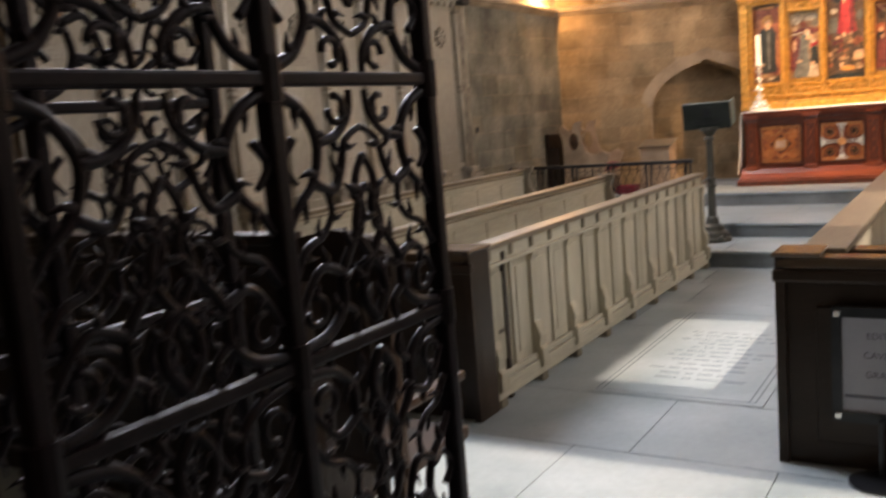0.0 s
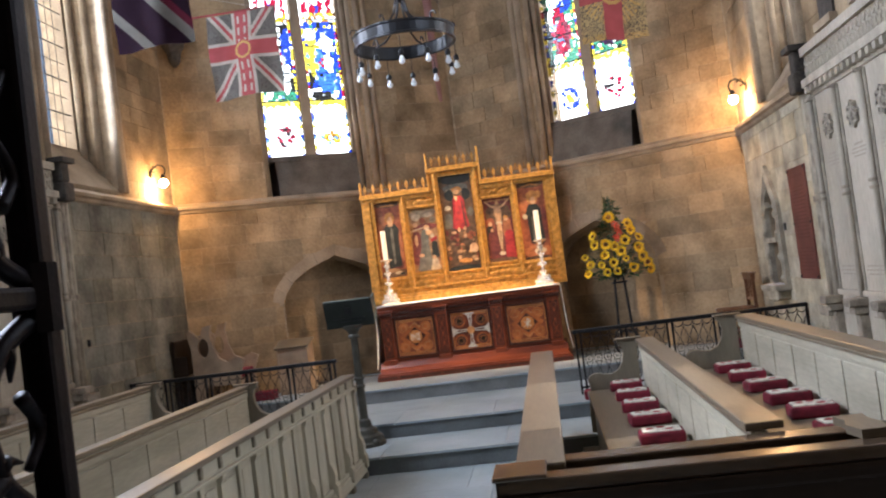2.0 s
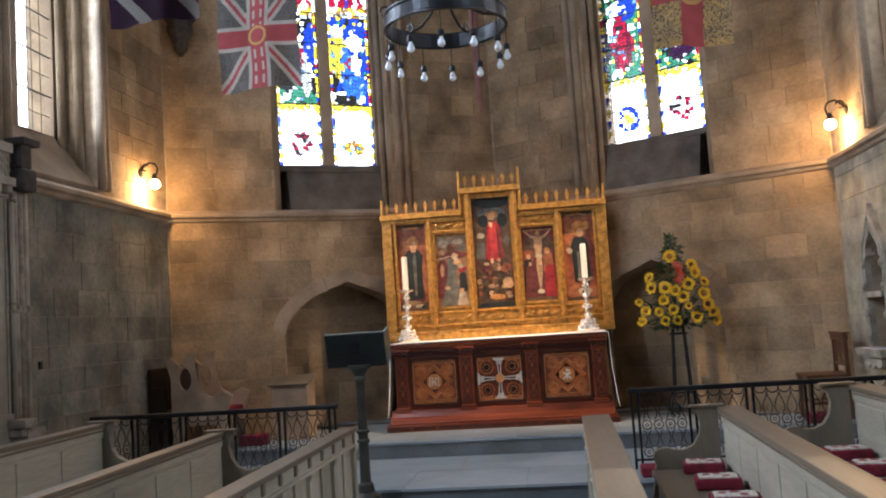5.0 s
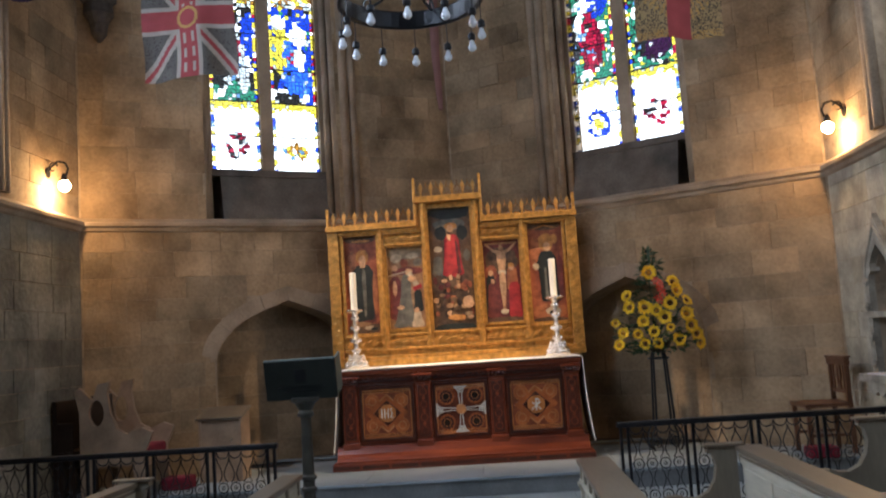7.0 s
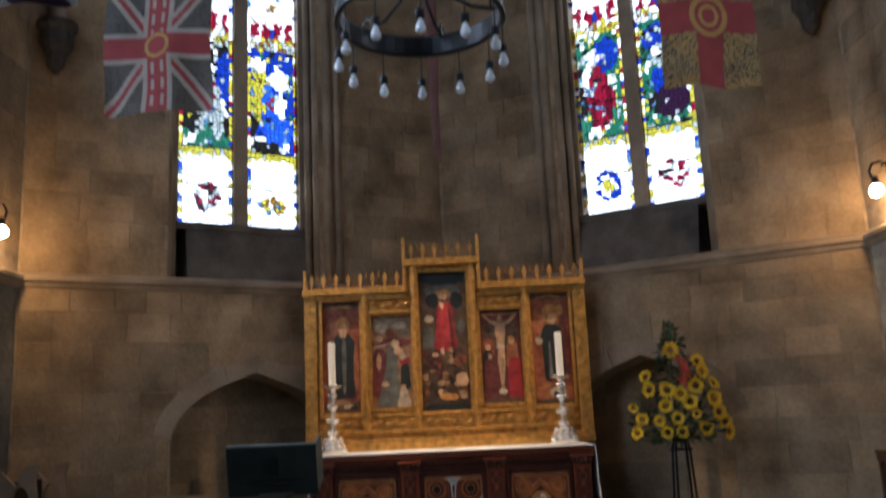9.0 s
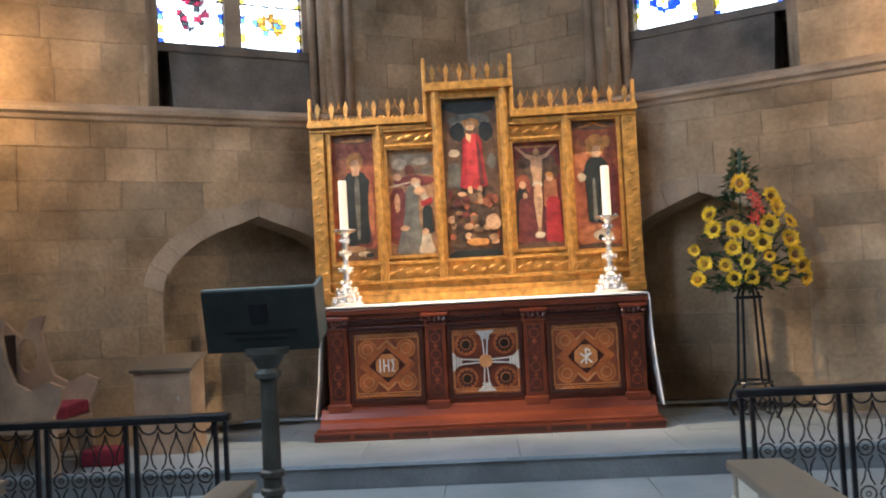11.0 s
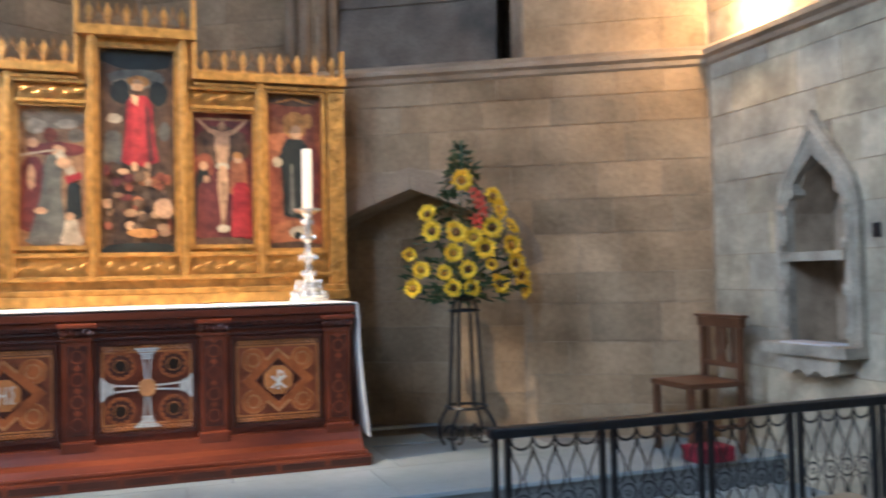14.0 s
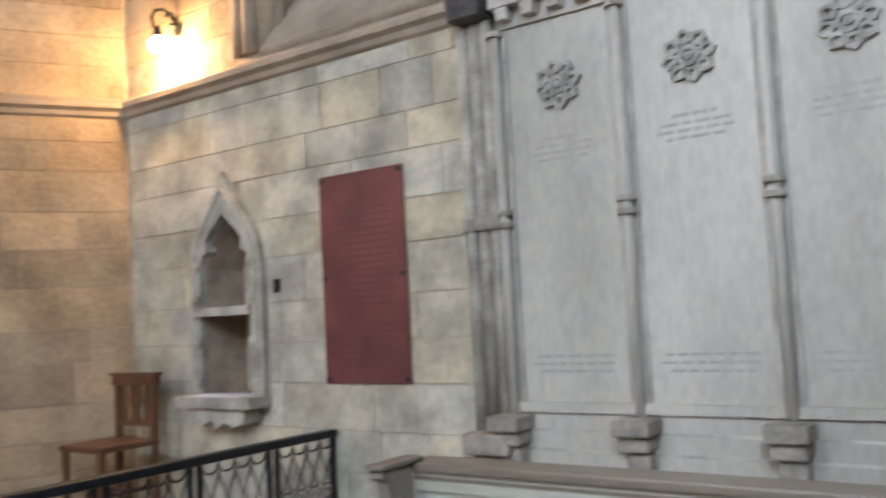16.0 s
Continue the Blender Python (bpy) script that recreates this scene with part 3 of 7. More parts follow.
def apse_window(name, m, c, schemes, inner):
    win = thing(name, m @ Vector((c, 3.3, 0)), "tall two-light stained glass window in stone tracery", "window", kind="structure")
    lights = [(c - 0.66, c - 0.075), (c + 0.075, c + 0.66)]
    holes = [light_shape(a, b, 3.92, 7.58) for a, b in lights]
    holes += [arc(c, 8.02, 0.24, 0, 345, 23)]
    holes += [arc(c - 0.4, 7.78, 0.08, 0, 330, 11), arc(c + 0.4, 7.78, 0.08, 0, 330, 11)]
    part("tracery", plate(rect(c - 0.86, c + 0.86, 3.84, 8.72), holes, 0.10, m @ Matrix.Translation((0, 0, -0.32))), DRESSED, win, "grey stone mullion and cusped heads")
    sill = bmesh.new()
    prof = [(-0.70, 3.2), (-0.10, 3.2), (-0.10, 3.34), (-0.24, 3.88), (-0.70, 3.88)]
    ends = [[sill.verts.new(m @ Vector((u, v, n))) for n, v in prof] for u in ((c - 0.83, c + 0.58) if inner < 0 else (c - 0.58, c + 0.83))]
    for k in range(5):
        sill.faces.new((ends[0][k], ends[0][(k + 1) % 5], ends[1][(k + 1) % 5], ends[1][k]))
    sill.faces.new(ends[0]), sill.faces.new(ends[1])
    bmesh.ops.recalc_face_normals(sill, faces=sill.faces[:])
    part("window_sill", sill, DARK_RECESS, win, "sloping dark stone sill")
    # the slot's shade is put into the dark colour of its back and lintel
    part("recess_back", plate(rect(c - 0.86, c + 0.86, 3.1, 3.9), (), 0.05, m @ Matrix.Translation((0, 0, -0.66))), DARK_RECESS, win)
    part("recess_lintel", plate(rect(c - 0.86, c + 0.86, 3.84, 3.92), (), 0.45, m @ Matrix.Translation((0, 0, -0.66))), DARK_RECESS, win)
    for k, (off, n, r) in enumerate(((0.735, -0.15, 0.045), (0.80, -0.05, 0.05), (0.905, 0.0, 0.055), (1.02, 0.0, 0.05))):
        for s in (-1, 1):
            if off > 0.82 and s != inner:
                continue
            part("jamb_shaft", tube([m @ Vector((c + s * off, 3.30, n)), m @ Vector((c + s * off, 7.6, n))], r, 10), DRESSED, win, smooth=True)
    for k, (a, b) in enumerate(lights):
        glazing(win, m, a, b, 3.92, 7.58, -0.27, 24, 0.0245, glass_seeds(a, b, schemes[k], 11 + 7 * k + (3 if c > 2.2 else 0)), 5 + k)
    bm = bmesh.new()
    f = bm.faces.new([bm.verts.new(m @ Vector((u, v, -0.27))) for u, v in ((c - 0.6, 7.6), (c + 0.6, 7.6), (c + 0.6, 8.5), (c - 0.6, 8.5))])
    part("pane", bm, GLASS["milk"], win)
    sky_backdrop(name.replace("window", "backdrop"), m, c - 1.3, c + 1.3, 2.8, 9.2, -1.25)
    return win


apse_window("window_1", ML, CL, SCHEMES[:2], 1)
apse_window("window_2", MR, CR, SCHEMES[2:], -1)


def side_window(name, m, u0, u1, watts, foot=3.34, down=0.0):
    c, half = (u0 + u1) / 2, (u1 - u0) / 2
    win = thing(name, m @ Vector((c, foot, 0)), "tall clear leaded window deep in a stone reveal", "window", kind="structure")
    holes = [light_shape(c - half + 0.06, c - 0.07, 3.92, 7.3), light_shape(c + 0.07, c + half - 0.06, 3.92, 7.3)]
    part("tracery", plate(rect(u0 - 0.06, u1 + 0.06, 3.86, 8.6), holes, 0.10, m @ Matrix.Translation((0, 0, -0.53))), DRESSED, win, "stone mullion and cusped heads")
    sill = bmesh.new()
    prof = [(-0.72, foot - 0.14), (0.0, foot - 0.14), (0.0, foot + 0.02), (-0.43, 3.9), (-0.72, 3.9)]
    ends = [[sill.verts.new(m @ Vector((u, v, n))) for n, v in prof] for u in (u0 - 0.02, u1 + 0.02)]
    for k in range(5):
        sill.faces.new((ends[0][k], ends[0][(k + 1) % 5], ends[1][(k + 1) % 5], ends[1][k]))
    sill.faces.new(ends[0]), sill.faces.new(ends[1])
    bmesh.ops.recalc_face_normals(sill, faces=sill.faces[:])
    part("window_sill", sill, DRESSED, win, "sloping stone sill")
    for off, n, r in ((-0.03, -0.36, 0.045), (0.0, -0.18, 0.05), (0.06, 0.01, 0.06), (0.17, 0.01, 0.05)):
        for u in (u0 - off, u1 + off):
            part("jamb_shaft", tube([m @ Vector((u, foot, n)), m @ Vector((u, 7.4, n))], r, 10), DRESSED, win, smooth=True)
    for k, (a, b) in enumerate(((c - half + 0.06, c - 0.07), (c + 0.07, c + half - 0.06))):
        glazing(win, m, a, b, 3.92, 7.3, -0.48, 4, 0.20, None, 31 + k, 0.003)
    sky_backdrop(name.replace("window", "backdrop"), m, u0 - 0.8, u1 + 0.8, 3.0, 8.8, -1.3)
    opening_lamp(name + "_sky", m, u0 + 0.08, u1 - 0.08, 3.95, 7.3, -0.06, watts, down=down)


side_window("window_3", MWL, 9.72 + 1.6, 11.18 + 1.6, WINDOW_WATTS * 4.6)
side_window("window_4", MWR, YC - 11.38, YC - 9.92, WINDOW_WATTS * 0.3)
# daylight from the clear windows further back along both sides
side_window("window_5", MWL, 4.92 + 1.6, 6.32 + 1.6, WINDOW_WATTS * 10.5, foot=3.56, down=0.45)
opening_lamp("window_7_sky", MWR, YC - 7.28, YC - 5.55, 3.9, 7.9, -0.1, WINDOW_WATTS * 2.2)


# ---- arch rings of dressed voussoirs ----
def arch_ring(parent, m, outline, width, proud, name="voussoir", mat=DRESSED, piece=3, skip=2):
    """Wedge stones round the head of an opening."""
    pts = [Vector(p) for p in outline[skip:]]
    c = Vector((sum(p.x for p in pts) / len(pts), min(p.y for p in pts) - 0.3))
    outer = [p + (p - c).normalized() * width for p in pts]
    for k in range(0, len(pts) - 1, piece):
        e = min(k + piece, len(pts) - 1)
        lp = [tuple(p) for p in pts[k:e + 1]] + [tuple(p) for p in outer[k:e + 1][::-1]]
        mid = Vector((sum(x for x, _ in lp) / len(lp), sum(y for _, y in lp) / len(lp)))
        lp = [tuple(mid + (Vector(p) - mid) * 0.985) for p in lp]
        part(name, plate(lp, (), proud + 0.02, m @ Matrix.Translation((0, 0, -0.02))), mat, parent)


arch_ring(wall_nl, ML, arch_l, 0.17, 0.018)
arch_ring(wall_nr, MR, arch_r, 0.17, 0.018)

# ---- altar ----
AX = 0.018
altar = thing("altar", (AX, 13.3, 0.5), "carved mahogany altar with inlaid panels on the top step", "altar")
bm = boxed(AX - 1.345, AX + 1.33, 12.90, 13.80, 0.5, 0.575, 0.008)
box(bm, AX - 1.325, AX + 1.31, 12.915, 13.79, 0.575, 0.60, 0.008)
prof = [(12.93, 0.60), (12.95, 0.635), (12.985, 0.66), (13.0, 0.70), (13.01, 0.735), (13.70, 0.735), (13.70, 0.60)]
ends = [[bm.verts.new((x, y, z)) for y, z in prof] for x in (AX - 1.30, AX + 1.285)]
for k in range(len(prof)):
    bm.faces.new((ends[0][k], ends[0][(k + 1) % 7], ends[1][(k + 1) % 7], ends[1][k]))
bm.faces.new(ends[0]), bm.faces.new(ends[1][::-1])
part("plinth", bm, MAHOGANY, altar, "stepped and moulded base")
for k in range(9):
    x = AX - 1.2 + 0.3 * k
    part("plinth_inlay", boxed(x - 0.135, x + 0.135, 12.896, 12.905, 0.518, 0.556, 0.002), MAHOGANY_DARK, altar)
part("body", boxed(AX - 1.23, AX + 1.23, 13.06, 13.75, 0.70, 1.50), MAHOGANY, altar)
bm = boxed(AX - 1.27, AX + 1.27, 13.0, 13.76, 1.46, 1.51, 0.01)
box(bm, AX - 1.25, AX + 1.25, 13.025, 13.75, 1.425, 1.46, 0.006)
part("cornice", bm, MAHOGANY, altar)
for s in (-1, 1):
    for cx in (0.384, 1.155):
        bm = bmesh.new()
        x = AX + s * cx
        box(bm, x - 0.078, x + 0.078, 13.025, 13.06, 0.77, 1.36, 0.006)
        box(bm, x - 0.092, x + 0.092, 13.0, 13.06, 0.70, 0.77, 0.012)
        box(bm, x - 0.088, x + 0.088, 13.015, 13.06, 1.345, 1.372, 0.008)
        box(bm, x - 0.105, x + 0.105, 12.985, 13.06, 1.42, 1.45, 0.008)
        part("pilaster", bm, MAHOGANY, altar)
        cap = bmesh.new()
        for k in range(5):
            q = (k - 2) / 2
            bmesh.ops.create_icosphere(cap, subdivisions=1, radius=1, matrix=Matrix.Translation((x + 0.075 * q, 13.005, 1.395 + 0.008 * (k % 2))) @ Matrix.Rotation(0.5 * q, 4, "Y") @ Matrix.Diagonal((0.022, 0.022, 0.030, 1)))
        part("carved_capital", cap, MAHOGANY_DARK, altar, "carved leaf capital")
        part("pilaster_panel", boxed(x - 0.055, x + 0.055, 13.018, 13.026, 0.80, 1.32, 0.003), MAHOGANY_DARK, altar)


def front_shape(outline, holes, mat, name, depth, parent, label=""):
    """A flat inlay on the altar's front, in x and z about the altar's middle."""
    m = wall_frame(AX, 13.062, 0)
    return part(name, plate(outline, holes, depth, m), mat, parent, label)


def ring(cx, cz, r, w, n=24):
    return arc(cx, cz, r, 0, 345, 23), [arc(cx, cz, r - w, 0, 345, 23)]


def diamond(cx, cz, r):
    return [(cx, cz - r), (cx + r, cz), (cx, cz + r), (cx - r, cz)]


def guilloche(cx, z, half, name="inlay_plait"):
    """A plaited band of two crossing strands."""
    bm = bmesh.new()
    m = wall_frame(AX, 13.062, 0)
    for ph in (0, math.pi):
        pts = [m @ Vector((cx - half + 2 * half * i / 56, z + 0.011 * math.sin(i * math.pi / 4 + ph), 0.012 + 0.003 * math.cos(i * math.pi / 4 + ph))) for i in range(57)]
        tube(pts, 0.0045, 4, bm)
    part(name, bm, WOOD_LINE, altar, "plaited orange inlay band")


for s, cx in ((-1, -0.772), (1, 0.776), (0, 0.0)):
    w, z0, z1 = 0.285, 0.775, 1.335
    zc = (z0 + z1) / 2
    front_shape(rect(cx - w, cx + w, z0, z1), [rect(cx - w + 0.022, cx + w - 0.022, z0 + 0.022, z1 - 0.022)], MAHOGANY_DARK, "panel_moulding", 0.024, altar)
    front_shape(rect(cx - w + 0.022, cx + w - 0.022, z0 + 0.022, z1 - 0.022), (), MAHOGANY_DARK if s else MAHOGANY, "inlay_ground", 0.005, altar)
    front_shape(rect(cx - w + 0.03, cx + w - 0.03, z0 + 0.062, z1 - 0.062), [rect(cx - w + 0.042, cx + w - 0.042, z0 + 0.072, z1 - 0.072)], WOOD_LINE, "inlay_border", 0.009, altar)
    guilloche(cx, z0 + 0.043, w - 0.035)
    guilloche(cx, z1 - 0.043, w - 0.035)
    if s:
        front_shape(rect(cx - w + 0.045, cx + w - 0.045, z0 + 0.075, z1 - 0.075), (), INLAY_RED, "inlay_field", 0.008, altar)
        for dx in (-1, 1):
            for dz in (-1, 1):
                x, z = cx + dx * 0.152, zc + dz * 0.128
                front_shape(arc(x, z, 0.074, 0, 345, 23), (), INLAY, "inlay_disc", 0.011, altar)
                front_shape(*ring(x, z, 0.074, 0.007), WOOD_LINE, "inlay_ring", 0.0135, altar)
                front_shape(*ring(x, z, 0.043, 0.007), INLAY_PALE, "inlay_ring", 0.014, altar)
        front_shape([(cx, zc - 0.205), (cx + 0.225, zc), (cx, zc + 0.205), (cx - 0.225, zc)], [[(cx, zc - 0.137), (cx + 0.150, zc), (cx, zc + 0.137), (cx - 0.150, zc)]], INLAY, "strapwork", 0.0155, altar)
        for a, b in (((-0.03, 0.168), (0.0, 0.198)), ((0.03, -0.168), (0.0, -0.198))):
            for q in (-1, 1):
                front_shape([(cx + b[0], zc + b[1]), (cx + q * 0.075, zc + b[1] * 0.66), (cx + q * 0.066, zc + b[1] * 0.62), (cx, zc + b[1] * 0.93)], (), INLAY_PALE, "inlay_chevron", 0.0175, altar)
        front_shape(diamond(cx, zc, 0.135), (), MAHOGANY_DARK, "diamond", 0.017, altar)
        front_shape(arc(cx, zc, 0.096, 22, 337, 7), (), WOOD_LINE, "medallion", 0.019, altar)
    else:
        for dx in (-1, 1):
            for dz in (-1, 1):
                x, z = cx + dx * 0.150, zc + dz * 0.133
                spikes = [(x + (0.074 if i % 2 else 0.058) * math.cos(radians(15 * i)), z + (0.074 if i % 2 else 0.058) * math.sin(radians(15 * i))) for i in range(24)]
                front_shape(arc(x, z, 0.084, 0, 345, 23), (), INLAY, "roundel", 0.010, altar)
                front_shape(spikes, (), MAHOGANY_DARK, "roundel_star", 0.013, altar)
                front_shape(*ring(x, z, 0.040, 0.006), WOOD_LINE, "inlay_ring", 0.016, altar)
                front_shape(arc(x, z, 0.034, 0, 345, 23), (), DARK_OAK, "roundel_boss", 0.022, altar)
        m0 = wall_frame(AX, 13.062, 0)
        for a in range(4):
            rot = Matrix.Translation((cx, zc, 0.012)) @ Matrix.Rotation(radians(90 * a), 4, "Z") @ Matrix.Diagonal((1, 0.93 if a % 2 == 0 else 1.02, 1, 1))
            bm = bmesh.new()
            for q in (-1, 1):
                plate([(q * 0.010 - 0.0045, 0.045), (q * 0.010 + 0.0045, 0.045), (q * 0.019 + 0.0045, 0.18), (q * 0.019 - 0.0045, 0.18)], (), 0.009, m0 @ rot, bm)
            for lo, hi, h0, h1 in ((0.182, 0.192, 0.032, 0.032), (0.196, 0.206, 0.026, 0.036), (0.210, 0.222, 0.038, 0.044), (0.227, 0.238, 0.048, 0.062), (0.241, 0.252, 0.068, 0.070)):
                plate([(-h0, lo), (h0, lo), (h1, hi), (-h1, hi)], (), 0.012, m0 @ rot, bm)
            bmesh.ops.recalc_face_normals(bm, faces=bm.faces[:])
            part("cross_arm", bm, PEARL, altar)
        front_shape(arc(cx, zc, 0.052, 0, 345, 23), (), INLAY_PALE, "cross_boss", 0.026, altar, "round pale boss")


def strokes(lines, cx, cz, r, depth, mat, name, parent):
    bm = bmesh.new()
    m = wall_frame(AX, 13.062, 0)
    for ln in lines:
        tube([m @ Vector((cx + x, cz + z, depth)) for x, z in ln], r, 5, bm)
    part(name, bm, mat, parent)


zc = 1.055
strokes([[(-0.055, -0.05), (-0.055, 0.05)], [(-0.025, -0.05), (-0.025, 0.05)], [(0.012, -0.05), (0.012, 0.05)], [(-0.025, 0), (0.012, 0)],
         [(0.062, 0.045), (0.035, 0.045), (0.052, 0.0), (0.035, -0.045), (0.062, -0.045)]], -0.772, zc, 0.006, 0.022, PEARL, "monogram", altar)
strokes([[(0, -0.06), (0, 0.06)], [(0, 0.06), (0.03, 0.045), (0.03, 0.02), (0, 0.01)], [(-0.045, -0.05), (0.045, 0.025)], [(0.045, -0.05), (-0.045, 0.025)]], 0.776, zc, 0.007, 0.022, PEARL, "monogram", altar)
for s in (-1, 1):
    for cx in (0.384, 1.155):
        for k in range(4):
            z = 0.865 + 0.13 * k
            front_shape(*ring(s * cx, z, 0.040, 0.008), INLAY_RED if k % 2 else MAHOGANY, "pilaster_inlay", 0.0455, altar)
            front_shape(diamond(s * cx, z + 0.065, 0.022), (), INLAY_RED, "pilaster_lozenge", 0.0455, altar)

for k in range(41):
    x = AX - 1.2 + 0.06 * k
    part("dentil", boxed(x - 0.02, x + 0.02, 13.012, 13.03, 1.405, 1.428, 0.004), MAHOGANY_DARK, altar)
for a, b, z0, z1, y in ((-1.24, 1.24, 1.345, 1.36, 13.04), (-1.24, 1.24, 1.385, 1.40, 13.03)):
    part("moulding", boxed(AX + a, AX + b, y, 13.065, z0, z1, 0.006), MAHOGANY_DARK, altar)

# fair linen: a sheet over the top, hanging at both ends, flaring at the foot
left = [(AX - 1.285, 1.50), (AX - 1.295, 1.20), (AX - 1.315, 0.95), (AX - 1.350, 0.66)]
outer = left[::-1] + [(AX - 1.280, 1.520), (AX - 1.27, 1.526), (AX + 1.27, 1.526), (AX + 1.280, 1.520)] + [(2 * AX - x, z) for x, z in left]
inner = [(x + (0.006 if x < AX else -0.006), z - (0.006 if z > 1.5 else 0)) for x, z in outer][::-1]
linen = plate(outer + inner, (), 0.765, wall_frame(0, 13.755, 0))
cloth_ob = part("altar_cloth", linen, LINEN)
tagged(cloth_ob, "white linen cloth over the altar top, hanging at both ends", "altar cloth")

# ---- reredos ----
RX0, RX1, RY = -1.435, 1.425, 13.86
rere = thing("reredos", (0, 13.95, 1.53), "gilded wooden reredos with five painted panels behind the altar", "altarpiece")
MRR = wall_frame(RX0, RY, 0)
W = RX1 - RX0
P = [(0.17, 0.565, 1.90, 3.04), (0.665, 1.09, 1.93, 2.88), (1.165, 1.665, 1.88, 3.30), (1.775, 2.20, 1.93, 2.88), (2.295, 2.70, 1.90, 3.04)]
outline = [(0, 1.53), (W, 1.53), (W, 3.12), (1.80, 3.12), (1.80, 3.40), (1.03, 3.40), (1.03, 3.12), (0, 3.12)]
part("board", plate(outline, [rect(a, b, c, d) for a, b, c, d in P], 0.06, MRR @ Matrix.Translation((0, 0, -0.06))), GOLD, rere, "gilded frame board")
part("back_board", plate([(0.02, 1.54), (W - 0.02, 1.54), (W - 0.02, 3.1), (1.78, 3.1), (1.78, 3.38), (1.05, 3.38), (1.05, 3.1), (0.02, 3.1)], (), 0.03, MRR @ Matrix.Translation((0, 0, -0.10))), GOLD_DARK, rere)


def gilt(u0, u1, v0, v1, n, name="moulding", mat=GOLD):
    bm = boxed(u0, u1, v0, v1, 0.0, n, 0.006)
    bm.transform(MRR)
    part(name, bm, mat, rere)


for u0, u1 in ((0.0, 0.125), (W - 0.125, W)):
    gilt(u0, u1, 1.60, 3.12, 0.045, "outer_post")
for u, top in ((0.615, 3.10), (1.125, 3.38), (1.72, 3.38), (2.25, 3.10)):
    gilt(u - 0.032, u + 0.032, 1.72, top, 0.05, "post")
    gilt(u - 0.014, u + 0.014, 1.72, top, 0.07, "post_roll")
for v0, v1, n, a, b in ((1.53, 1.60, 0.10, 0, W), (1.60, 1.64, 0.07, 0, W), (1.70, 1.73, 0.05, 0.12, W - 0.12), (3.09, 3.15, 0.09, -0.01, 1.04), (3.09, 3.15, 0.09, 1.79, W + 0.01),
                         (3.05, 3.075, 0.06, 0, 1.03), (3.05, 3.075, 0.06, 1.8, W), (3.36, 3.43, 0.09, 1.02, 1.81), (1.86, 1.885, 0.05, 0.15, W - 0.15)):
    gilt(a, b, v0, v1, n)
for k in (1, 3):
    a, b, c, d = P[k]
    gilt(a - 0.01, b + 0.01, d + 0.01, d + 0.035, 0.05)
    gilt(a - 0.01, b + 0.01, d + 0.145, d + 0.17, 0.05)
for a, b, c, d in P:
    bm = plate(rect(a - 0.02, b + 0.02, c - 0.02, d + 0.02), [rect(a + 0.008, b - 0.008, c + 0.008, d - 0.008)], 0.03, MRR)
    part("panel_frame", bm, GOLD, rere)
# carved foliage: small raised lozenges and scrolls along the friezes and posts
orn = bmesh.new()


def boss(u, v, r, sq=1.0):
    ms = MRR @ Matrix.Translation((u, v, 0.045)) @ Matrix.Rotation(0.6, 4, "Z") @ Matrix.Diagonal((r * 1.2, r * sq * 0.55, r * 0.28, 1))
    bmesh.ops.create_icosphere(orn, subdivisions=1, radius=1, matrix=ms)


for k in (1, 3):
    a, b, c, d = P[k]
    for i in range(5):
        boss(a + (b - a) * (i + 0.5) / 5, d + 0.09 + 0.012 * (-1) ** i, 0.034, 0.75)
for i in range(34):
    boss(0.1 + (W - 0.2) * i / 33, 1.795 + 0.014 * (-1) ** i, 0.03, 0.7)
for i in range(20):
    for u in (0.062, W - 0.062):
        boss(u + 0.02 * (-1) ** i, 1.66 + 1.42 * i / 19, 0.028, 1.1)
for i in range(26):
    boss(0.04 + 0.98 * i / 25, 3.165, 0.014)
    boss(1.82 + 1.0 * i / 25, 3.165, 0.014)
part("carved_foliage", orn, GOLD, rere, "raised gilded leaf carving")


def cresting(u0, u1, v, n):
    step = (u1 - u0) / n
    for i in range(n):
        u = u0 + step * (i + 0.5)
        ms = MRR @ Matrix.Translation((u, v, -0.02))
        part("crest_leaf", plate([(-0.007, 0), (0.007, 0), (0.007, 0.055), (0.020, 0.062), (0.010, 0.074), (0.019, 0.095), (0.025, 0.118), (0.016, 0.142), (0.008, 0.150), (0.004, 0.175), (-0.004, 0.175), (-0.008, 0.150), (-0.016, 0.142), (-0.025, 0.118), (-0.019, 0.095), (-0.010, 0.074), (-0.020, 0.062), (-0.007, 0.055)], (), 0.026, ms), GOLD_LEAF, rere)
    web = bmesh.new()
    for i in range(n + 1):
        u = u0 + step * i
        for sg in (-1, 1):
            if u + sg * step < u0 - 0.01 or u + sg * step > u1 + 0.01:
                continue
            tube([MRR @ Vector((u + sg * step * a, v + b, -0.012)) for a, b in ((0.0, 0.150), (0.10, 0.115), (0.30, 0.085), (0.42, 0.045), (0.46, 0.0))], 0.005, 5, web)
            tube([MRR @ Vector((u + sg * step * a, v + b, -0.014)) for a, b in ((0.0, 0.02), (0.12, 0.055), (0.22, 0.025), (0.10, 0.008))], 0.004, 4, web)
        tube([MRR @ Vector((u, v + 0.145, -0.012)), MRR @ Vector((u, v + 0.182, -0.012))], 0.005, 5, web)
    part("crest_tracery", web, GOLD_DARK, rere, "fine pierced gilt tracery")


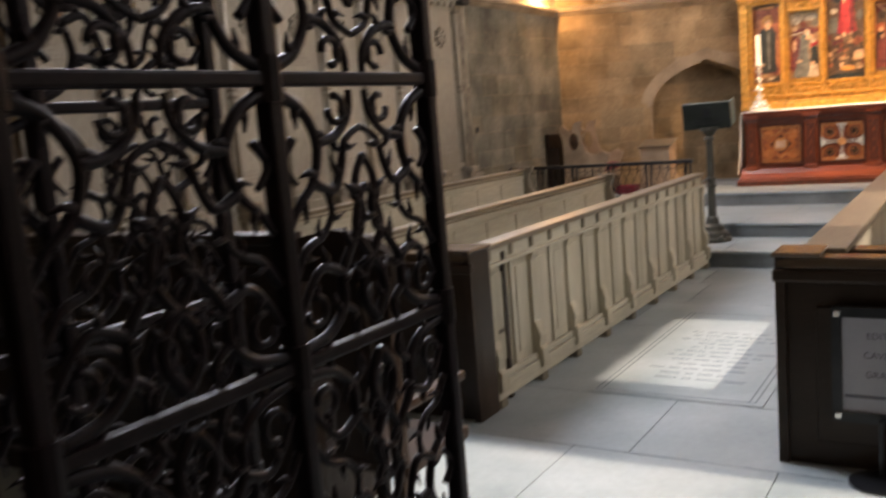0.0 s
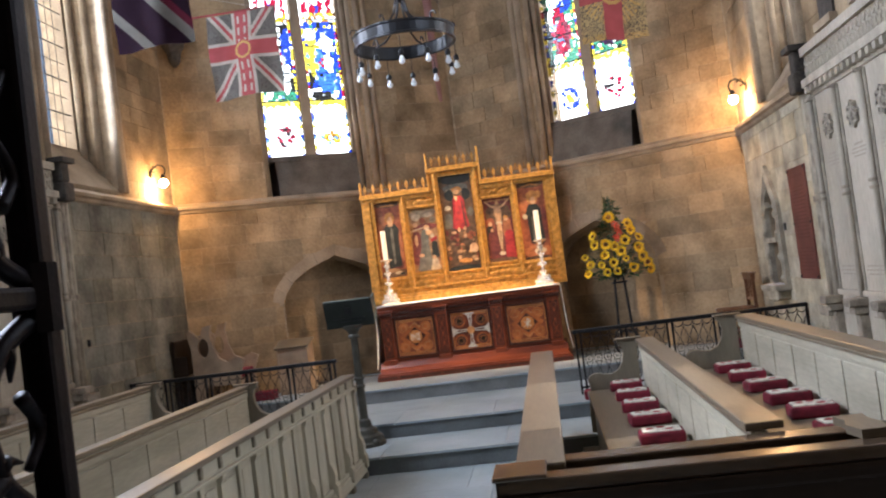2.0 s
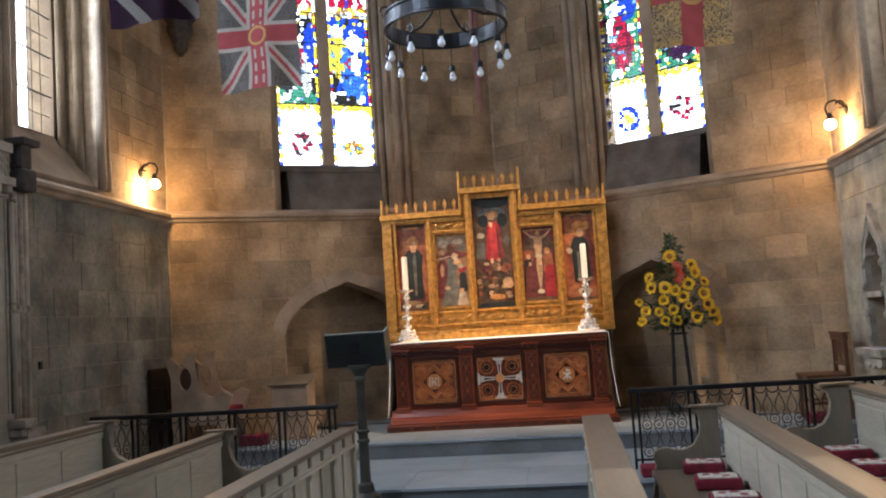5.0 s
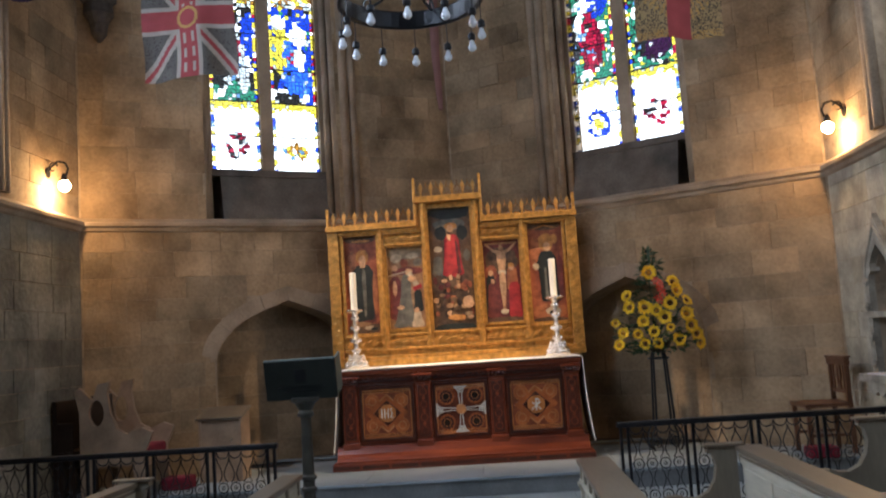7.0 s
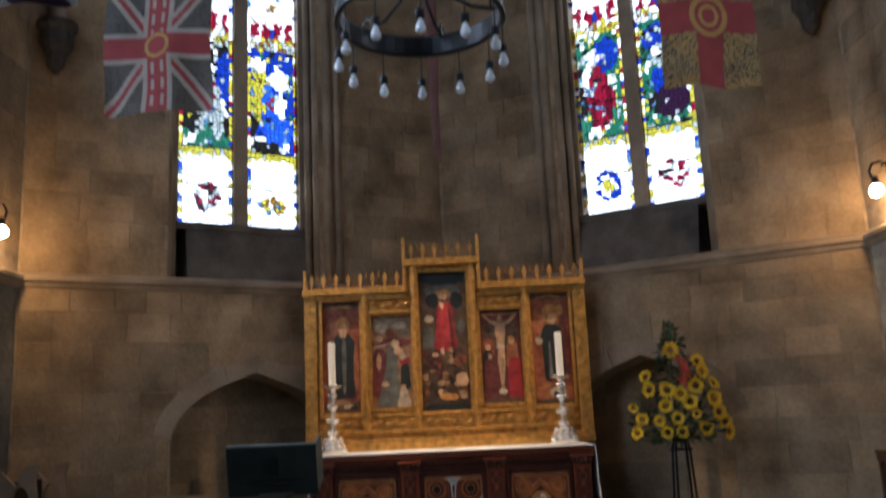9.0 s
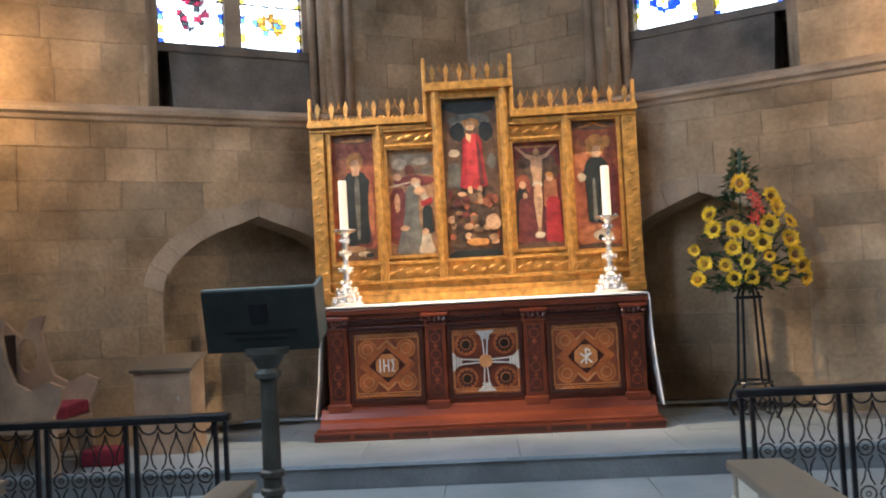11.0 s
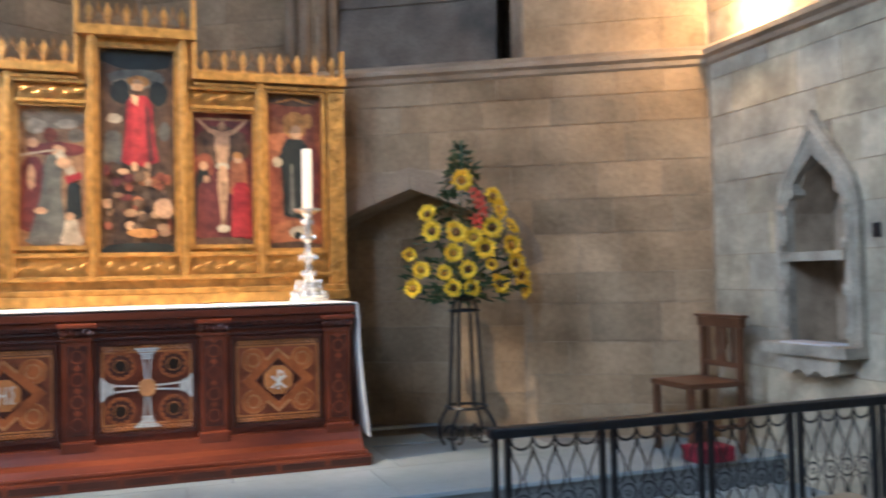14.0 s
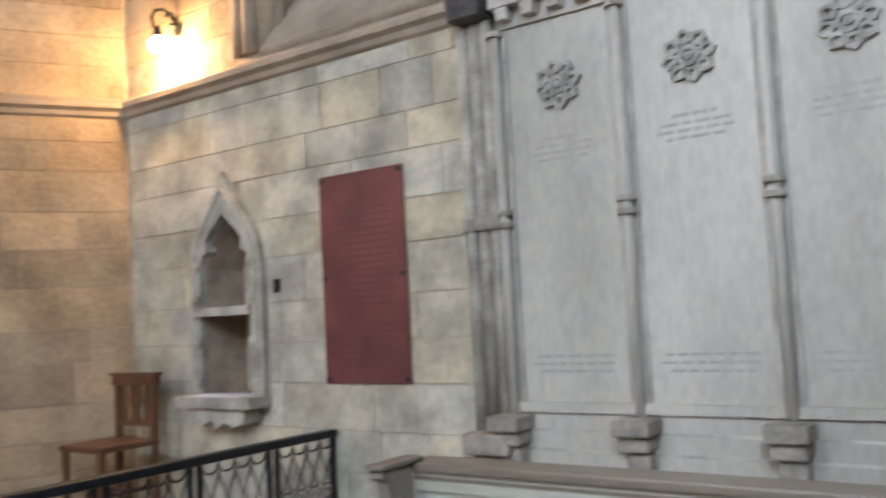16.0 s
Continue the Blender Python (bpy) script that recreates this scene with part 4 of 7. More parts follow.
GOLD_LEAF = material("bright gold leaf", (0.66, 0.36, 0.10), 0.34, metal=0.6, vary=0.2, scale=18, fine=140, bump=0.05, depth=0.003)
for a, b, v in ((0.0, 1.03, 3.325), (1.80, W, 3.325), (1.03, 1.80, 3.60)):
    gilt(a, b, v - 0.175, v - 0.160, 0.012, "crest_rail")
cresting(0.01, 1.02, 3.15, 8)
cresting(1.81, W - 0.01, 3.15, 8)
cresting(1.05, 1.78, 3.43, 6)
for u, v0, v1 in ((0.012, 3.1, 3.36), (W - 0.012, 3.1, 3.36), (1.035, 3.1, 3.66), (1.795, 3.1, 3.66)):
    gilt(u - 0.016, u + 0.016, v0, v1, 0.05, "pinnacle")


def paint(name, c, **k):
    return material(name, c, 0.5, vary=k.get("vary", 0.30), scale=k.get("scale", 14), fine=70, bump=0.1, second=k.get("second"), depth=0.002)


PAINT = {"umber": paint("umber paint", (0.09, 0.05, 0.028), second=(0.17, 0.10, 0.05)), "brick": paint("brick red paint", (0.27, 0.06, 0.028), second=(0.36, 0.115, 0.05)), "red": paint("scarlet paint", (0.36, 0.028, 0.028)),
         "black": paint("bottle black paint", (0.015, 0.02, 0.016)), "flesh": paint("ochre paint", (0.56, 0.33, 0.17)), "white": paint("cream paint", (0.50, 0.41, 0.27)), "blue": paint("slate blue paint", (0.14, 0.17, 0.19)),
         "gold": paint("gold paint", (0.46, 0.21, 0.05)), "rust": paint("rust paint", (0.36, 0.13, 0.05)), "slate": paint("grey blue paint", (0.14, 0.135, 0.105)), "cloud": paint("dull cloud paint", (0.29, 0.235, 0.15)), "grey": paint("cloud paint", (0.30, 0.27, 0.22), second=(0.12, 0.10, 0.09)), "brown": paint("brown paint", (0.30, 0.15, 0.065), second=(0.42, 0.25, 0.12)), "plum": paint("plum paint", (0.15, 0.035, 0.028))}


def blob(cx, cy, rx, ry, seed, n=18, wob=0.15):
    rnd = random.Random(seed)
    return [(cx + rx * (1 + rnd.uniform(-wob, wob)) * math.cos(2 * math.pi * k / n), cy + ry * (1 + rnd.uniform(-wob, wob)) * math.sin(2 * math.pi * k / n)) for k in range(n)]


def robe(cx, top, foot, half_top, half_foot, lean=0.0, seed=0):
    """A standing shape: narrow shoulders, widening folds, an uneven hem."""
    rnd = random.Random(seed)
    side = [(half_top * 0.55, top), (half_top, top - 0.12 * (top - foot)), (half_top * 1.06, top - 0.40 * (top - foot)), ((half_top + half_foot) / 2, top - 0.70 * (top - foot)), (half_foot, foot + 0.02)]
    hem = [(half_foot * q, foot + rnd.uniform(-0.012, 0.012)) for q in (0.6, 0.2, -0.2, -0.6)]
    pts = [(x, y) for x, y in side] + hem + [(-x, y) for x, y in side[::-1]]
    return [(cx + x + lean * (top - y), y) for x, y in pts]


def painting(k, ground, shapes):
    """Patches of paint: ovals (colour, x, y, rx, ry), robes (colour, 'robe', x, top, foot, half top, half foot, lean) and cut shapes (colour, outline)."""
    a, b, c, d = P[k]
    w, h = b - a, d - c
    board = part("painted_panel", plate(rect(a, b, c, d), (), 0.006, MRR @ Matrix.Translation((0, 0, -0.055))), PAINT[ground], rere, "old oil painting in plain patches of colour")
    for i, sh in enumerate(shapes):
        if sh[1] == "robe":
            lp = robe(*sh[2:], seed=50 * k + i)
        elif isinstance(sh[1], list):
            lp = sh[1]
        else:
            lp = blob(*sh[1:], 100 * k + i, wob=0.10)
        lp = [(min(max(a + x * w, a + 0.004), b - 0.004), min(max(c + y * h, c + 0.004), d - 0.004)) for x, y in lp]
        part("paint_patch", plate(lp, (), 0.0008, MRR @ Matrix.Translation((0, 0, -0.049 + 0.00055 * i))), PAINT[sh[0]], board)


def crowd(seed, n, x0, x1, y0, y1, cols):
    """Many small heads, limbs and folds pressed together."""
    rnd = random.Random(seed)
    out = []
    for i in range(n):
        out.append((rnd.choice(cols), rnd.uniform(x0, x1), rnd.uniform(y0, y1), rnd.uniform(0.03, 0.085), rnd.uniform(0.010, 0.030)))
    return out


painting(0, "brick", [("umber", 0.5, 0.965, 0.5, 0.04), ("gold", 0.5, 0.945, 0.30, 0.012), ("rust", 0.22, 0.62, 0.16, 0.24), ("gold", 0.53, 0.785, 0.19, 0.075), ("flesh", 0.53, 0.745, 0.10, 0.055), ("plum", "robe", 0.50, 0.60, 0.10, 0.34, 0.36),
                      ("black", "robe", 0.53, 0.70, 0.13, 0.30, 0.27), ("slate", "robe", 0.55, 0.66, 0.18, 0.055, 0.035), ("flesh", 0.53, 0.69, 0.09, 0.02), ("rust", 0.86, 0.40, 0.07, 0.22), ("umber", 0.5, 0.055, 0.5, 0.06), ("brown", 0.40, 0.10, 0.30, 0.025), ("white", 0.66, 0.06, 0.16, 0.02), ("black", 0.78, 0.05, 0.10, 0.018)])
painting(1, "brown", [("cloud", 0.5, 0.92, 0.5, 0.08), ("white", 0.24, 0.86, 0.16, 0.055), ("white", 0.70, 0.88, 0.17, 0.035), ("cloud", 0.84, 0.80, 0.13, 0.05), ("brick", 0.46, 0.80, 0.10, 0.05), ("plum", 0.55, 0.70, 0.40, 0.05), ("flesh", 0.20, 0.74, 0.09, 0.035),
                      ("plum", "robe", 0.20, 0.64, 0.12, 0.15, 0.20), ("flesh", 0.18, 0.50, 0.06, 0.09), ("slate", "robe", 0.50, 0.66, 0.02, 0.13, 0.30, -0.12), ("flesh", 0.58, 0.69, 0.10, 0.04), ("white", [(0.52, 0.66), (0.62, 0.70), (0.86, 0.52), (0.78, 0.46)]), ("flesh", 0.66, 0.60, 0.12, 0.04),
                      ("red", [(0.66, 0.50), (0.90, 0.54), (0.92, 0.49), (0.70, 0.45)]), ("black", "robe", 0.80, 0.46, 0.20, 0.10, 0.13), ("white", [(0.02, 0.64), (0.04, 0.66), (0.56, 0.70), (0.56, 0.69)]), ("white", "robe", 0.76, 0.20, 0.02, 0.10, 0.20), ("flesh", 0.32, 0.26, 0.10, 0.025), ("slate", 0.36, 0.05, 0.26, 0.035), ("flesh", 0.74, 0.22, 0.07, 0.03)])
painting(2, "umber", [("black", 0.5, 0.96, 0.5, 0.06), ("slate", 0.5, 0.86, 0.40, 0.045), ("cloud", 0.42, 0.83, 0.26, 0.028), ("black", 0.28, 0.79, 0.13, 0.06), ("black", 0.78, 0.79, 0.13, 0.06), ("gold", 0.52, 0.845, 0.15, 0.028), ("umber", "robe", 0.20, 0.74, 0.44, 0.12, 0.16), ("white", 0.20, 0.66, 0.10, 0.025),
                      ("slate", "robe", 0.18, 0.60, 0.44, 0.10, 0.14), ("umber", "robe", 0.82, 0.72, 0.44, 0.10, 0.15), ("slate", 0.86, 0.60, 0.08, 0.05), ("red", "robe", 0.53, 0.775, 0.43, 0.17, 0.25), ("plum", [(0.60, 0.74), (0.66, 0.70), (0.72, 0.46), (0.64, 0.45)]), ("flesh", 0.51, 0.825, 0.075, 0.030),
                      ("flesh", [(0.42, 0.78), (0.52, 0.77), (0.50, 0.72), (0.44, 0.74)]), ("flesh", 0.46, 0.425, 0.045, 0.024), ("flesh", 0.63, 0.425, 0.045, 0.024)]
         + crowd(5, 62, 0.08, 0.92, 0.09, 0.42, ["brown", "rust", "umber", "umber", "brick", "brown", "plum", "umber", "flesh"]) + [("flesh", 0.84, 0.22, 0.13, 0.05), ("gold", 0.55, 0.10, 0.20, 0.022), ("black", 0.5, 0.02, 0.5, 0.035)])
painting(3, "plum", [("umber", 0.5, 0.75, 0.45, 0.16), ("brown", [(0.06, 0.965), (0.94, 0.965), (0.94, 0.945), (0.06, 0.945)]), ("brown", [(0.47, 0.96), (0.53, 0.96), (0.54, 0.10), (0.46, 0.10)]), ("flesh", [(0.05, 0.955), (0.10, 0.965), (0.30, 0.885), (0.50, 0.862), (0.70, 0.885), (0.90, 0.965), (0.95, 0.955), (0.72, 0.855), (0.58, 0.82), (0.42, 0.82), (0.28, 0.855)]),
                     ("flesh", "robe", 0.50, 0.86, 0.60, 0.12, 0.085), ("brown", 0.50, 0.895, 0.07, 0.035), ("white", 0.50, 0.60, 0.105, 0.032), ("flesh", "robe", 0.50, 0.60, 0.20, 0.085, 0.04), ("brick", 0.20, 0.60, 0.16, 0.10), ("black", "robe", 0.18, 0.58, 0.05, 0.12, 0.20), ("plum", "robe", 0.22, 0.48, 0.06, 0.13, 0.19), ("flesh", 0.19, 0.60, 0.07, 0.035), ("flesh", 0.23, 0.50, 0.05, 0.03),
                     ("rust", "robe", 0.76, 0.66, 0.38, 0.13, 0.15), ("red", "robe", 0.80, 0.48, 0.06, 0.14, 0.18), ("flesh", 0.75, 0.655, 0.07, 0.035), ("gold", 0.75, 0.685, 0.08, 0.025), ("white", 0.50, 0.13, 0.11, 0.03), ("umber", 0.5, 0.03, 0.5, 0.035)])
painting(4, "brick", [("umber", 0.5, 0.965, 0.5, 0.04), ("gold", [(0.1, 0.94), (0.3, 0.96), (0.5, 0.985), (0.7, 0.96), (0.9, 0.94), (0.7, 0.945), (0.5, 0.965), (0.3, 0.945)]), ("rust", 0.20, 0.70, 0.14, 0.16), ("gold", 0.52, 0.80, 0.21, 0.085), ("gold", 0.76, 0.83, 0.10, 0.05), ("flesh", 0.54, 0.755, 0.10, 0.05),
                      ("black", "robe", 0.52, 0.71, 0.20, 0.25, 0.26, 0.1), ("black", [(0.36, 0.68), (0.42, 0.60), (0.24, 0.52), (0.20, 0.58)]), ("white", 0.20, 0.56, 0.09, 0.035), ("slate", "robe", 0.46, 0.55, 0.22, 0.03, 0.05), ("plum", 0.88, 0.46, 0.09, 0.22), ("rust", 0.5, 0.10, 0.5, 0.085), ("white", 0.60, 0.11, 0.22, 0.04), ("black", 0.55, 0.09, 0.07, 0.025), ("umber", 0.5, 0.02, 0.5, 0.03)])

# ---- candlesticks ----


def candlestick(x, y, z):
    th = thing("altar_candlestick", (x, y, z), "tall ornate silver candlestick with a thick white candle on the altar", "candlestick", "pair of altar candlesticks")
    prof = [(0.115, 0.0), (0.118, 0.02), (0.10, 0.035), (0.095, 0.07), (0.075, 0.09), (0.07, 0.13), (0.04, 0.15), (0.028, 0.17), (0.042, 0.19), (0.025, 0.21), (0.022, 0.26), (0.045, 0.29), (0.048, 0.31), (0.024, 0.34), (0.02, 0.40),
            (0.036, 0.425), (0.038, 0.45), (0.02, 0.47), (0.024, 0.53), (0.03, 0.55), (0.022, 0.575), (0.035, 0.60), (0.08, 0.625), (0.082, 0.64), (0.03, 0.645)]
    part("stem", lathe([(r * 1.18, h) for r, h in prof], (x, y, z), 20), SILVER, th, "turned and chased silver stem")
    for k in range(3):
        q = radians(90 + 120 * k)
        bm = bmesh.new()
        bmesh.ops.create_icosphere(bm, subdivisions=2, radius=1, matrix=Matrix.Translation((x + 0.11 * math.cos(q), y + 0.11 * math.sin(q), z + 0.03)) @ Matrix.Diagonal((0.035, 0.035, 0.032, 1)))
        part("foot", bm, SILVER, th)
    for k in range(8):
        bm = bmesh.new()
        q = radians(45 * k)
        bmesh.ops.create_icosphere(bm, subdivisions=1, radius=1, matrix=Matrix.Translation((x + 0.085 * math.cos(q), y + 0.085 * math.sin(q), z + 0.09)) @ Matrix.Diagonal((0.02, 0.02, 0.03, 1)))
        bmesh.ops.create_icosphere(bm, subdivisions=1, radius=1, matrix=Matrix.Translation((x + 0.08 * math.cos(q), y + 0.08 * math.sin(q), z + 0.635)) @ Matrix.Diagonal((0.014, 0.014, 0.014, 1)))
        part("chased_leaf", bm, SILVER, th)
    for h, r, n in ((0.19, 0.046, 6), (0.30, 0.056, 7), (0.44, 0.045, 6), (0.55, 0.036, 5), (0.13, 0.082, 8), (0.05, 0.118, 11)):
        for k in range(n):
            q = 2 * math.pi * (k + 0.5) / n
            bm = bmesh.new()
            bmesh.ops.create_icosphere(bm, subdivisions=1, radius=1, matrix=Matrix.Translation((x + r * math.cos(q), y + r * math.sin(q), z + h)) @ Matrix.Diagonal((0.014, 0.014, 0.022, 1)))
            part("chased_knop", bm, SILVER, th)
    part("candle", lathe([(0.036, 0.635), (0.036, 1.05), (0.030, 1.062), (0.006, 1.055)], (x, y, z), 16), WAX, th, "white wax candle", smooth=False)
    part("wick", tube([(x, y, z + 1.05), (x + 0.003, y, z + 1.075)], 0.003, 5), LEAD, th)


candlestick(-1.13, 13.60, 1.531)
candlestick(1.10, 13.60, 1.531)

# ---- choir stalls ----


def rows_of_panels(parent, x0, x1, y0, y1, z0, z1, n, mat, gap=0.012):
    dy = (y1 - y0) / n
    for k in range(n):
        part("panel", boxed(x0, x1, y0 + k * dy + gap, y0 + (k + 1) * dy - gap, z0, z1, 0.006), mat, parent)


def pew(s, x, y0, y1, base, top, n, kneelers, group, shelf=0.13, deep=0.0):
    """A pew whose back stands at s * x, facing the aisle: seat, panelled back with a book board behind, shaped end."""
    ends_at, x = x, x + deep
    pw = thing("choir_pew", (s * x, (y0 + y1) / 2, base), "limed oak choir pew with panelled back, book board and scrolled end", "pew", group)
    a, b = sorted((s * x, s * (x + 0.05)))
    part("backrest", boxed(a, b, y0, y1, base, top - 0.04), OAK, pw, "pale panelled oak back")
    a, b = sorted((s * (x - 0.008), s * x))
    rows_of_panels(pw, a, b, y0 + 0.05, y1 - 0.06, base + 0.53, top - 0.13, n, OAK)
    a, b = sorted((s * (x - 0.014), s * x))
    part("rail", boxed(a, b, y0, y1, top - 0.11, top - 0.035, 0.006), OAK, pw)
    part("rail_bead", boxed(*sorted((s * (x - 0.02), s * (x - 0.013))), y0, y1, top - 0.065, top - 0.05, 0.002), OAK_TOP, pw)
    a, b = sorted((s * (x - 0.035), s * (x + shelf)))
    part("book_board", boxed(a, b, y0, y1 + 0.03, top - 0.035, top, 0.008), OAK_TOP, pw, "worn flat oak book board")
    a, b = sorted((s * (x - 0.44 - deep), s * x))
    part("seat", boxed(a, b, y0, y1, base + 0.46, base + 0.50, 0.008), OAK_TOP, pw, "worn oak seat board")
    part("seat_front", boxed(*sorted((s * (x - 0.40 - deep), s * (x - 0.37 - deep))), y0, y1, base, base + 0.46), OAK_END, pw)
    # scrolled end: knob at the front of the seat, hollow curve up to the back
    h = top - base
    prof = [(0.07, 0.0), (0.07, h), (-0.10, h), (-0.11, h - 0.03), (-0.075, h - 0.05), (-0.06, h - 0.12), (-0.075, h - 0.20), (-0.12, h - 0.27), (-0.19, h - 0.305), (-0.26, h - 0.30), (-0.30, h - 0.285), (-0.36, h - 0.285), (-0.405, h - 0.31),
            (-0.42, h - 0.355), (-0.40, h - 0.40), (-0.41, h - 0.46), (-0.44, 0.30), (-0.44, 0.0)]
    m = Matrix.Translation((s * ends_at, y1 + 0.055, base)) @ Matrix(((s, 0, 0, 0), (0, 0, -1, 0), (0, 1, 0, 0), (0, 0, 0, 1)))
    end = part("pew_end", plate(prof, (), 0.06, m), OAK_END, pw, "grey oak end cut to a scroll")
    bm = boxed(-0.13, 0.12, -0.075, 0.012, -0.0, 0.018, 0.006)
    bm.transform(Matrix.Translation((s * ends_at, y1 + 0.05, top + 0.001)))
    part("end_cap", bm, OAK_TOP, pw)
    for k, (ky, tilt) in enumerate(kneelers):
        kneeler(s * (x - 0.185), ky, base + 0.501, tilt, k)
    return pw


KN = []


def kneeler(x, y, z, tilt, k):
    if not KN:
        th = thing("kneeler", (0, 0, 0), "crimson velvet kneeler with embroidered top on the pew seat", "kneeler", "kneelers along the pews")
        part("cushion", boxed(-0.145, 0.145, -0.10, 0.10, 0.0, 0.075, 0.018), CRIMSON, th, "crimson velvet sides")
        part("embroidered_top", boxed(-0.122, 0.122, -0.078, 0.078, 0.072, 0.084, 0.005), EMBROIDERY, th, "cream needlework top")
        for dx, dy in ((-0.07, 0.02), (0.05, -0.03), (0.0, 0.045)):
            part("stitched_flower", lathe([(0.028, 0.083), (0.026, 0.0865), (0.01, 0.087)], (dx, dy, 0), 9), FLAG_RED, th)
        KN.append(th)
        th.matrix_basis = pose(x, y, z, 0, 0, tilt)
        return th
    return copy_thing(KN[0], pose(x, y, z, 0, 0, tilt))


rk = random.Random(4)
ks = lambda a, b, n: [(a + (b - a) * i / (n - 1) + rk.uniform(-0.03, 0.03), rk.uniform(-7, 7)) for i in range(n)]
structure("stall_floor_1", boxed(1.25, XR, 5.0, 9.42, 0.0, 0.06), OAK_END, "raised boarding under the pews", "floor")
structure("stall_floor_2", boxed(2.25, XR, 5.0, 9.42, 0.06, 0.14), OAK_END, "higher raised boarding under the rear pews", "floor")
structure("stall_floor_3", boxed(XL, -1.25, 5.0, 9.42, 0.0, 0.06), OAK_END, "raised boarding under the pews", "floor")
structure("stall_floor_4", boxed(XL, -2.25, 5.0, 9.42, 0.06, 0.14), OAK_END, "higher raised boarding under the rear pews", "floor")
pew(1, 1.80, 5.02, 9.50, 0.06, 1.00, 8, ks(5.75, 9.36, 7), "choir pews", deep=0.10)
pew(1, 2.73, 5.02, 9.50, 0.14, 1.11, 8, ks(5.65, 9.15, 7), "choir pews", deep=0.10)
pew(-1, 1.93, 5.02, 9.44, 0.06, 1.00, 8, [(5.5, 3), (6.4, -4)], "choir pews", 0.075)
pew(-1, 2.90, 5.02, 9.40, 0.14, 1.12, 8, [], "choir pews", 0.075)


def choir_front(s, name_label):
    """The panelled desk along the aisle, with shaped buttresses and small brackets below the top."""
    th = thing("choir_desk", (s * 0.95, 7.0, 0), name_label, "desk", "desks along the aisle")
    x, y0, y1 = (0.915 if s > 0 else 0.87), 4.72, 9.43
    part("back_panel", boxed(*sorted((s * x, s * (x + 0.03))), y0 + 0.04, y1 - 0.04, 0.10, 0.93), OAK_UP, th, "pale upright oak panelling")
    part("plinth", boxed(*sorted((s * (x - 0.05), s * (x + 0.05))), y0, y1, 0.045, 0.15, 0.008), OAK, th)
    part("plinth_moulding", boxed(*sorted((s * (x - 0.035), s * x)), y0, y1, 0.15, 0.19, 0.012), OAK, th)
    part("upper_rail", boxed(*sorted((s * (x - 0.012), s * (x + 0.03))), y0, y1, 0.865, 0.955, 0.004), OAK, th)
    part("bead", boxed(*sorted((s * (x - 0.03), s * x)), y0, y1, 0.845, 0.868, 0.008), OAK, th)
    part("book_board", boxed(*sorted((s * (x - 0.035), s * (x + (0.17 if s > 0 else 0.10)))), y0 - 0.02, y1 + 0.02, 0.955, 0.99, 0.009), OAK_TOP, th, "worn oak book board")
    n = 8
    dy = (y1 - y0 - 0.1) / n
    prof = [(0, 0.10), (0.075, 0.10), (0.075, 0.21), (0.055, 0.235), (0.062, 0.30), (0.048, 0.36), (0.026, 0.40), (0.026, 0.80), (0.040, 0.83), (0.040, 0.85), (0, 0.85)]
    for k in range(n + 1):
        y = y0 + 0.05 + k * dy
        m = Matrix.Translation((s * x, y, 0)) @ Matrix(((-s, 0, 0, 0), (0, 0, 1, -0.045), (0, 1, 0, 0), (0, 0, 0, 1)))
        part("buttress", plate(prof, (), 0.09, m), OAK_UP, th, "moulded oak buttress with swelling foot")
        part("foot", boxed(*sorted((s * (x - 0.06), s * (x + 0.06))), y - 0.04, y + 0.04, 0.0, 0.05), OAK_END, th)
        if k < n:
            for f in (0.0, 0.5):
                part("bracket", boxed(*sorted((s * (x - 0.028), s * x)), y + f * dy - 0.022, y + f * dy + 0.022, 0.885, 0.953, 0.01), OAK_END, th)
            ya, yb, ym = y + 0.06, y + dy - 0.06, y + dy / 2
            part("mullion", boxed(*sorted((s * (x - 0.02), s * x)), ym - 0.028, ym + 0.028, 0.19, 0.85, 0.008), OAK_UP, th)
            for p, q in ((ya, ym - 0.045), (ym + 0.045, yb)):
                part("raised_panel", boxed(*sorted((s * (x - 0.010), s * x)), p + 0.012, q - 0.012, 0.25, 0.80, 0.006), OAK_UP, th)
    for yy in (y0 - 0.0, y1):
        a, b = (yy - 0.05, yy) if yy == y0 else (yy - 0.05, yy)
        part("end_panel", boxed(*sorted((s * (x - 0.02), s * (x + 0.09))), a, b, 0.0, 0.955, 0.006), DARK_OAK if yy == y0 else OAK_END, th)
    return th


choir_front(-1, "pale limed oak choir desk front with buttressed panels")
choir_front(1, "limed oak choir desk front with worn book board")


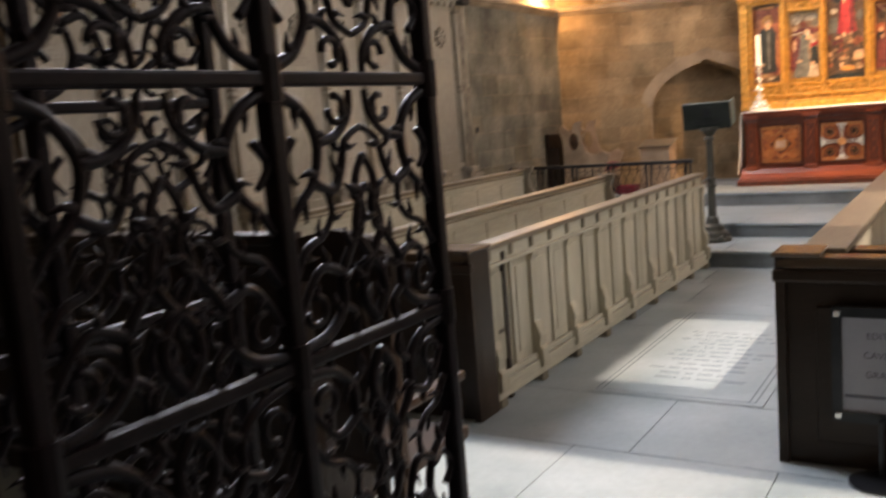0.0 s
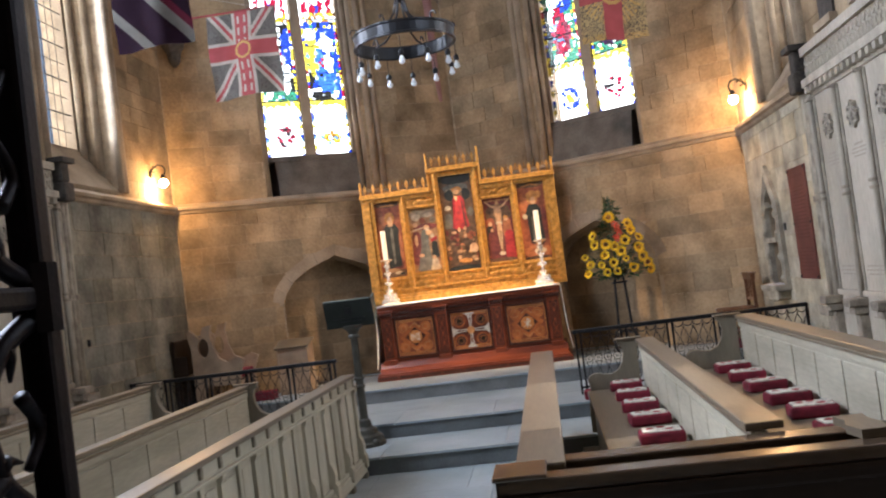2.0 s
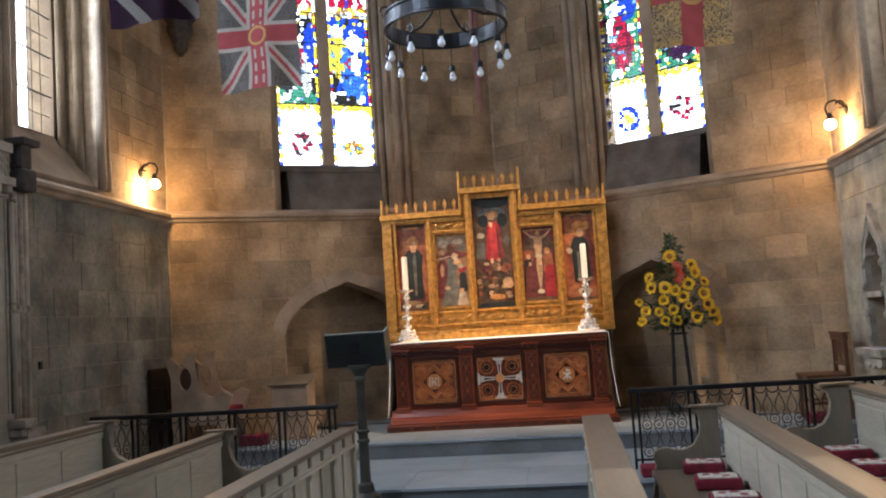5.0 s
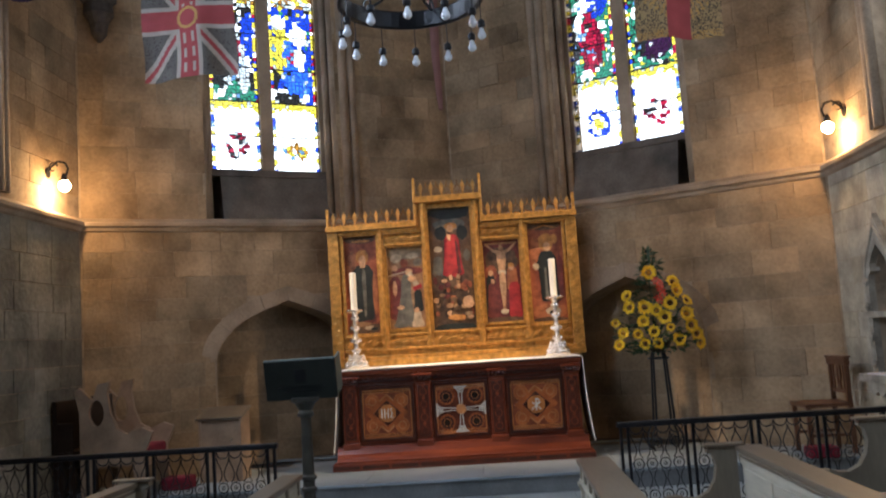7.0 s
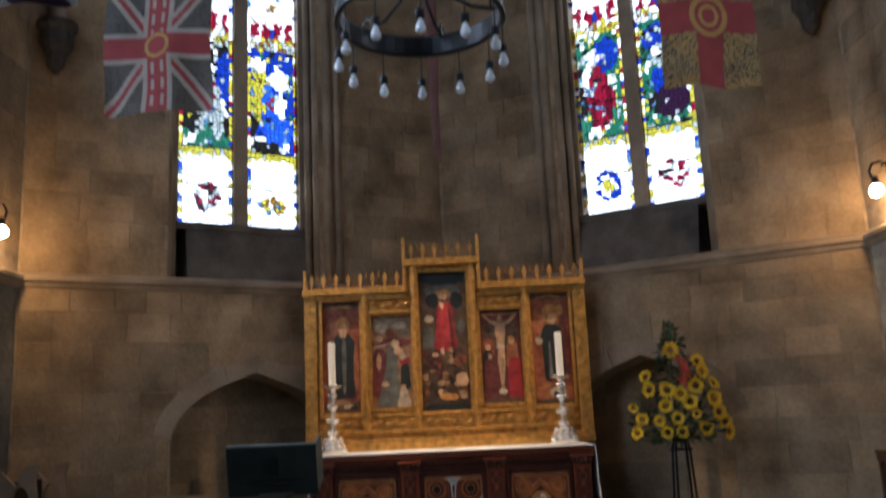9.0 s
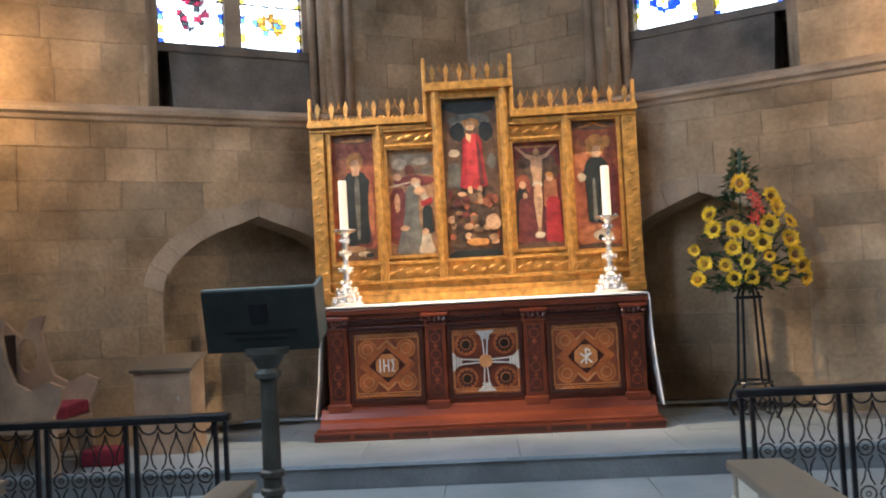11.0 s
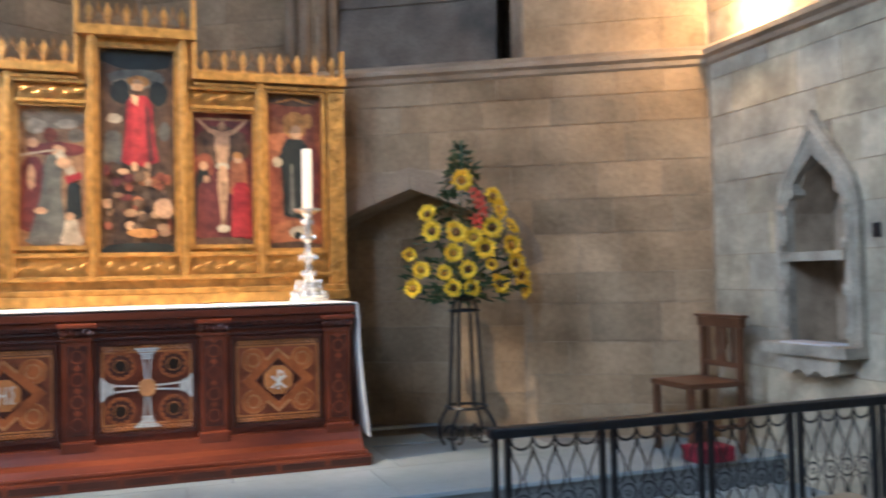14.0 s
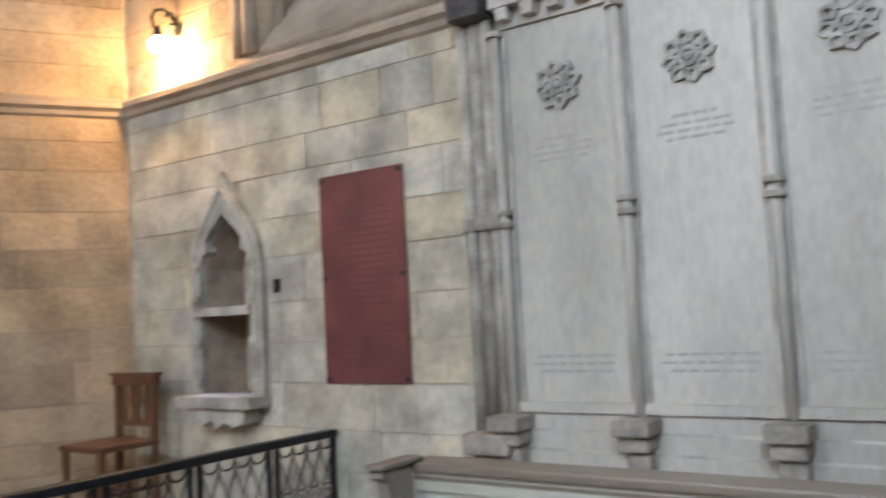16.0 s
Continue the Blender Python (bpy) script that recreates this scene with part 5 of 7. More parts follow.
def return_stall(s):
    """The dark stall across the near end: two long beams with a well between, and an arm rest."""
    th = thing("return_stall", (s * 2.4, 4.7, 0), "dark oak return stall closing the near end of the pews", "stall", "return stalls")
    x0, x1 = 0.81, 3.80
    lo, hi = sorted((s * x0, s * x1))
    part("front", boxed(lo, hi, 4.50, 4.54, 0.0, 0.93), DARK_OAK, th, "almost black oak front")
    part("front_beam", boxed(lo, hi, 4.47, 4.60, 0.93, 0.985, 0.012), POLISHED, th)
    part("cornice", boxed(*sorted((s * (x0 - 0.012), s * x1)), 4.455, 4.50, 0.87, 0.93, 0.014), DARK_OAK, th)
    part("back_beam", boxed(*sorted((s * (x0 + 0.06), s * x1)), 4.86, 5.0, 0.92, 0.958, 0.01), POLISHED, th, "polished dark beam")
    part("back_panel", boxed(*sorted((s * (x0 + 0.04), s * x1)), 4.93, 4.97, 0.0, 0.92), DARK_OAK, th)
    part("seat", boxed(*sorted((s * (x0 + 0.05), s * x1)), 4.55, 4.93, 0.42, 0.46, 0.006), DARK_OAK, th)
    part("end_cap", boxed(*sorted((s * (x0 - 0.012), s * (x0 + 0.20))), 4.46, 4.72, 0.985, 1.005, 0.008), POLISHED, th)
    part("end_panel", boxed(*sorted((s * x0, s * (x0 + 0.045))), 4.47, 4.70, 0.0, 0.985, 0.004), DARK_OAK, th)
    for u in (1.55, 2.25, 2.95):
        a = s * u
        part("arm_rest", plate([(-0.05, 0), (0.05, 0), (0.07, 0.12), (0.045, 0.2), (0.06, 0.30), (-0.06, 0.30), (-0.045, 0.2), (-0.07, 0.12)], (), 0.035, Matrix.Translation((a, 4.58, 0.985 if u == 2.25 else 0.70))), OAK_TOP, th)
    for k in range(5):
        u = x0 + 0.12 + k * 0.58
        part("panel", boxed(*sorted((s * (u + 0.05), s * (u + 0.5))), 4.488, 4.50, 0.12, 0.76, 0.008), DARK_OAK, th)
    return th


return_stall(1)
return_stall(-1)
cs = thing("clergy_stall", (-2.3, 3.0, 0), "dark oak clergy stall with a tall panelled back", "stall")
part("back", boxed(-3.80, -0.82, 3.02, 3.06, 0.0, 1.27), DARK_OAK, cs, "almost black panelled back")
part("top_rail", boxed(-3.80, -0.80, 2.98, 3.10, 1.27, 1.32, 0.012), DARK_OAK, cs)
part("plinth", boxed(-3.80, -0.80, 2.98, 3.10, 0.0, 0.12, 0.01), DARK_OAK, cs)
for k in range(6):
    part("panel", boxed(-3.74 + 0.49 * k, -3.32 + 0.49 * k, 3.005, 3.02, 0.2, 1.18, 0.008), DARK_OAK, cs)
part("seat", boxed(-3.80, -0.84, 3.06, 3.45, 0.42, 0.46, 0.008), DARK_OAK, cs)
part("end_panel", plate([(0, 0), (0.48, 0), (0.46, 0.62), (0.34, 0.70), (0.10, 0.82), (0.06, 1.30), (0, 1.30)], (), 0.05, Matrix(((0, 0, 1, -0.86), (1, 0, 0, 3.0), (0, 1, 0, 0), (0, 0, 0, 1)))), DARK_OAK, cs)
pc = thing("carved_chair", (-0.42, 3.05, 0), "dark carved oak chair with a rounded top rail", "chair")
for x in (-0.62, -0.22):
    part("rear_leg", boxed(x - 0.025, x + 0.025, 2.83, 2.88, 0, 1.24, 0.006), DARK_OAK, pc)
    part("front_leg", boxed(x - 0.025, x + 0.025, 3.23, 3.28, 0, 0.66, 0.006), DARK_OAK, pc)
    part("arm", boxed(x - 0.03, x + 0.03, 2.85, 3.32, 0.66, 0.70, 0.012), DARK_OAK, pc)
part("seat", boxed(-0.66, -0.18, 2.84, 3.30, 0.42, 0.47, 0.012), DARK_OAK, pc)
part("top_rail", plate([(-0.25, 1.16), (0.25, 1.16), (0.25, 1.26), (0.16, 1.33), (0, 1.36), (-0.16, 1.33), (-0.25, 1.26)], (), 0.05, wall_frame(-0.42, 2.88, 0)), DARK_OAK, pc)
part("splat", plate([(-0.10, 0.47), (0.10, 0.47), (0.07, 0.7), (0.12, 0.9), (0.08, 1.17), (-0.08, 1.17), (-0.12, 0.9), (-0.07, 0.7)], (), 0.02, wall_frame(-0.42, 2.865, 0)), DARK_OAK, pc)
# the card in its frame hangs on the return stall
sign = thing("notice_frame", (1.25, 4.46, 0.55), "black framed white notice on a low stand before the stall", "notice")
part("frame", plate(rect(-0.20, 0.20, -0.265, 0.265), [rect(-0.158, 0.158, -0.218, 0.218)], 0.022, wall_frame(1.25, 4.465, 0) @ Matrix.Translation((0, 0.505, 0))), IRON, sign)
part("card", plate(rect(-0.17, 0.17, -0.23, 0.23), (), 0.008, wall_frame(1.25, 4.465, 0) @ Matrix.Translation((0, 0.505, 0))), CARD, sign, "white printed card")
for k, word in enumerate(("EDITH", "CAVELL", "GRAVE")):
    txt = bpy.data.curves.new("lettering", "FONT")
    txt.body, txt.size, txt.align_x, txt.extrude = word, 0.042, "CENTER", 0.0006
    txt.materials.append(INK)
    ob = new("lettering", txt)
    ob.parent = sign
    ob.matrix_parent_inverse = world_of(sign).inverted()
    ob.matrix_basis = wall_frame(1.25, 4.4562, 0) @ Matrix.Translation((0.0, 0.625 - 0.088 * k, 0))
    tagged(ob, "dark printed capital letters")
part("print_line", plate(rect(-0.15, 0.15, -0.007, 0.007), (), 0.0015, wall_frame(1.25, 4.4571, 0) @ Matrix.Translation((0.0, 0.36, 0))), INK, sign)
part("post", boxed(1.24, 1.26, 4.40, 4.42, 0.012, 0.27, 0.003), IRON, sign)
part("foot_plate", lathe([(0.13, 0.0), (0.13, 0.010), (0.03, 0.016)], (1.25, 4.36, 0.0), 18), IRON, sign)
for dx in (-0.175, 0.175):
    for dz in (-0.235, 0.235):
        part("clip", boxed(1.25 + dx - 0.014, 1.25 + dx + 0.014, 4.432, 4.444, 0.505 + dz - 0.014, 0.505 + dz + 0.014, 0.004), SILVER, sign)

# ---- ledger stone in the aisle ----
LETTERED = material("incised slate", (0.17, 0.20, 0.205), 0.6, vary=0.15, scale=20, fine=120, bump=0)
ledger = thing("ledger_stone", (0.06, 6.3, 0.0), "blue-grey ledger stone with incised border and inscription in the aisle", "grave slab")
part("slab", boxed(-0.45, 0.585, 5.20, 7.40, 0.001, 0.006, 0.002), SLATE, ledger)
for x in (0.535, 0.50, -0.42, -0.385):
    part("border_line", boxed(x - 0.005, x + 0.005, 5.25, 7.35, 0.0055, 0.0070), LETTERED, ledger)
for y in (5.25, 7.35):
    part("border_line", boxed(-0.42, 0.53, y - 0.005, y + 0.005, 0.0055, 0.0070), LETTERED, ledger)
rl = random.Random(77)
for k in range(12):
    y, half = 6.75 - 0.105 * k, rl.uniform(0.16, 0.33)
    x = 0.06 - half
    while x < 0.06 + half:
        w = rl.uniform(0.05, 0.14)
        part("inscription_word", boxed(x, x + w, y - 0.011, y + 0.011, 0.0055, 0.0067), LETTERED, ledger)
        x += w + 0.03

# ---- communion rails ----


def communion_rail(s, x0, x1, n):
    th = thing("communion_rail", (s * (x0 + x1) / 2, 10.88, 0.33), "black iron communion rail with scrollwork and a dark wooden top", "railing", "communion rails")
    part("top_rail", boxed(*sorted((s * (x0 - 0.02), s * x1)), 10.845, 10.915, 1.00, 1.045, 0.012), IRON, th, "dark polished handrail")
    part("bottom_bar", boxed(*sorted((s * x0, s * x1)), 10.87, 10.89, 0.40, 0.418), IRON, th)
    dx = (x1 - x0) / n
    for k in range(n + 1):
        for o in ((0.0, 0.055) if k < n else (-0.02,)):
            a = s * (x0 + k * dx + o + 0.01)
            part("post", boxed(a - 0.011, a + 0.011, 10.868, 10.892, 0.33, 1.0), IRON, th)
    for k in range(n):
        a0, a1 = x0 + k * dx + 0.08, x0 + (k + 1) * dx - 0.01
        m, w = 4, (a1 - a0) / 4
        for j in range(m):
            bm = bmesh.new()
            c = a0 + w * (j + 0.5)
            for sg in (-1, 1):
                # lyre from the top rail down to the upper ring, and a smaller one between the rings
                tube([(s * (c + sg * w * a), 10.88, z) for a, z in ((0.50, 0.955), (0.42, 0.915), (0.20, 0.87), (0.08, 0.825), (0.16, 0.785), (0.36, 0.755))], 0.0048, 5, bm)
                tube([(s * (c + sg * w * a), 10.88, z) for a, z in ((0.36, 0.675), (0.16, 0.645), (0.06, 0.60), (0.16, 0.555), (0.36, 0.52))], 0.0048, 5, bm)
            for z in (0.715, 0.475):
                tube([(s * (c + 0.40 * w * math.cos(q)), 10.88, z + 0.40 * w * math.sin(q)) for q in (2 * math.pi * i / 12 for i in range(12))], 0.005, 5, bm, closed=True)
                tube([(s * (c + 0.13 * w * math.cos(q)), 10.88, z + 0.13 * w * math.sin(q)) for q in (2 * math.pi * i / 6 for i in range(6))], 0.004, 4, bm, closed=True)
            tube([(s * (c + w * 0.5 * math.cos(q)), 10.88, 0.995 - w * 0.5 * math.sin(q)) for q in (math.pi * i / 8 for i in range(9))], 0.006, 5, bm)
            part("scroll", bm, IRON, th, "wrought iron scroll")
    return th


communion_rail(1, 1.34, 3.84, 5)
communion_rail(-1, 1.38, 3.84, 5)

# ---- lectern ----
LX, LY = -0.95, 10.12
FLAP = material("pale green leather", (0.10, 0.125, 0.105), 0.5, vary=0.2, scale=8, fine=90, bump=0.1, depth=0.002)
lec = thing("lectern", (LX, LY, 0.17), "bronze pillar lectern with a broad dark green bookrest", "lectern")
part("base", lathe([(0.20, 0.0), (0.20, 0.035), (0.17, 0.05), (0.165, 0.10), (0.13, 0.125), (0.12, 0.17), (0.075, 0.20), (0.065, 0.26), (0.05, 0.28)], (LX, LY, 0.17), 24), BRONZE, lec, "stepped round base")
for k in range(4):
    q = radians(45 + 90 * k)
    bm = bmesh.new()
    bmesh.ops.create_icosphere(bm, subdivisions=2, radius=0.04, matrix=Matrix.Translation((LX + 0.18 * math.cos(q), LY + 0.18 * math.sin(q), 0.21)))
    part("lion_foot", bm, BRONZE, lec)
part("stem", lathe([(0.045, 0.28), (0.042, 0.60), (0.055, 0.61), (0.055, 0.63), (0.042, 0.64), (0.042, 0.68), (0.056, 0.69), (0.056, 0.71), (0.042, 0.72), (0.038, 1.12), (0.06, 1.13), (0.06, 1.15), (0.045, 1.17), (0.075, 1.22), (0.10, 1.235), (0.10, 1.26)], (LX, LY, 0.17), 16), BRONZE, lec, "slender ringed column")
bm = boxed(-0.287, 0.230, -0.012, 0.012, -0.145, 0.145, 0.006)
bm.transform(Matrix.Translation((LX, LY + 0.02, 1.555)) @ Matrix.Rotation(radians(14), 4, "X"))
part("bookrest", bm, GREEN_CLOTH, lec, "dark green leather bookrest")
bm = boxed(-0.287, 0.230, 0.0, 0.03, 0.138, 0.150, 0.003)
bm.transform(Matrix.Translation((LX, LY + 0.02, 1.555)) @ Matrix.Rotation(radians(14), 4, "X"))
part("ledge", bm, FLAP, lec, "thin pale green edge")
for zz, w0, w1 in ((-0.055, -0.20, 0.14), (-0.085, -0.15, 0.10)):
    bm = boxed(w0, w1, -0.0145, -0.011, zz, zz + 0.010)
    bm.transform(Matrix.Translation((LX, LY + 0.02, 1.555)) @ Matrix.Rotation(radians(14), 4, "X"))
    part("inscription_line", bm, IRON, lec, "faint dark stamped line")
bm = boxed(-0.07, 0.01, -0.0145, -0.011, -0.01, 0.08)
bm.transform(Matrix.Translation((LX, LY + 0.02, 1.555)) @ Matrix.Rotation(radians(14), 4, "X"))
part("stamped_badge", bm, IRON, lec, "faint dark stamped badge")
bm = boxed(0.212, 0.230, 0.0, 0.22, -0.13, 0.14, 0.004)
bm.transform(Matrix.Translation((LX, LY + 0.02, 1.555)) @ Matrix.Rotation(radians(14), 4, "X"))
part("side_flap", bm, FLAP, lec, "pale green side board")

# ---- flower stand ----
FX, FY = 2.10, 13.18
st = thing("flower_stand", (FX, FY, 0.5), "tall black wrought iron flower stand with scrolled feet", "plant stand")
for k in range(4):
    q = radians(45 + 90 * k)
    c, s_ = math.cos(q), math.sin(q)
    part("leg", tube([(FX + 0.13 * c, FY + 0.13 * s_, 0.78), (FX + 0.09 * c, FY + 0.09 * s_, 1.45), (FX + 0.05 * c, FY + 0.05 * s_, 1.56)], 0.011, 6), IRON, st)
    pts = [(FX + (0.13 + 0.06 * math.sin(t * 1.0) + (0.05 if t > 2 else 0.02 * t)) * c, FY + (0.13 + 0.06 * math.sin(t)) * s_, 0.78 - 0.09 * t) for t in (0, 0.6, 1.2, 1.8, 2.4, 3.0)]
    part("scroll_foot", tube(pts, 0.011, 6), IRON, st)
    part("curl", tube([(FX + (0.12 + 0.05 * math.cos(a)) * c, FY + (0.12 + 0.05 * math.cos(a)) * s_, 0.59 + 0.05 * math.sin(a)) for a in (0.5 * i for i in range(12))], 0.008, 5), IRON, st)
for z, r in ((0.78, 0.14), (1.44, 0.10)):
    part("hoop", tube([(FX + r * math.cos(a), FY + r * math.sin(a), z) for a in (2 * math.pi * i / 20 for i in range(20))], 0.011, 6, closed=True), IRON, st)
part("bowl", lathe([(0.03, 1.50), (0.12, 1.54), (0.15, 1.60), (0.14, 1.62), (0.02, 1.62)], (FX, FY, 0), 16), IRON, st)

bouquet = thing("flower_arrangement", (FX, FY, 1.60), "sunflowers and coral gladioli with dark foliage in a tall spray", "flowers")
rf = random.Random(11)


def petal_ring(bm, m, r0, r1, n, lift):
    for k in range(n):
        a = 2 * math.pi * k / n + rf.uniform(-0.1, 0.1)
        rr = r1 * rf.uniform(0.85, 1.1)
        w = r1 * 0.24
        c, s_ = math.cos(a), math.sin(a)
        pts = [(r0 * c, r0 * s_, 0), ((r0 + rr) / 2 * c - w * s_, (r0 + rr) / 2 * s_ + w * c, lift), (rr * c, rr * s_, lift * rf.uniform(0.2, 1.6)), ((r0 + rr) / 2 * c + w * s_, (r0 + rr) / 2 * s_ - w * c, lift)]
        bm.faces.new([bm.verts.new(m @ Vector(p)) for p in pts])


def sunflower(x, z, fwd, r):
    y = FY - fwd
    d = Vector(((x - FX) * 1.1 + rf.uniform(-0.35, 0.35), -0.75, (z - 1.85) * 0.4 + rf.uniform(-0.2, 0.4))).normalized()
    m = Matrix.Translation((x, y, z)) @ d.to_track_quat("Z", "Y").to_matrix().to_4x4()
    bm = bmesh.new()
    petal_ring(bm, m, r * 0.35, r, 15, r * 0.16)
    petal_ring(bm, m, r * 0.35, r * 0.85, 13, r * 0.3)
    f = part("sunflower", bm, PETAL, bouquet, "yellow sunflower head")
    bm = bmesh.new()
    bmesh.ops.create_icosphere(bm, subdivisions=2, radius=1, matrix=m @ Matrix.Diagonal((r * 0.31, r * 0.31, r * 0.2, 1)))
    part("seed_disc", bm, SEED if rf.random() < 0.55 else PETAL_DARK, f)
    part("stalk", tube([Vector((x, y, z)) - d * 0.01, Vector((x * 0.6 + FX * 0.4, FY - fwd * 0.3, z * 0.55 + 1.62 * 0.45)), (FX, FY, 1.60)], 0.006, 5), LEAF, f)


PETAL_DARK = material("amber floret", (0.42, 0.20, 0.01), 0.8, vary=0.3, scale=60, fine=200, bump=0.4)
for dx, z, fwd in ((-0.40, 1.60, .10), (-0.42, 1.83, .10), (-0.36, 1.72, .16), (-0.27, 1.98, .14), (-0.28, 2.10, .08), (-0.16, 1.83, .24), (-0.13, 1.97, .22), (-0.02, 1.93, .26), (0.06, 1.86, .26), (-0.06, 1.72, .24), (0.13, 2.0, .22), (0.11, 1.75, .24),
                  (0.22, 2.13, .12), (0.20, 2.22, .08), (-0.04, 2.33, .1), (0.30, 1.88, .14), (0.34, 1.76, .12), (0.32, 2.02, .1), (0.40, 1.67, .08), (0.43, 1.58, .06), (-0.15, 1.60, .2), (-0.02, 1.60, .2), (0.20, 1.62, .16), (-0.22, 1.70, .22)):
    sunflower(FX + dx, z, fwd, rf.uniform(0.050, 0.088))
for k in range(7):
    bm = bmesh.new()
    m = Matrix.Translation((FX + 0.02 + rf.uniform(-0.05, 0.05), FY - 0.2, 2.02 + 0.035 * k)) @ Euler((radians(70), 0, rf.uniform(-0.4, 0.4))).to_matrix().to_4x4()
    petal_ring(bm, m, 0.008, 0.05, 6, 0.025)
    part("gladiolus", bm, RED_PETAL, bouquet, "coral red gladiolus bloom")
lv = bmesh.new()
for k in range(430):
    z = 1.50 + 1.06 * rf.random() ** 1.4
    half = 0.43 * min(1.0, (2.60 - z) / 0.95) ** 1.15 * min(1.0, 0.6 + (z - 1.50) / 0.3)
    a = rf.uniform(0, 2 * math.pi)
    q = half * math.sqrt(rf.random())
    p = Vector((FX + q * math.cos(a), FY + 0.6 * q * math.sin(a), z))
    d = Vector((math.cos(a) + rf.uniform(-.4, .4), math.sin(a) + rf.uniform(-.4, .4), rf.uniform(-0.5, 0.7))).normalized()
    side = d.cross(Vector((rf.uniform(-.5, .5), rf.uniform(-.5, .5), 1))).normalized()
    ln, w = rf.uniform(0.06, 0.12), rf.uniform(0.015, 0.034)
    up = side.cross(d) * 0.012
    lv.faces.new([lv.verts.new(v) for v in (p, p + d * ln * 0.45 + side * w + up, p + d * ln, p + d * ln * 0.45 - side * w + up)])
for k in range(9):
    z = 2.42 + 0.02 * k
    for sgn in (-1, 1):
        p = Vector((FX - 0.04 + 0.01 * sgn, FY - 0.05, z))
        lv.faces.new([lv.verts.new(v) for v in (p, p + Vector((0.02 * sgn, -0.01, 0.012)), p + Vector((0.035 * sgn, -0.01, 0.035)), p + Vector((0.006 * sgn, 0, 0.03)))])
tagged(part("foliage", lv, LEAF, bouquet, "dark green leaves"), kind="stuff")

# ---- chairs and small furniture in the sanctuary ----


def side_chair(x, y, z, turn):
    m = Matrix.Translation((x, y, z)) @ Matrix.Rotation(radians(turn), 4, "Z")
    th = thing("side_chair", (x, y, z), "brown wooden chair with a splat back beside the wall", "chair")

    def p(name, *a, mat=CHAIR_WOOD, label=""):
        bm = boxed(*a, 0.006)
        bm.transform(m)
        part(name, bm, mat, th, label)
    p("seat", -0.22, 0.22, -0.22, 0.21, 0.43, 0.465)
    for sx in (-0.19, 0.19):
        p("leg", sx - 0.02, sx + 0.02, 0.16, 0.20, 0, 0.43)
        p("leg", sx - 0.02, sx + 0.02, -0.22, -0.18, 0, 0.86)
        p("stretcher", sx - 0.012, sx + 0.012, -0.18, 0.16, 0.16, 0.19)
    p("top_rail", -0.225, 0.225, -0.225, -0.175, 0.80, 0.865)
    p("cap", -0.24, 0.24, -0.235, -0.165, 0.865, 0.885)
    p("lower_rail", -0.19, 0.19, -0.21, -0.19, 0.54, 0.575)
    p("stretcher", -0.19, 0.19, -0.012, 0.012, 0.16, 0.19)
    bm = plate([(-0.05, 0.57), (0.05, 0.57), (0.035, 0.64), (0.065, 0.70), (0.05, 0.81), (-0.05, 0.81), (-0.065, 0.70), (-0.035, 0.64)], [[(-0.012, 0.62), (0.012, 0.62), (0.012, 0.77), (-0.012, 0.77)]], 0.014, m @ Matrix(((1, 0, 0, 0), (0, 0, 1, -0.205), (0, 1, 0, 0), (0, 0, 0, 1))))
    part("splat", bm, CHAIR_WOOD, th)
    for sx in (-0.12, 0.12):
        p("spindle", sx - 0.012, sx + 0.012, -0.208, -0.19, 0.57, 0.80)
    return th


side_chair(3.42, 12.40, 0.50, 90)
hs = thing("hassock", (3.30, 12.2, 0.50), "red hassock on the floor under the chair", "hassock")
part("cushion", boxed(3.16, 3.42, 12.02, 12.22, 0.50, 0.60, 0.02), CRIMSON, hs)

bc = thing("carved_armchair", (-3.15, 12.35, 0.5), "pale carved wooden armchair with curved arms and red seat", "chair")
mx = Matrix(((1, 0, 0, 0), (0, 0, -1, 0), (0, 1, 0, 0), (0, 0, 0, 1)))
arm = [(-0.40, 0.0), (-0.30, 0.0), (-0.27, 0.28), (0.10, 0.28), (0.15, 0.0), (0.25, 0.0), (0.22, 0.38), (0.27, 0.48), (0.30, 0.56), (0.20, 0.60), (0.06, 0.55), (-0.04, 0.60), (-0.10, 0.74), (-0.13, 0.92), (-0.10, 1.02), (-0.22, 1.00), (-0.27, 0.86), (-0.40, 0.98), (-0.45, 0.95), (-0.40, 0.75)]
arm = [(x, z * 1.07) for x, z in arm]
hole = [[(-0.235 + 0.075 * math.cos(q), 0.80 + 0.125 * math.sin(q)) for q in (2 * math.pi * k / 14 for k in range(14))]]
for y in (12.08, 12.62):
    part("arm_panel", plate(arm, hole, 0.045, Matrix.Translation((-3.15, y, 0.5)) @ mx), PALE_WOOD, bc, "scrolled pale wooden side")
part("seat_cushion", boxed(-3.38, -2.93, 12.07, 12.60, 0.86, 0.96, 0.03), CRIMSON, bc, "red velvet seat")
part("seat_rail", boxed(-3.40, -2.92, 12.06, 12.60, 0.78, 0.86, 0.01), PALE_WOOD, bc)
part("back", boxed(-3.52, -3.47, 12.06, 12.60, 0.78, 1.46, 0.012), DARK_OAK, bc, "dark upholstered back")

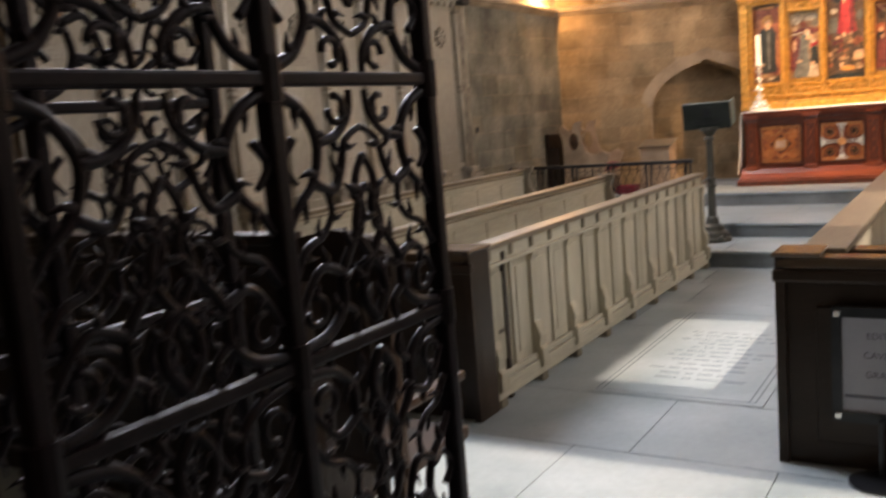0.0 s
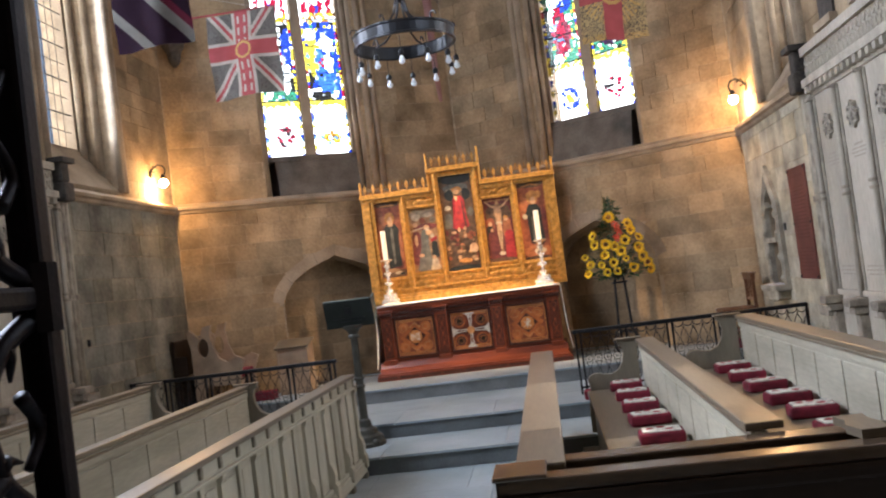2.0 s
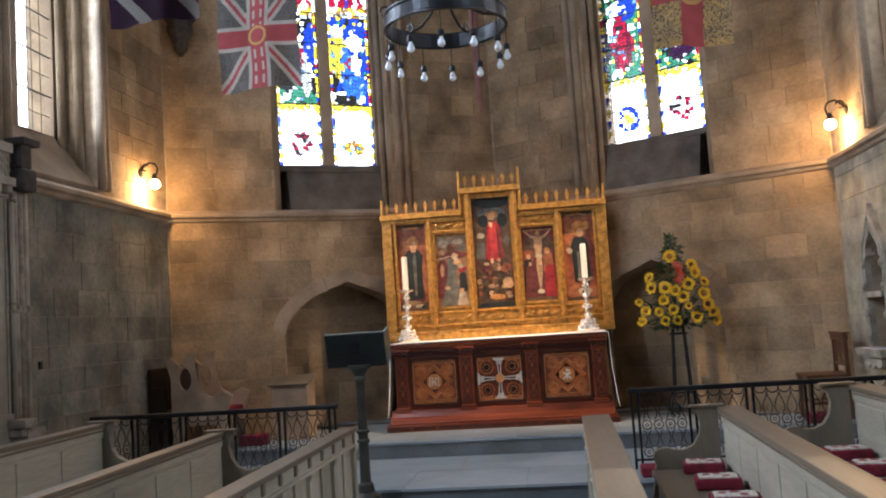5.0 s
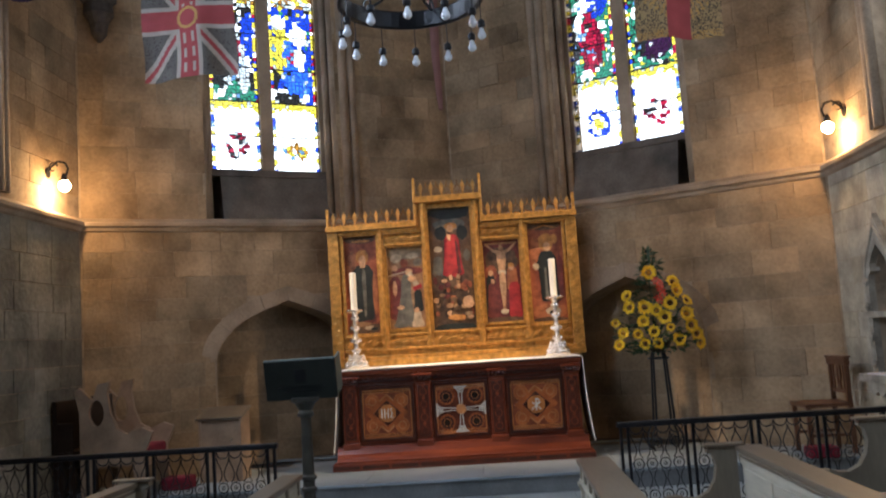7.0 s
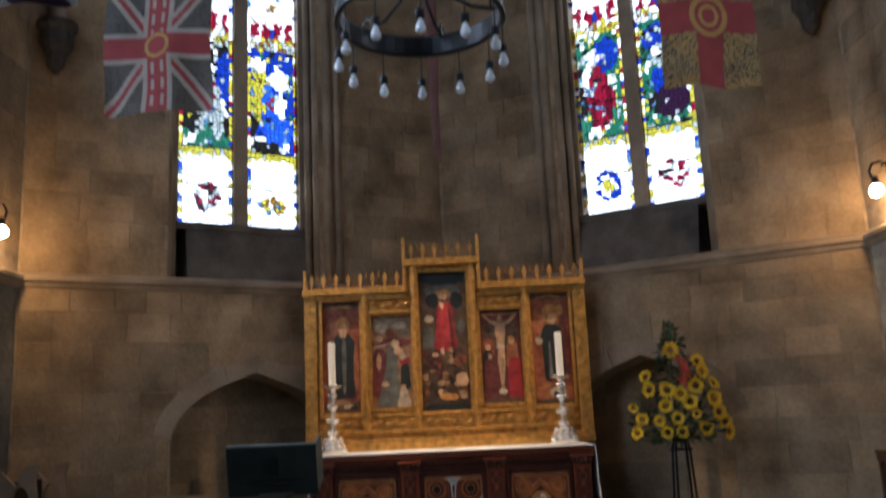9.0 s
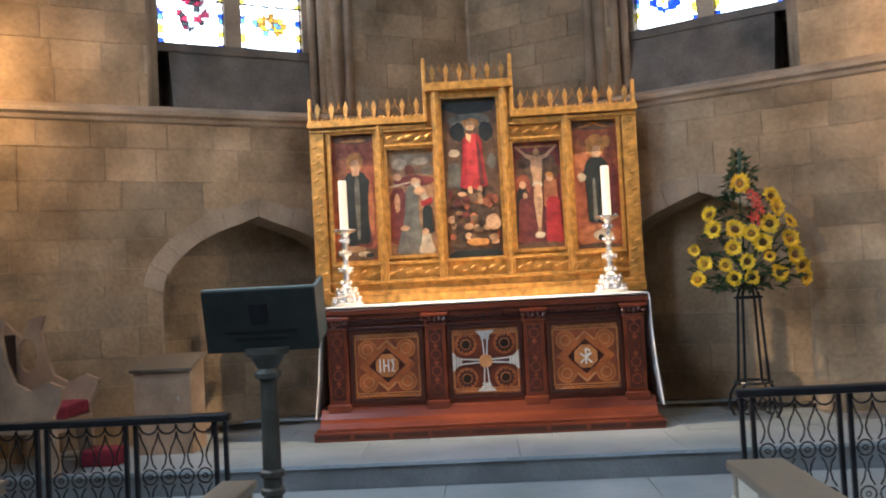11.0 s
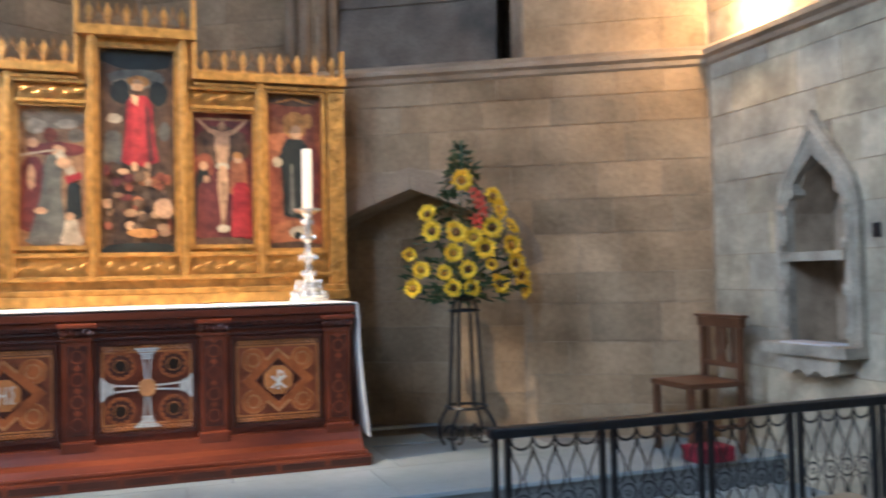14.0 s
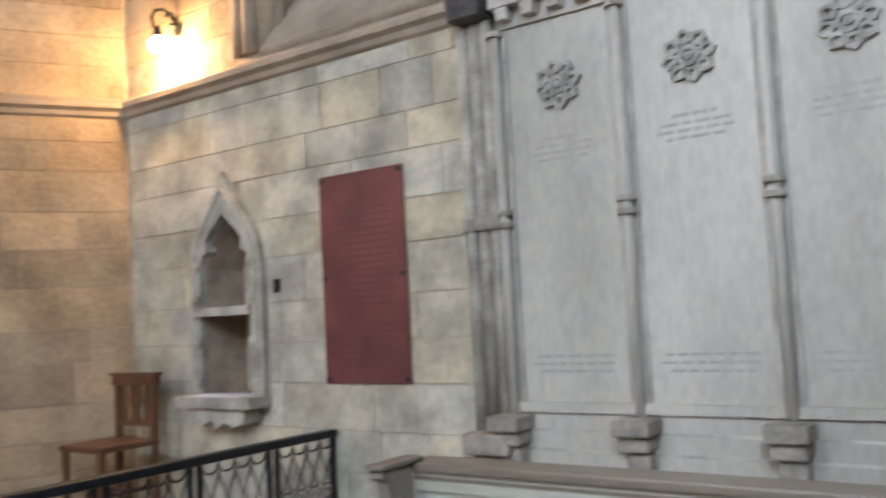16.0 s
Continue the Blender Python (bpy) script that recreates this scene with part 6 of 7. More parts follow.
dk = thing("dark_chair", (-3.72, 12.32, 0.5), "dark high-backed wooden chair against the wall", "chair")
part("back", boxed(-3.83, -3.785, 12.06, 12.60, 0.5, 1.43, 0.01), DARK_OAK, dk)
part("seat", boxed(-3.785, -3.625, 12.06, 12.60, 0.90, 0.95, 0.01), DARK_OAK, dk)
for x in (-3.655, -3.77):
    for y in (12.10, 12.56):
        part("leg", boxed(x - 0.022, x + 0.022, y - 0.022, y + 0.022, 0.5, 0.90), DARK_OAK, dk)
part("side_panel", boxed(-3.785, -3.63, 12.06, 12.085, 0.95, 1.22, 0.006), DARK_OAK, dk)

pd = thing("prayer_desk", (-2.42, 12.85, 0.5), "small pale wooden prayer desk with a sloping top", "prayer desk")
for x in (-2.64, -2.23):
    part("side_panel", plate([(-0.16, 0), (0.16, 0), (0.16, 0.70), (-0.16, 0.62)], (), 0.025, Matrix.Translation((x, 12.86, 0.5)) @ Matrix(((0, 0, 1, 0), (1, 0, 0, 0), (0, 1, 0, 0), (0, 0, 0, 1)))), PALE_WOOD, pd)
part("front_panel", boxed(-2.63, -2.22, 12.71, 12.73, 0.5, 1.12, 0.004), PALE_WOOD, pd, "plain pale front panel")
bm = boxed(-0.24, 0.24, -0.19, 0.19, 0, 0.025, 0.006)
bm.transform(Matrix.Translation((-2.425, 12.86, 1.165)) @ Matrix.Rotation(radians(14), 4, "X"))
part("sloping_top", bm, OAK_TOP, pd)
part("kneeling_shelf", boxed(-2.62, -2.23, 12.95, 13.25, 0.62, 0.66, 0.006), PALE_WOOD, pd)
part("knob", boxed(-2.31, -2.295, 12.695, 12.71, 0.90, 0.93, 0.004), SILVER, pd)
hs3 = thing("hassock", (1.46, 10.55, 0.33), "small crimson hassock on the step beside the rail", "hassock")
part("cushion", boxed(1.36, 1.60, 10.44, 10.64, 0.33, 0.42, 0.02), CRIMSON, hs3)
hs2 = thing("hassock", (-2.75, 12.45, 0.50), "red hassock standing on the altar step", "hassock")
part("cushion", boxed(-2.90, -2.62, 12.33, 12.55, 0.50, 0.62, 0.02), CRIMSON, hs2)

# ---- side wall: plaque, niche, memorial panels ----
pq = thing("memorial_plaque", (XR, 10.59, 1.3), "reddish copper memorial plaque with engraved lines on the wall", "plaque")
u0, u1 = YC - 10.90, YC - 10.29
part("plate", plate(rect(u0, u1, 1.30, 2.48), (), 0.022, MWR @ Matrix.Translation((0, 0, 0.006))), COPPER, pq)
for k in range(27):
    if k in (1, 2, 18, 19):
        continue
    w = 0.20 if k in (0, 3) else 0.25 - 0.03 * ((k * 7) % 3)
    part("engraved_line", plate(rect((u0 + u1) / 2 - w, (u0 + u1) / 2 + w, 2.38 - 0.038 * k, 2.388 - 0.038 * k), (), 0.001, MWR @ Matrix.Translation((0, 0, 0.0285))), COPPER_INK, pq)
for u, v in ((u0 + 0.02, 2.455), (u1 - 0.02, 2.455), (u0 + 0.02, 1.89), (u1 - 0.02, 1.89), (u0 + 0.02, 1.325), (u1 - 0.02, 1.325)):
    part("bolt", plate(arc(u, v, 0.014, 0, 315, 7), (), 0.016, MWR @ Matrix.Translation((0, 0, 0.02))), LEAD, pq)

niche = thing("canopied_niche", (XR, 11.72, 1.03), "carved stone niche with ogee canopy, shelf and bracket sill", "niche", kind="structure")
NC = YC - 11.72
outer = [(NC - 0.29, 1.22), (NC - 0.17, 1.22), (NC - 0.17, 2.02), (NC - 0.155, 2.10), (NC - 0.12, 2.13), (NC - 0.125, 2.20), (NC - 0.07, 2.28), (NC, 2.36), (NC + 0.07, 2.28), (NC + 0.125, 2.20), (NC + 0.12, 2.13), (NC + 0.155, 2.10), (NC + 0.17, 2.02), (NC + 0.17, 1.22), (NC + 0.29, 1.22), (NC + 0.29, 2.04), (NC + 0.25, 2.22), (NC + 0.15, 2.38), (NC + 0.06, 2.50), (NC, 2.63), (NC - 0.06, 2.50), (NC - 0.15, 2.38), (NC - 0.25, 2.22), (NC - 0.29, 2.04)]
outer = [(NC + (u - NC) * (1.36 if abs(u - NC) < 0.18 and v < 2.37 else 1.16), v) for u, v in outer]
part("canopy", plate(outer, (), 0.09, MWR @ Matrix.Translation((0, 0, -0.03))), WEATHERED, niche, "pale moulded ogee arch")
hood = [(NC - 0.25, 1.24), (NC - 0.25, 2.05), (NC - 0.21, 2.20), (NC - 0.12, 2.35), (NC, 2.52), (NC + 0.12, 2.35), (NC + 0.21, 2.20), (NC + 0.25, 2.05), (NC + 0.25, 1.24)]
hood = [(NC + (u - NC) * 1.16, v) for u, v in hood]
part("hood_moulding", tube([MWR @ Vector((u, v, 0.06)) for u, v in hood], 0.018, 6), WEATHERED, niche)
part("shelf", plate(rect(NC - 0.26, NC + 0.26, 1.72, 1.775), (), 0.30, MWR @ Matrix.Translation((0, 0, -0.20))), WEATHERED, niche)
for s in (-1, 1):
    for v in (1.30, 1.55, 1.82, 2.04):
        bm = bmesh.new()
        bmesh.ops.create_icosphere(bm, subdivisions=1, radius=1, matrix=MWR @ Matrix.Translation((NC + s * 0.262, v, 0.07)) @ Matrix.Diagonal((0.04, 0.05, 0.03, 1)))
        part("carved_boss", bm, WEATHERED, niche)
    part("shaft", tube([MWR @ Vector((NC + s * 0.262, 1.24, 0.05)), MWR @ Vector((NC + s * 0.262, 2.06, 0.05))], 0.02, 8), WEATHERED, niche)
part("sill", plate(rect(NC - 0.345, NC + 0.345, 1.16, 1.225), (), 0.24, MWR @ Matrix.Translation((0, 0, -0.05))), WEATHERED, niche)
part("bracket", plate([(NC - 0.26, 1.16), (NC - 0.24, 1.07), (NC - 0.14, 1.04), (NC - 0.07, 1.075), (NC, 1.03), (NC + 0.07, 1.075), (NC + 0.14, 1.04), (NC + 0.24, 1.07), (NC + 0.26, 1.16)], (), 0.17, MWR @ Matrix.Translation((0, 0, -0.02))), WEATHERED, niche, "carved leaf bracket")
paper = part("service_paper", plate(rect(NC - 0.20, NC + 0.22, 1.226, 1.234), (), 0.17, MWR @ Matrix.Translation((0, 0, 0.005))), PAPER)
tagged(paper, "white folded paper lying on the niche sill", "paper")
swt = part("wall_switch", plate(rect(YC - 11.31, YC - 11.27, 1.84, 1.92), (), 0.03, MWR), IRON)
tagged(swt, "small dark switch box fixed on the wall", "switch")
swt2 = part("wall_switch", plate(rect(10.05 + 1.6, 10.09 + 1.6, 1.56, 1.63), (), 0.03, MWL), IRON)
tagged(swt2, "small dark switch box fixed on the wall", "switch")


def memorial_wall(m, u_start, sgn, name, n, edge_u):
    """Pale stone memorial panels between slim shafts, with a carved cornice; sgn is the way they run along the wall."""
    wallp = thing(name, m @ Vector((u_start, 0.9, 0)), "pale limestone memorial panelling with slim shafts and carved cornice", "memorial panelling", "memorial panelling on the side walls")
    pitch, total = 0.635, 0.635 * n
    a, b = sorted((u_start, u_start + sgn * total))
    part("backing", plate(rect(a, b, 0.10, 3.06), (), 0.05, m), PALE, wallp)
    part("dado", plate(rect(a, b, 0.10, 1.18), (), 0.07, m), PALE, wallp)
    for v in (1.0, 1.09):
        part("dado_line", plate(rect(a, b, v, v + 0.012), (), 0.004, m @ Matrix.Translation((0, 0, 0.069))), PALE_STAIN, wallp)
    part("band", plate(rect(a, b, 1.18, 1.225), (), 0.09, m), PALE, wallp)
    part("frieze", plate(rect(a, b, 3.04, 3.13), (), 0.07, m), PALE, wallp)
    part("cornice", plate(rect(a, b, 3.13, 3.20), (), 0.14, m), PALE_STAIN, wallp)
    part("upper_band", plate(rect(a, b, 3.20, 3.42), (), 0.08, m), PALE_STAIN, wallp)
    part("cap_band", plate(rect(a, b, 3.42, 3.50), (), 0.12, m), PALE, wallp)
    fret = bmesh.new()
    k = 0
    while 0.14 * k < total - 0.05:
        u = u_start + sgn * (0.07 + 0.14 * k)
        bx = boxed(u - 0.035, u + 0.035, 3.065, 3.13, 0.06, 0.135, 0.012)
        bx.transform(m)
        part("corbel_block", bx, PALE_STAIN, wallp)
        k += 1
    k = 0
    while 0.09 * k < total - 0.05:
        u = u_start + sgn * (0.045 + 0.09 * k)
        tube([m @ Vector((u + 0.032 * math.cos(q), 3.27 + 0.05 * math.sin(q), 0.085)) for q in (2 * math.pi * i / 8 for i in range(8))], 0.010, 4, fret, closed=True)
        tube([m @ Vector((u - 0.04, 3.34, 0.085)), m @ Vector((u, 3.40, 0.085)), m @ Vector((u + 0.04, 3.34, 0.085))], 0.010, 4, fret)
        k += 1
    part("carved_fret", fret, PALE, wallp, "carved fretwork band")
    for k in range(n + 1):
        u = u_start + sgn * pitch * k
        part("shaft", tube([m @ Vector((u, 1.10, 0.085)), m @ Vector((u, 3.02, 0.085))], 0.026, 8), PALE, wallp, smooth=True)
        for s in (-1, 1):
            part("shaft_fillet", tube([m @ Vector((u + s * 0.038, 1.22, 0.06)), m @ Vector((u + s * 0.038, 3.02, 0.06))], 0.012, 6), PALE_STAIN, wallp)
        for v in (2.06, 2.12, 3.0):
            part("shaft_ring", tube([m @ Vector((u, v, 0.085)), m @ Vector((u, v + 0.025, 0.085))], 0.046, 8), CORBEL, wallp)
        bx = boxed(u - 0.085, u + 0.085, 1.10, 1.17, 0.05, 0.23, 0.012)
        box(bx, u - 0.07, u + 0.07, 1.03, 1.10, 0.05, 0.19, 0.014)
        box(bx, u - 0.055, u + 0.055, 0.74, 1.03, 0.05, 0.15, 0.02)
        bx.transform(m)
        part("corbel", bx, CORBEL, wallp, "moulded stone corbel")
        if k < n:
            c = u + sgn * pitch / 2
            rose = part("carved_rosette", plate(arc(c, 2.71, 0.048, 0, 330, 11), [arc(c, 2.71, 0.026, 0, 330, 11)], 0.030, m @ Matrix.Translation((0, 0, 0.048))), STAR_STONE, wallp, "eight-petalled carved rosette")
            for j in range(8):
                q = radians(45 * j + 10)
                at = m @ Matrix.Translation((c, 2.71, 0.048)) @ Matrix.Rotation(q, 4, "Z")
                part("petal", plate([(0.050, -0.012), (0.072, -0.036), (0.098, -0.032), (0.122, 0.0), (0.098, 0.032), (0.072, 0.036), (0.050, 0.012)], [[(0.066, -0.010), (0.090, -0.016), (0.103, 0.0), (0.090, 0.016), (0.066, 0.010)]], 0.028, at), STAR_STONE, rose)
            part("rosette_boss", plate(arc(c, 2.71, 0.02, 0, 315, 7), (), 0.034, m @ Matrix.Translation((0, 0, 0.048))), STAR_STONE, rose)
            words = random.Random(17 * k + 3)
            for v, half, tall in ((2.455, 0.10, 0.016), (2.42, 0.15, 0.013), (2.388, 0.17, 0.013), (2.356, 0.13, 0.013), (1.43, 0.20, 0.012), (1.395, 0.22, 0.012), (1.36, 0.18, 0.012)):
                u_ = c - half
                while u_ < c + half - 0.02:
                    w = words.uniform(0.03, 0.085)
                    part("inscription_word", plate(rect(u_, min(u_ + w, c + half), v, v + tall), (), 0.001, m @ Matrix.Translation((0, 0, 0.0505))), INSCRIBED, wallp)
                    u_ += w + 0.014
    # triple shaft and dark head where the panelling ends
    # the middle shaft's darker colour stands for the shade between the outer two
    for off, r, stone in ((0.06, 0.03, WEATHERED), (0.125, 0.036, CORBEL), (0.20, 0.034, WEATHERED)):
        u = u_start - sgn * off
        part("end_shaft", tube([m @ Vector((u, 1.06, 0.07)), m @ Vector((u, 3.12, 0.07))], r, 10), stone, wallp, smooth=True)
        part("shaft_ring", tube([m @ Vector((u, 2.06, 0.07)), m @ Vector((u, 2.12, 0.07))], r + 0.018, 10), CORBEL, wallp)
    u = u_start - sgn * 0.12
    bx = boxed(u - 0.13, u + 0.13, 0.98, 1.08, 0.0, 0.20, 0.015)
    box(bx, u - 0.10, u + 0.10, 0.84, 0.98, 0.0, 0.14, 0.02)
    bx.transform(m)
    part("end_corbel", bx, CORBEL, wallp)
    bx = boxed(u - 0.10, u + 0.10, 3.10, 3.30, 0.0, 0.20, 0.03)
    box(bx, u - 0.08, u + 0.08, 3.30, 3.52, 0.0, 0.17, 0.03)
    box(bx, u - 0.12, u + 0.12, 3.50, 3.56, 0.0, 0.22, 0.01)
    bx.transform(m)
    part("carved_head", bx, IRON_STONE, wallp, "dark carved head stop")
    return wallp


STAR_STONE = material("darkened carving", (0.35, 0.312, 0.25), 0.85, vary=0.3, scale=20, fine=90, bump=0.5)
INSCRIBED = material("worn inscription", (0.35, 0.30, 0.245), 0.85, vary=0.1, scale=40, fine=200, bump=0)
IRON_STONE = material("blackened carved stone", (0.06, 0.05, 0.04), 0.8, vary=0.3, scale=15, fine=60, bump=0.5)
memorial_wall(MWR, YC - 9.62, 1, "memorial_panelling", 9, 0)
memorial_wall(MWL, 9.60 + 1.6, -1, "memorial_panelling", 9, 0)
for m, a, b in ((MWL, 8.80 + 1.6, 9.20 + 1.6), (MWR, YC - 9.22, YC - 8.86), (MWR, YC - 8.35, YC - 7.95), (MWL, 7.8 + 1.6, 8.25 + 1.6)):
    tab = thing("wall_tablet", m @ Vector(((a + b) / 2, 3.55, 0)), "dark slate memorial tablet high on the wall", "plaque", "dark tablets above the panelling")
    part("slab", plate(rect(a, b, 3.62, 4.60), (), 0.03, m), IRON_STONE, tab)
    part("ledge", plate(rect(a - 0.04, b + 0.04, 3.55, 3.62), (), 0.08, m), DRESSED, tab)

# ---- wall lights ----


def sconce(m, u):
    th = thing("wall_light", m @ Vector((u, 3.75, 0)), "black iron bracket wall light with glowing warm bulb", "wall light", "pair of wall lights")
    arm = [(0, 3.66, 0.0), (0, 3.72, 0.05), (0, 3.77, 0.12), (0, 3.75, 0.19), (0, 3.69, 0.22), (0, 3.62, 0.20)]
    part("bracket", tube([m @ Vector((u + a, b, c)) for a, b, c in arm], 0.012, 6), IRON, th)
    part("back_plate", plate(arc(u, 3.66, 0.05, 0, 330, 11), (), 0.02, m), IRON, th)
    part("curl", tube([m @ Vector((u, 3.72 + 0.04 * math.sin(q), 0.07 + 0.04 * math.cos(q))) for q in (0.5 * i for i in range(11))], 0.008, 5), IRON, th)
    bm = bmesh.new()
    p = m @ Vector((u, 3.52, 0.18))
    part("holder", lathe([(0.02, 0.12), (0.035, 0.06), (0.03, 0.05)], p, 10), IRON, th)
    bmesh.ops.create_icosphere(bm, subdivisions=2, radius=0.058, matrix=Matrix.Translation(p))
    part("bulb", bm, WARM_BULB, th, "glowing warm bulb")
    q = lamp("wall_light_lamp", "POINT", Matrix.Translation(m @ Vector((u, 3.45, 0.13))), SCONCE_WATTS, (1.0, 0.58, 0.24))
    q.data.shadow_soft_size = 0.03


sconce(MWL, 12.10 + 1.6)
sconce(MWR, YC - 12.15)

# assumed spotlights, out of view on high wall brackets, turned on the bright altar
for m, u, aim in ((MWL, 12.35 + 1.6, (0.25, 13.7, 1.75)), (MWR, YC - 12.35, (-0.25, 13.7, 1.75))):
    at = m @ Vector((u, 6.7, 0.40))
    th = thing("spotlight", at, "assumed small black spotlight on a wall bracket aimed at the altar", "spotlight", "altar spotlights")
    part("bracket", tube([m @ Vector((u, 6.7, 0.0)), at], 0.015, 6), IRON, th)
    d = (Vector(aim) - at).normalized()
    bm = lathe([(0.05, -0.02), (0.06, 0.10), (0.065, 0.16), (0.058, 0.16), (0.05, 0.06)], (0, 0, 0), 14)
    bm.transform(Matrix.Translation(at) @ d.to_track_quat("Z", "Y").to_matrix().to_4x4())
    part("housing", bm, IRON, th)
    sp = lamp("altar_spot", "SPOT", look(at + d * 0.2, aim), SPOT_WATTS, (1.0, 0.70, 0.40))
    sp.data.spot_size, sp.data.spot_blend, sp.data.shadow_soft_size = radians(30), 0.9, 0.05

# ---- chandelier ----
CX, CY, CZ, CRR = -0.02, 10.12, 4.33, 0.515
ch = thing("chandelier", (CX, CY, CZ), "black iron ring chandelier with twelve unlit hanging bulbs", "chandelier")
part("ring", lathe([(CRR, -0.075), (CRR + 0.024, -0.07), (CRR + 0.024, -0.055), (CRR + 0.01, -0.045), (CRR + 0.01, 0.045), (CRR + 0.024, 0.055), (CRR + 0.024, 0.07), (CRR, 0.075), (CRR - 0.012, 0.06), (CRR - 0.012, -0.06), (CRR, -0.075)], (CX, CY, CZ), 48, capped=False), IRON, ch, "broad iron hoop")
ch_rod = [(CX, CY, CZ + 0.5), (CX, CY, CEIL)]
part("rod", tube(ch_rod, 0.008, 6), IRON, ch)
part("hub", lathe([(0.02, 0.40), (0.05, 0.43), (0.04, 0.47), (0.06, 0.52), (0.05, 0.58), (0.015, 0.62)], (CX, CY, CZ), 12), IRON, ch)
for k in range(6):
    q = radians(60 * k + 15)
    c, s_ = math.cos(q), math.sin(q)
    part("stay", tube([(CX + r * c, CY + r * s_, CZ + z) for r, z in ((0.04, 0.46), (0.07, 0.30), (0.18, 0.14), (0.34, 0.07), (CRR, 0.06))], 0.012, 6), IRON, ch)
    part("scroll", tube([(CX + (0.09 + 0.035 * math.cos(a)) * c, CY + (0.09 + 0.035 * math.cos(a)) * s_, CZ + 0.56 + 0.035 * math.sin(a)) for a in (0.55 * i for i in range(11))], 0.008, 5), IRON, ch)
    part("scroll", tube([(CX + (CRR + 0.0 + 0.045 * math.cos(a)) * c, CY + (CRR + 0.045 * math.cos(a)) * s_, CZ + 0.10 + 0.045 * math.sin(a)) for a in (0.55 * i for i in range(11))], 0.009, 5), IRON, ch)
for k in range(12):
    q = radians(30 * k + 2)
    c, s_ = math.cos(q), math.sin(q)
    x, y = CX + (CRR + 0.0) * c, CY + (CRR + 0.0) * s_
    part("flex", tube([(x, y, CZ - 0.05), (x, y, CZ - 0.25)], 0.004, 5), IRON, ch)
    hld = part("bulb_holder", lathe([(0.012, -0.23), (0.028, -0.245), (0.03, -0.28), (0.018, -0.295)], (x, y, CZ), 10), IRON, ch)
    part("bulb", lathe([(0.014, -0.295), (0.02, -0.315), (0.032, -0.345), (0.030, -0.365), (0.012, -0.38)], (x, y, CZ), 12), BULB, hld, "unlit clear glass bulb", smooth=True)

# ---- flags ----


def flag(name, label, m, w, h, areas, pole, base, seed):
    """A hanging flag: a waved sheet cut into its coloured fields, on a pole; m has u along the pole and v down."""
    th = thing(name, m @ Vector((0, 0, 0)), label, "flag", "old regimental flags")
    rnd = random.Random(seed)
    ph = rnd.uniform(0, 6)

    def bend(u, v):
        return Vector((u + 0.010 * math.sin(7 * v + ph), -v - 0.012 * math.sin(5 * u + ph), (0.03 * math.sin(9 * u + 2.0 * v + ph) + 0.012 * math.sin(17 * u - 3 * v)) * (0.4 + v / h)))
    nu, nv = 90, 104
    names = []
    bm = bmesh.new()
    verts = {}
    for i in range(nu + 1):
        for j in range(nv + 1):
            verts[i, j] = bm.verts.new(m @ bend(w * i / nu, h * j / nv))
    for i in range(nu):
        for j in range(nv):
            mat = areas((i + 0.5) / nu, (j + 0.5) / nv, rnd)
            if mat is None:
                continue
            if mat not in names:
                names.append(mat)
            f = bm.faces.new((verts[i, j], verts[i, j + 1], verts[i + 1, j + 1], verts[i + 1, j]))
            f.material_index = names.index(mat)
    for v in [v for v in bm.verts if not v.link_faces]:
        bm.verts.remove(v)
    part("cloth", bm, names, th, smooth=True)
    part("pole", tube([m @ Vector(p) for p in pole], 0.012, 7), base, th, "slim wooden pole")
    return th


def union(x, y, rnd):
    cx, cy = x - 0.5, y - 0.45
    r = math.hypot(cx * 0.8, cy)
    if r < 0.115:
        return FLAG_RED if r < 0.075 or r > 0.10 else FLAG_GOLD
    if abs(cx) < 0.105:
        return FLAG_WHITE if (abs(abs(cx) - 0.05) < 0.016 and int(y * 22) % 3) else FLAG_RED
    if abs(cy) < 0.085:
        return FLAG_RED
    if abs(cx) < 0.15 or abs(cy) < 0.125:
        return FLAG_WHITE
    d = abs(abs(cx) * 1.05 - abs(cy) * 0.95)
    if d < 0.028:
        return FLAG_RED
    if d < 0.085:
        return FLAG_WHITE
    return FLAG_BLUE if rnd.random() > 0.12 else FLAG_GREY


def cross_flag(x, y, rnd):
    cx, cy = x - 0.5, y - 0.45
    r = math.hypot(cx * 0.85, cy)
    if r < 0.17:
        return FLAG_RED if r < 0.06 or 0.09 < r < 0.125 else FLAG_GOLD
    if abs(cx) < 0.14 or abs(cy) < 0.13:
        return FLAG_RED
    if 0.17 < r < 0.40 and int(12 * math.atan2(cy, cx)) % 2:
        return FLAG_GOLD if rnd.random() > 0.25 else FLAG_BLUE
    if y > 0.93 and rnd.random() > 0.6:
        return FLAG_GOLD
    return FLAG_BUFF if rnd.random() > 0.3 else FLAG_GREY


def dark_flag(x, y, rnd):
    d = x - y * 0.9
    if 0.05 < d < 0.22 or -0.55 < d < -0.40:
        return FLAG_GREY
    if 0.22 < d < 0.34:
        return FLAG_MAROON
    return FLAG_DARK


def hang(x, y, z, turn):
    a = radians(turn)
    m = Matrix.Identity(4)
    for i in range(3):
        m[i][0], m[i][1], m[i][2], m[i][3] = (math.cos(a), math.sin(a), 0)[i], (0, 0, 1)[i], (math.sin(a), -math.cos(a), 0)[i], (x, y, z)[i]
    return m


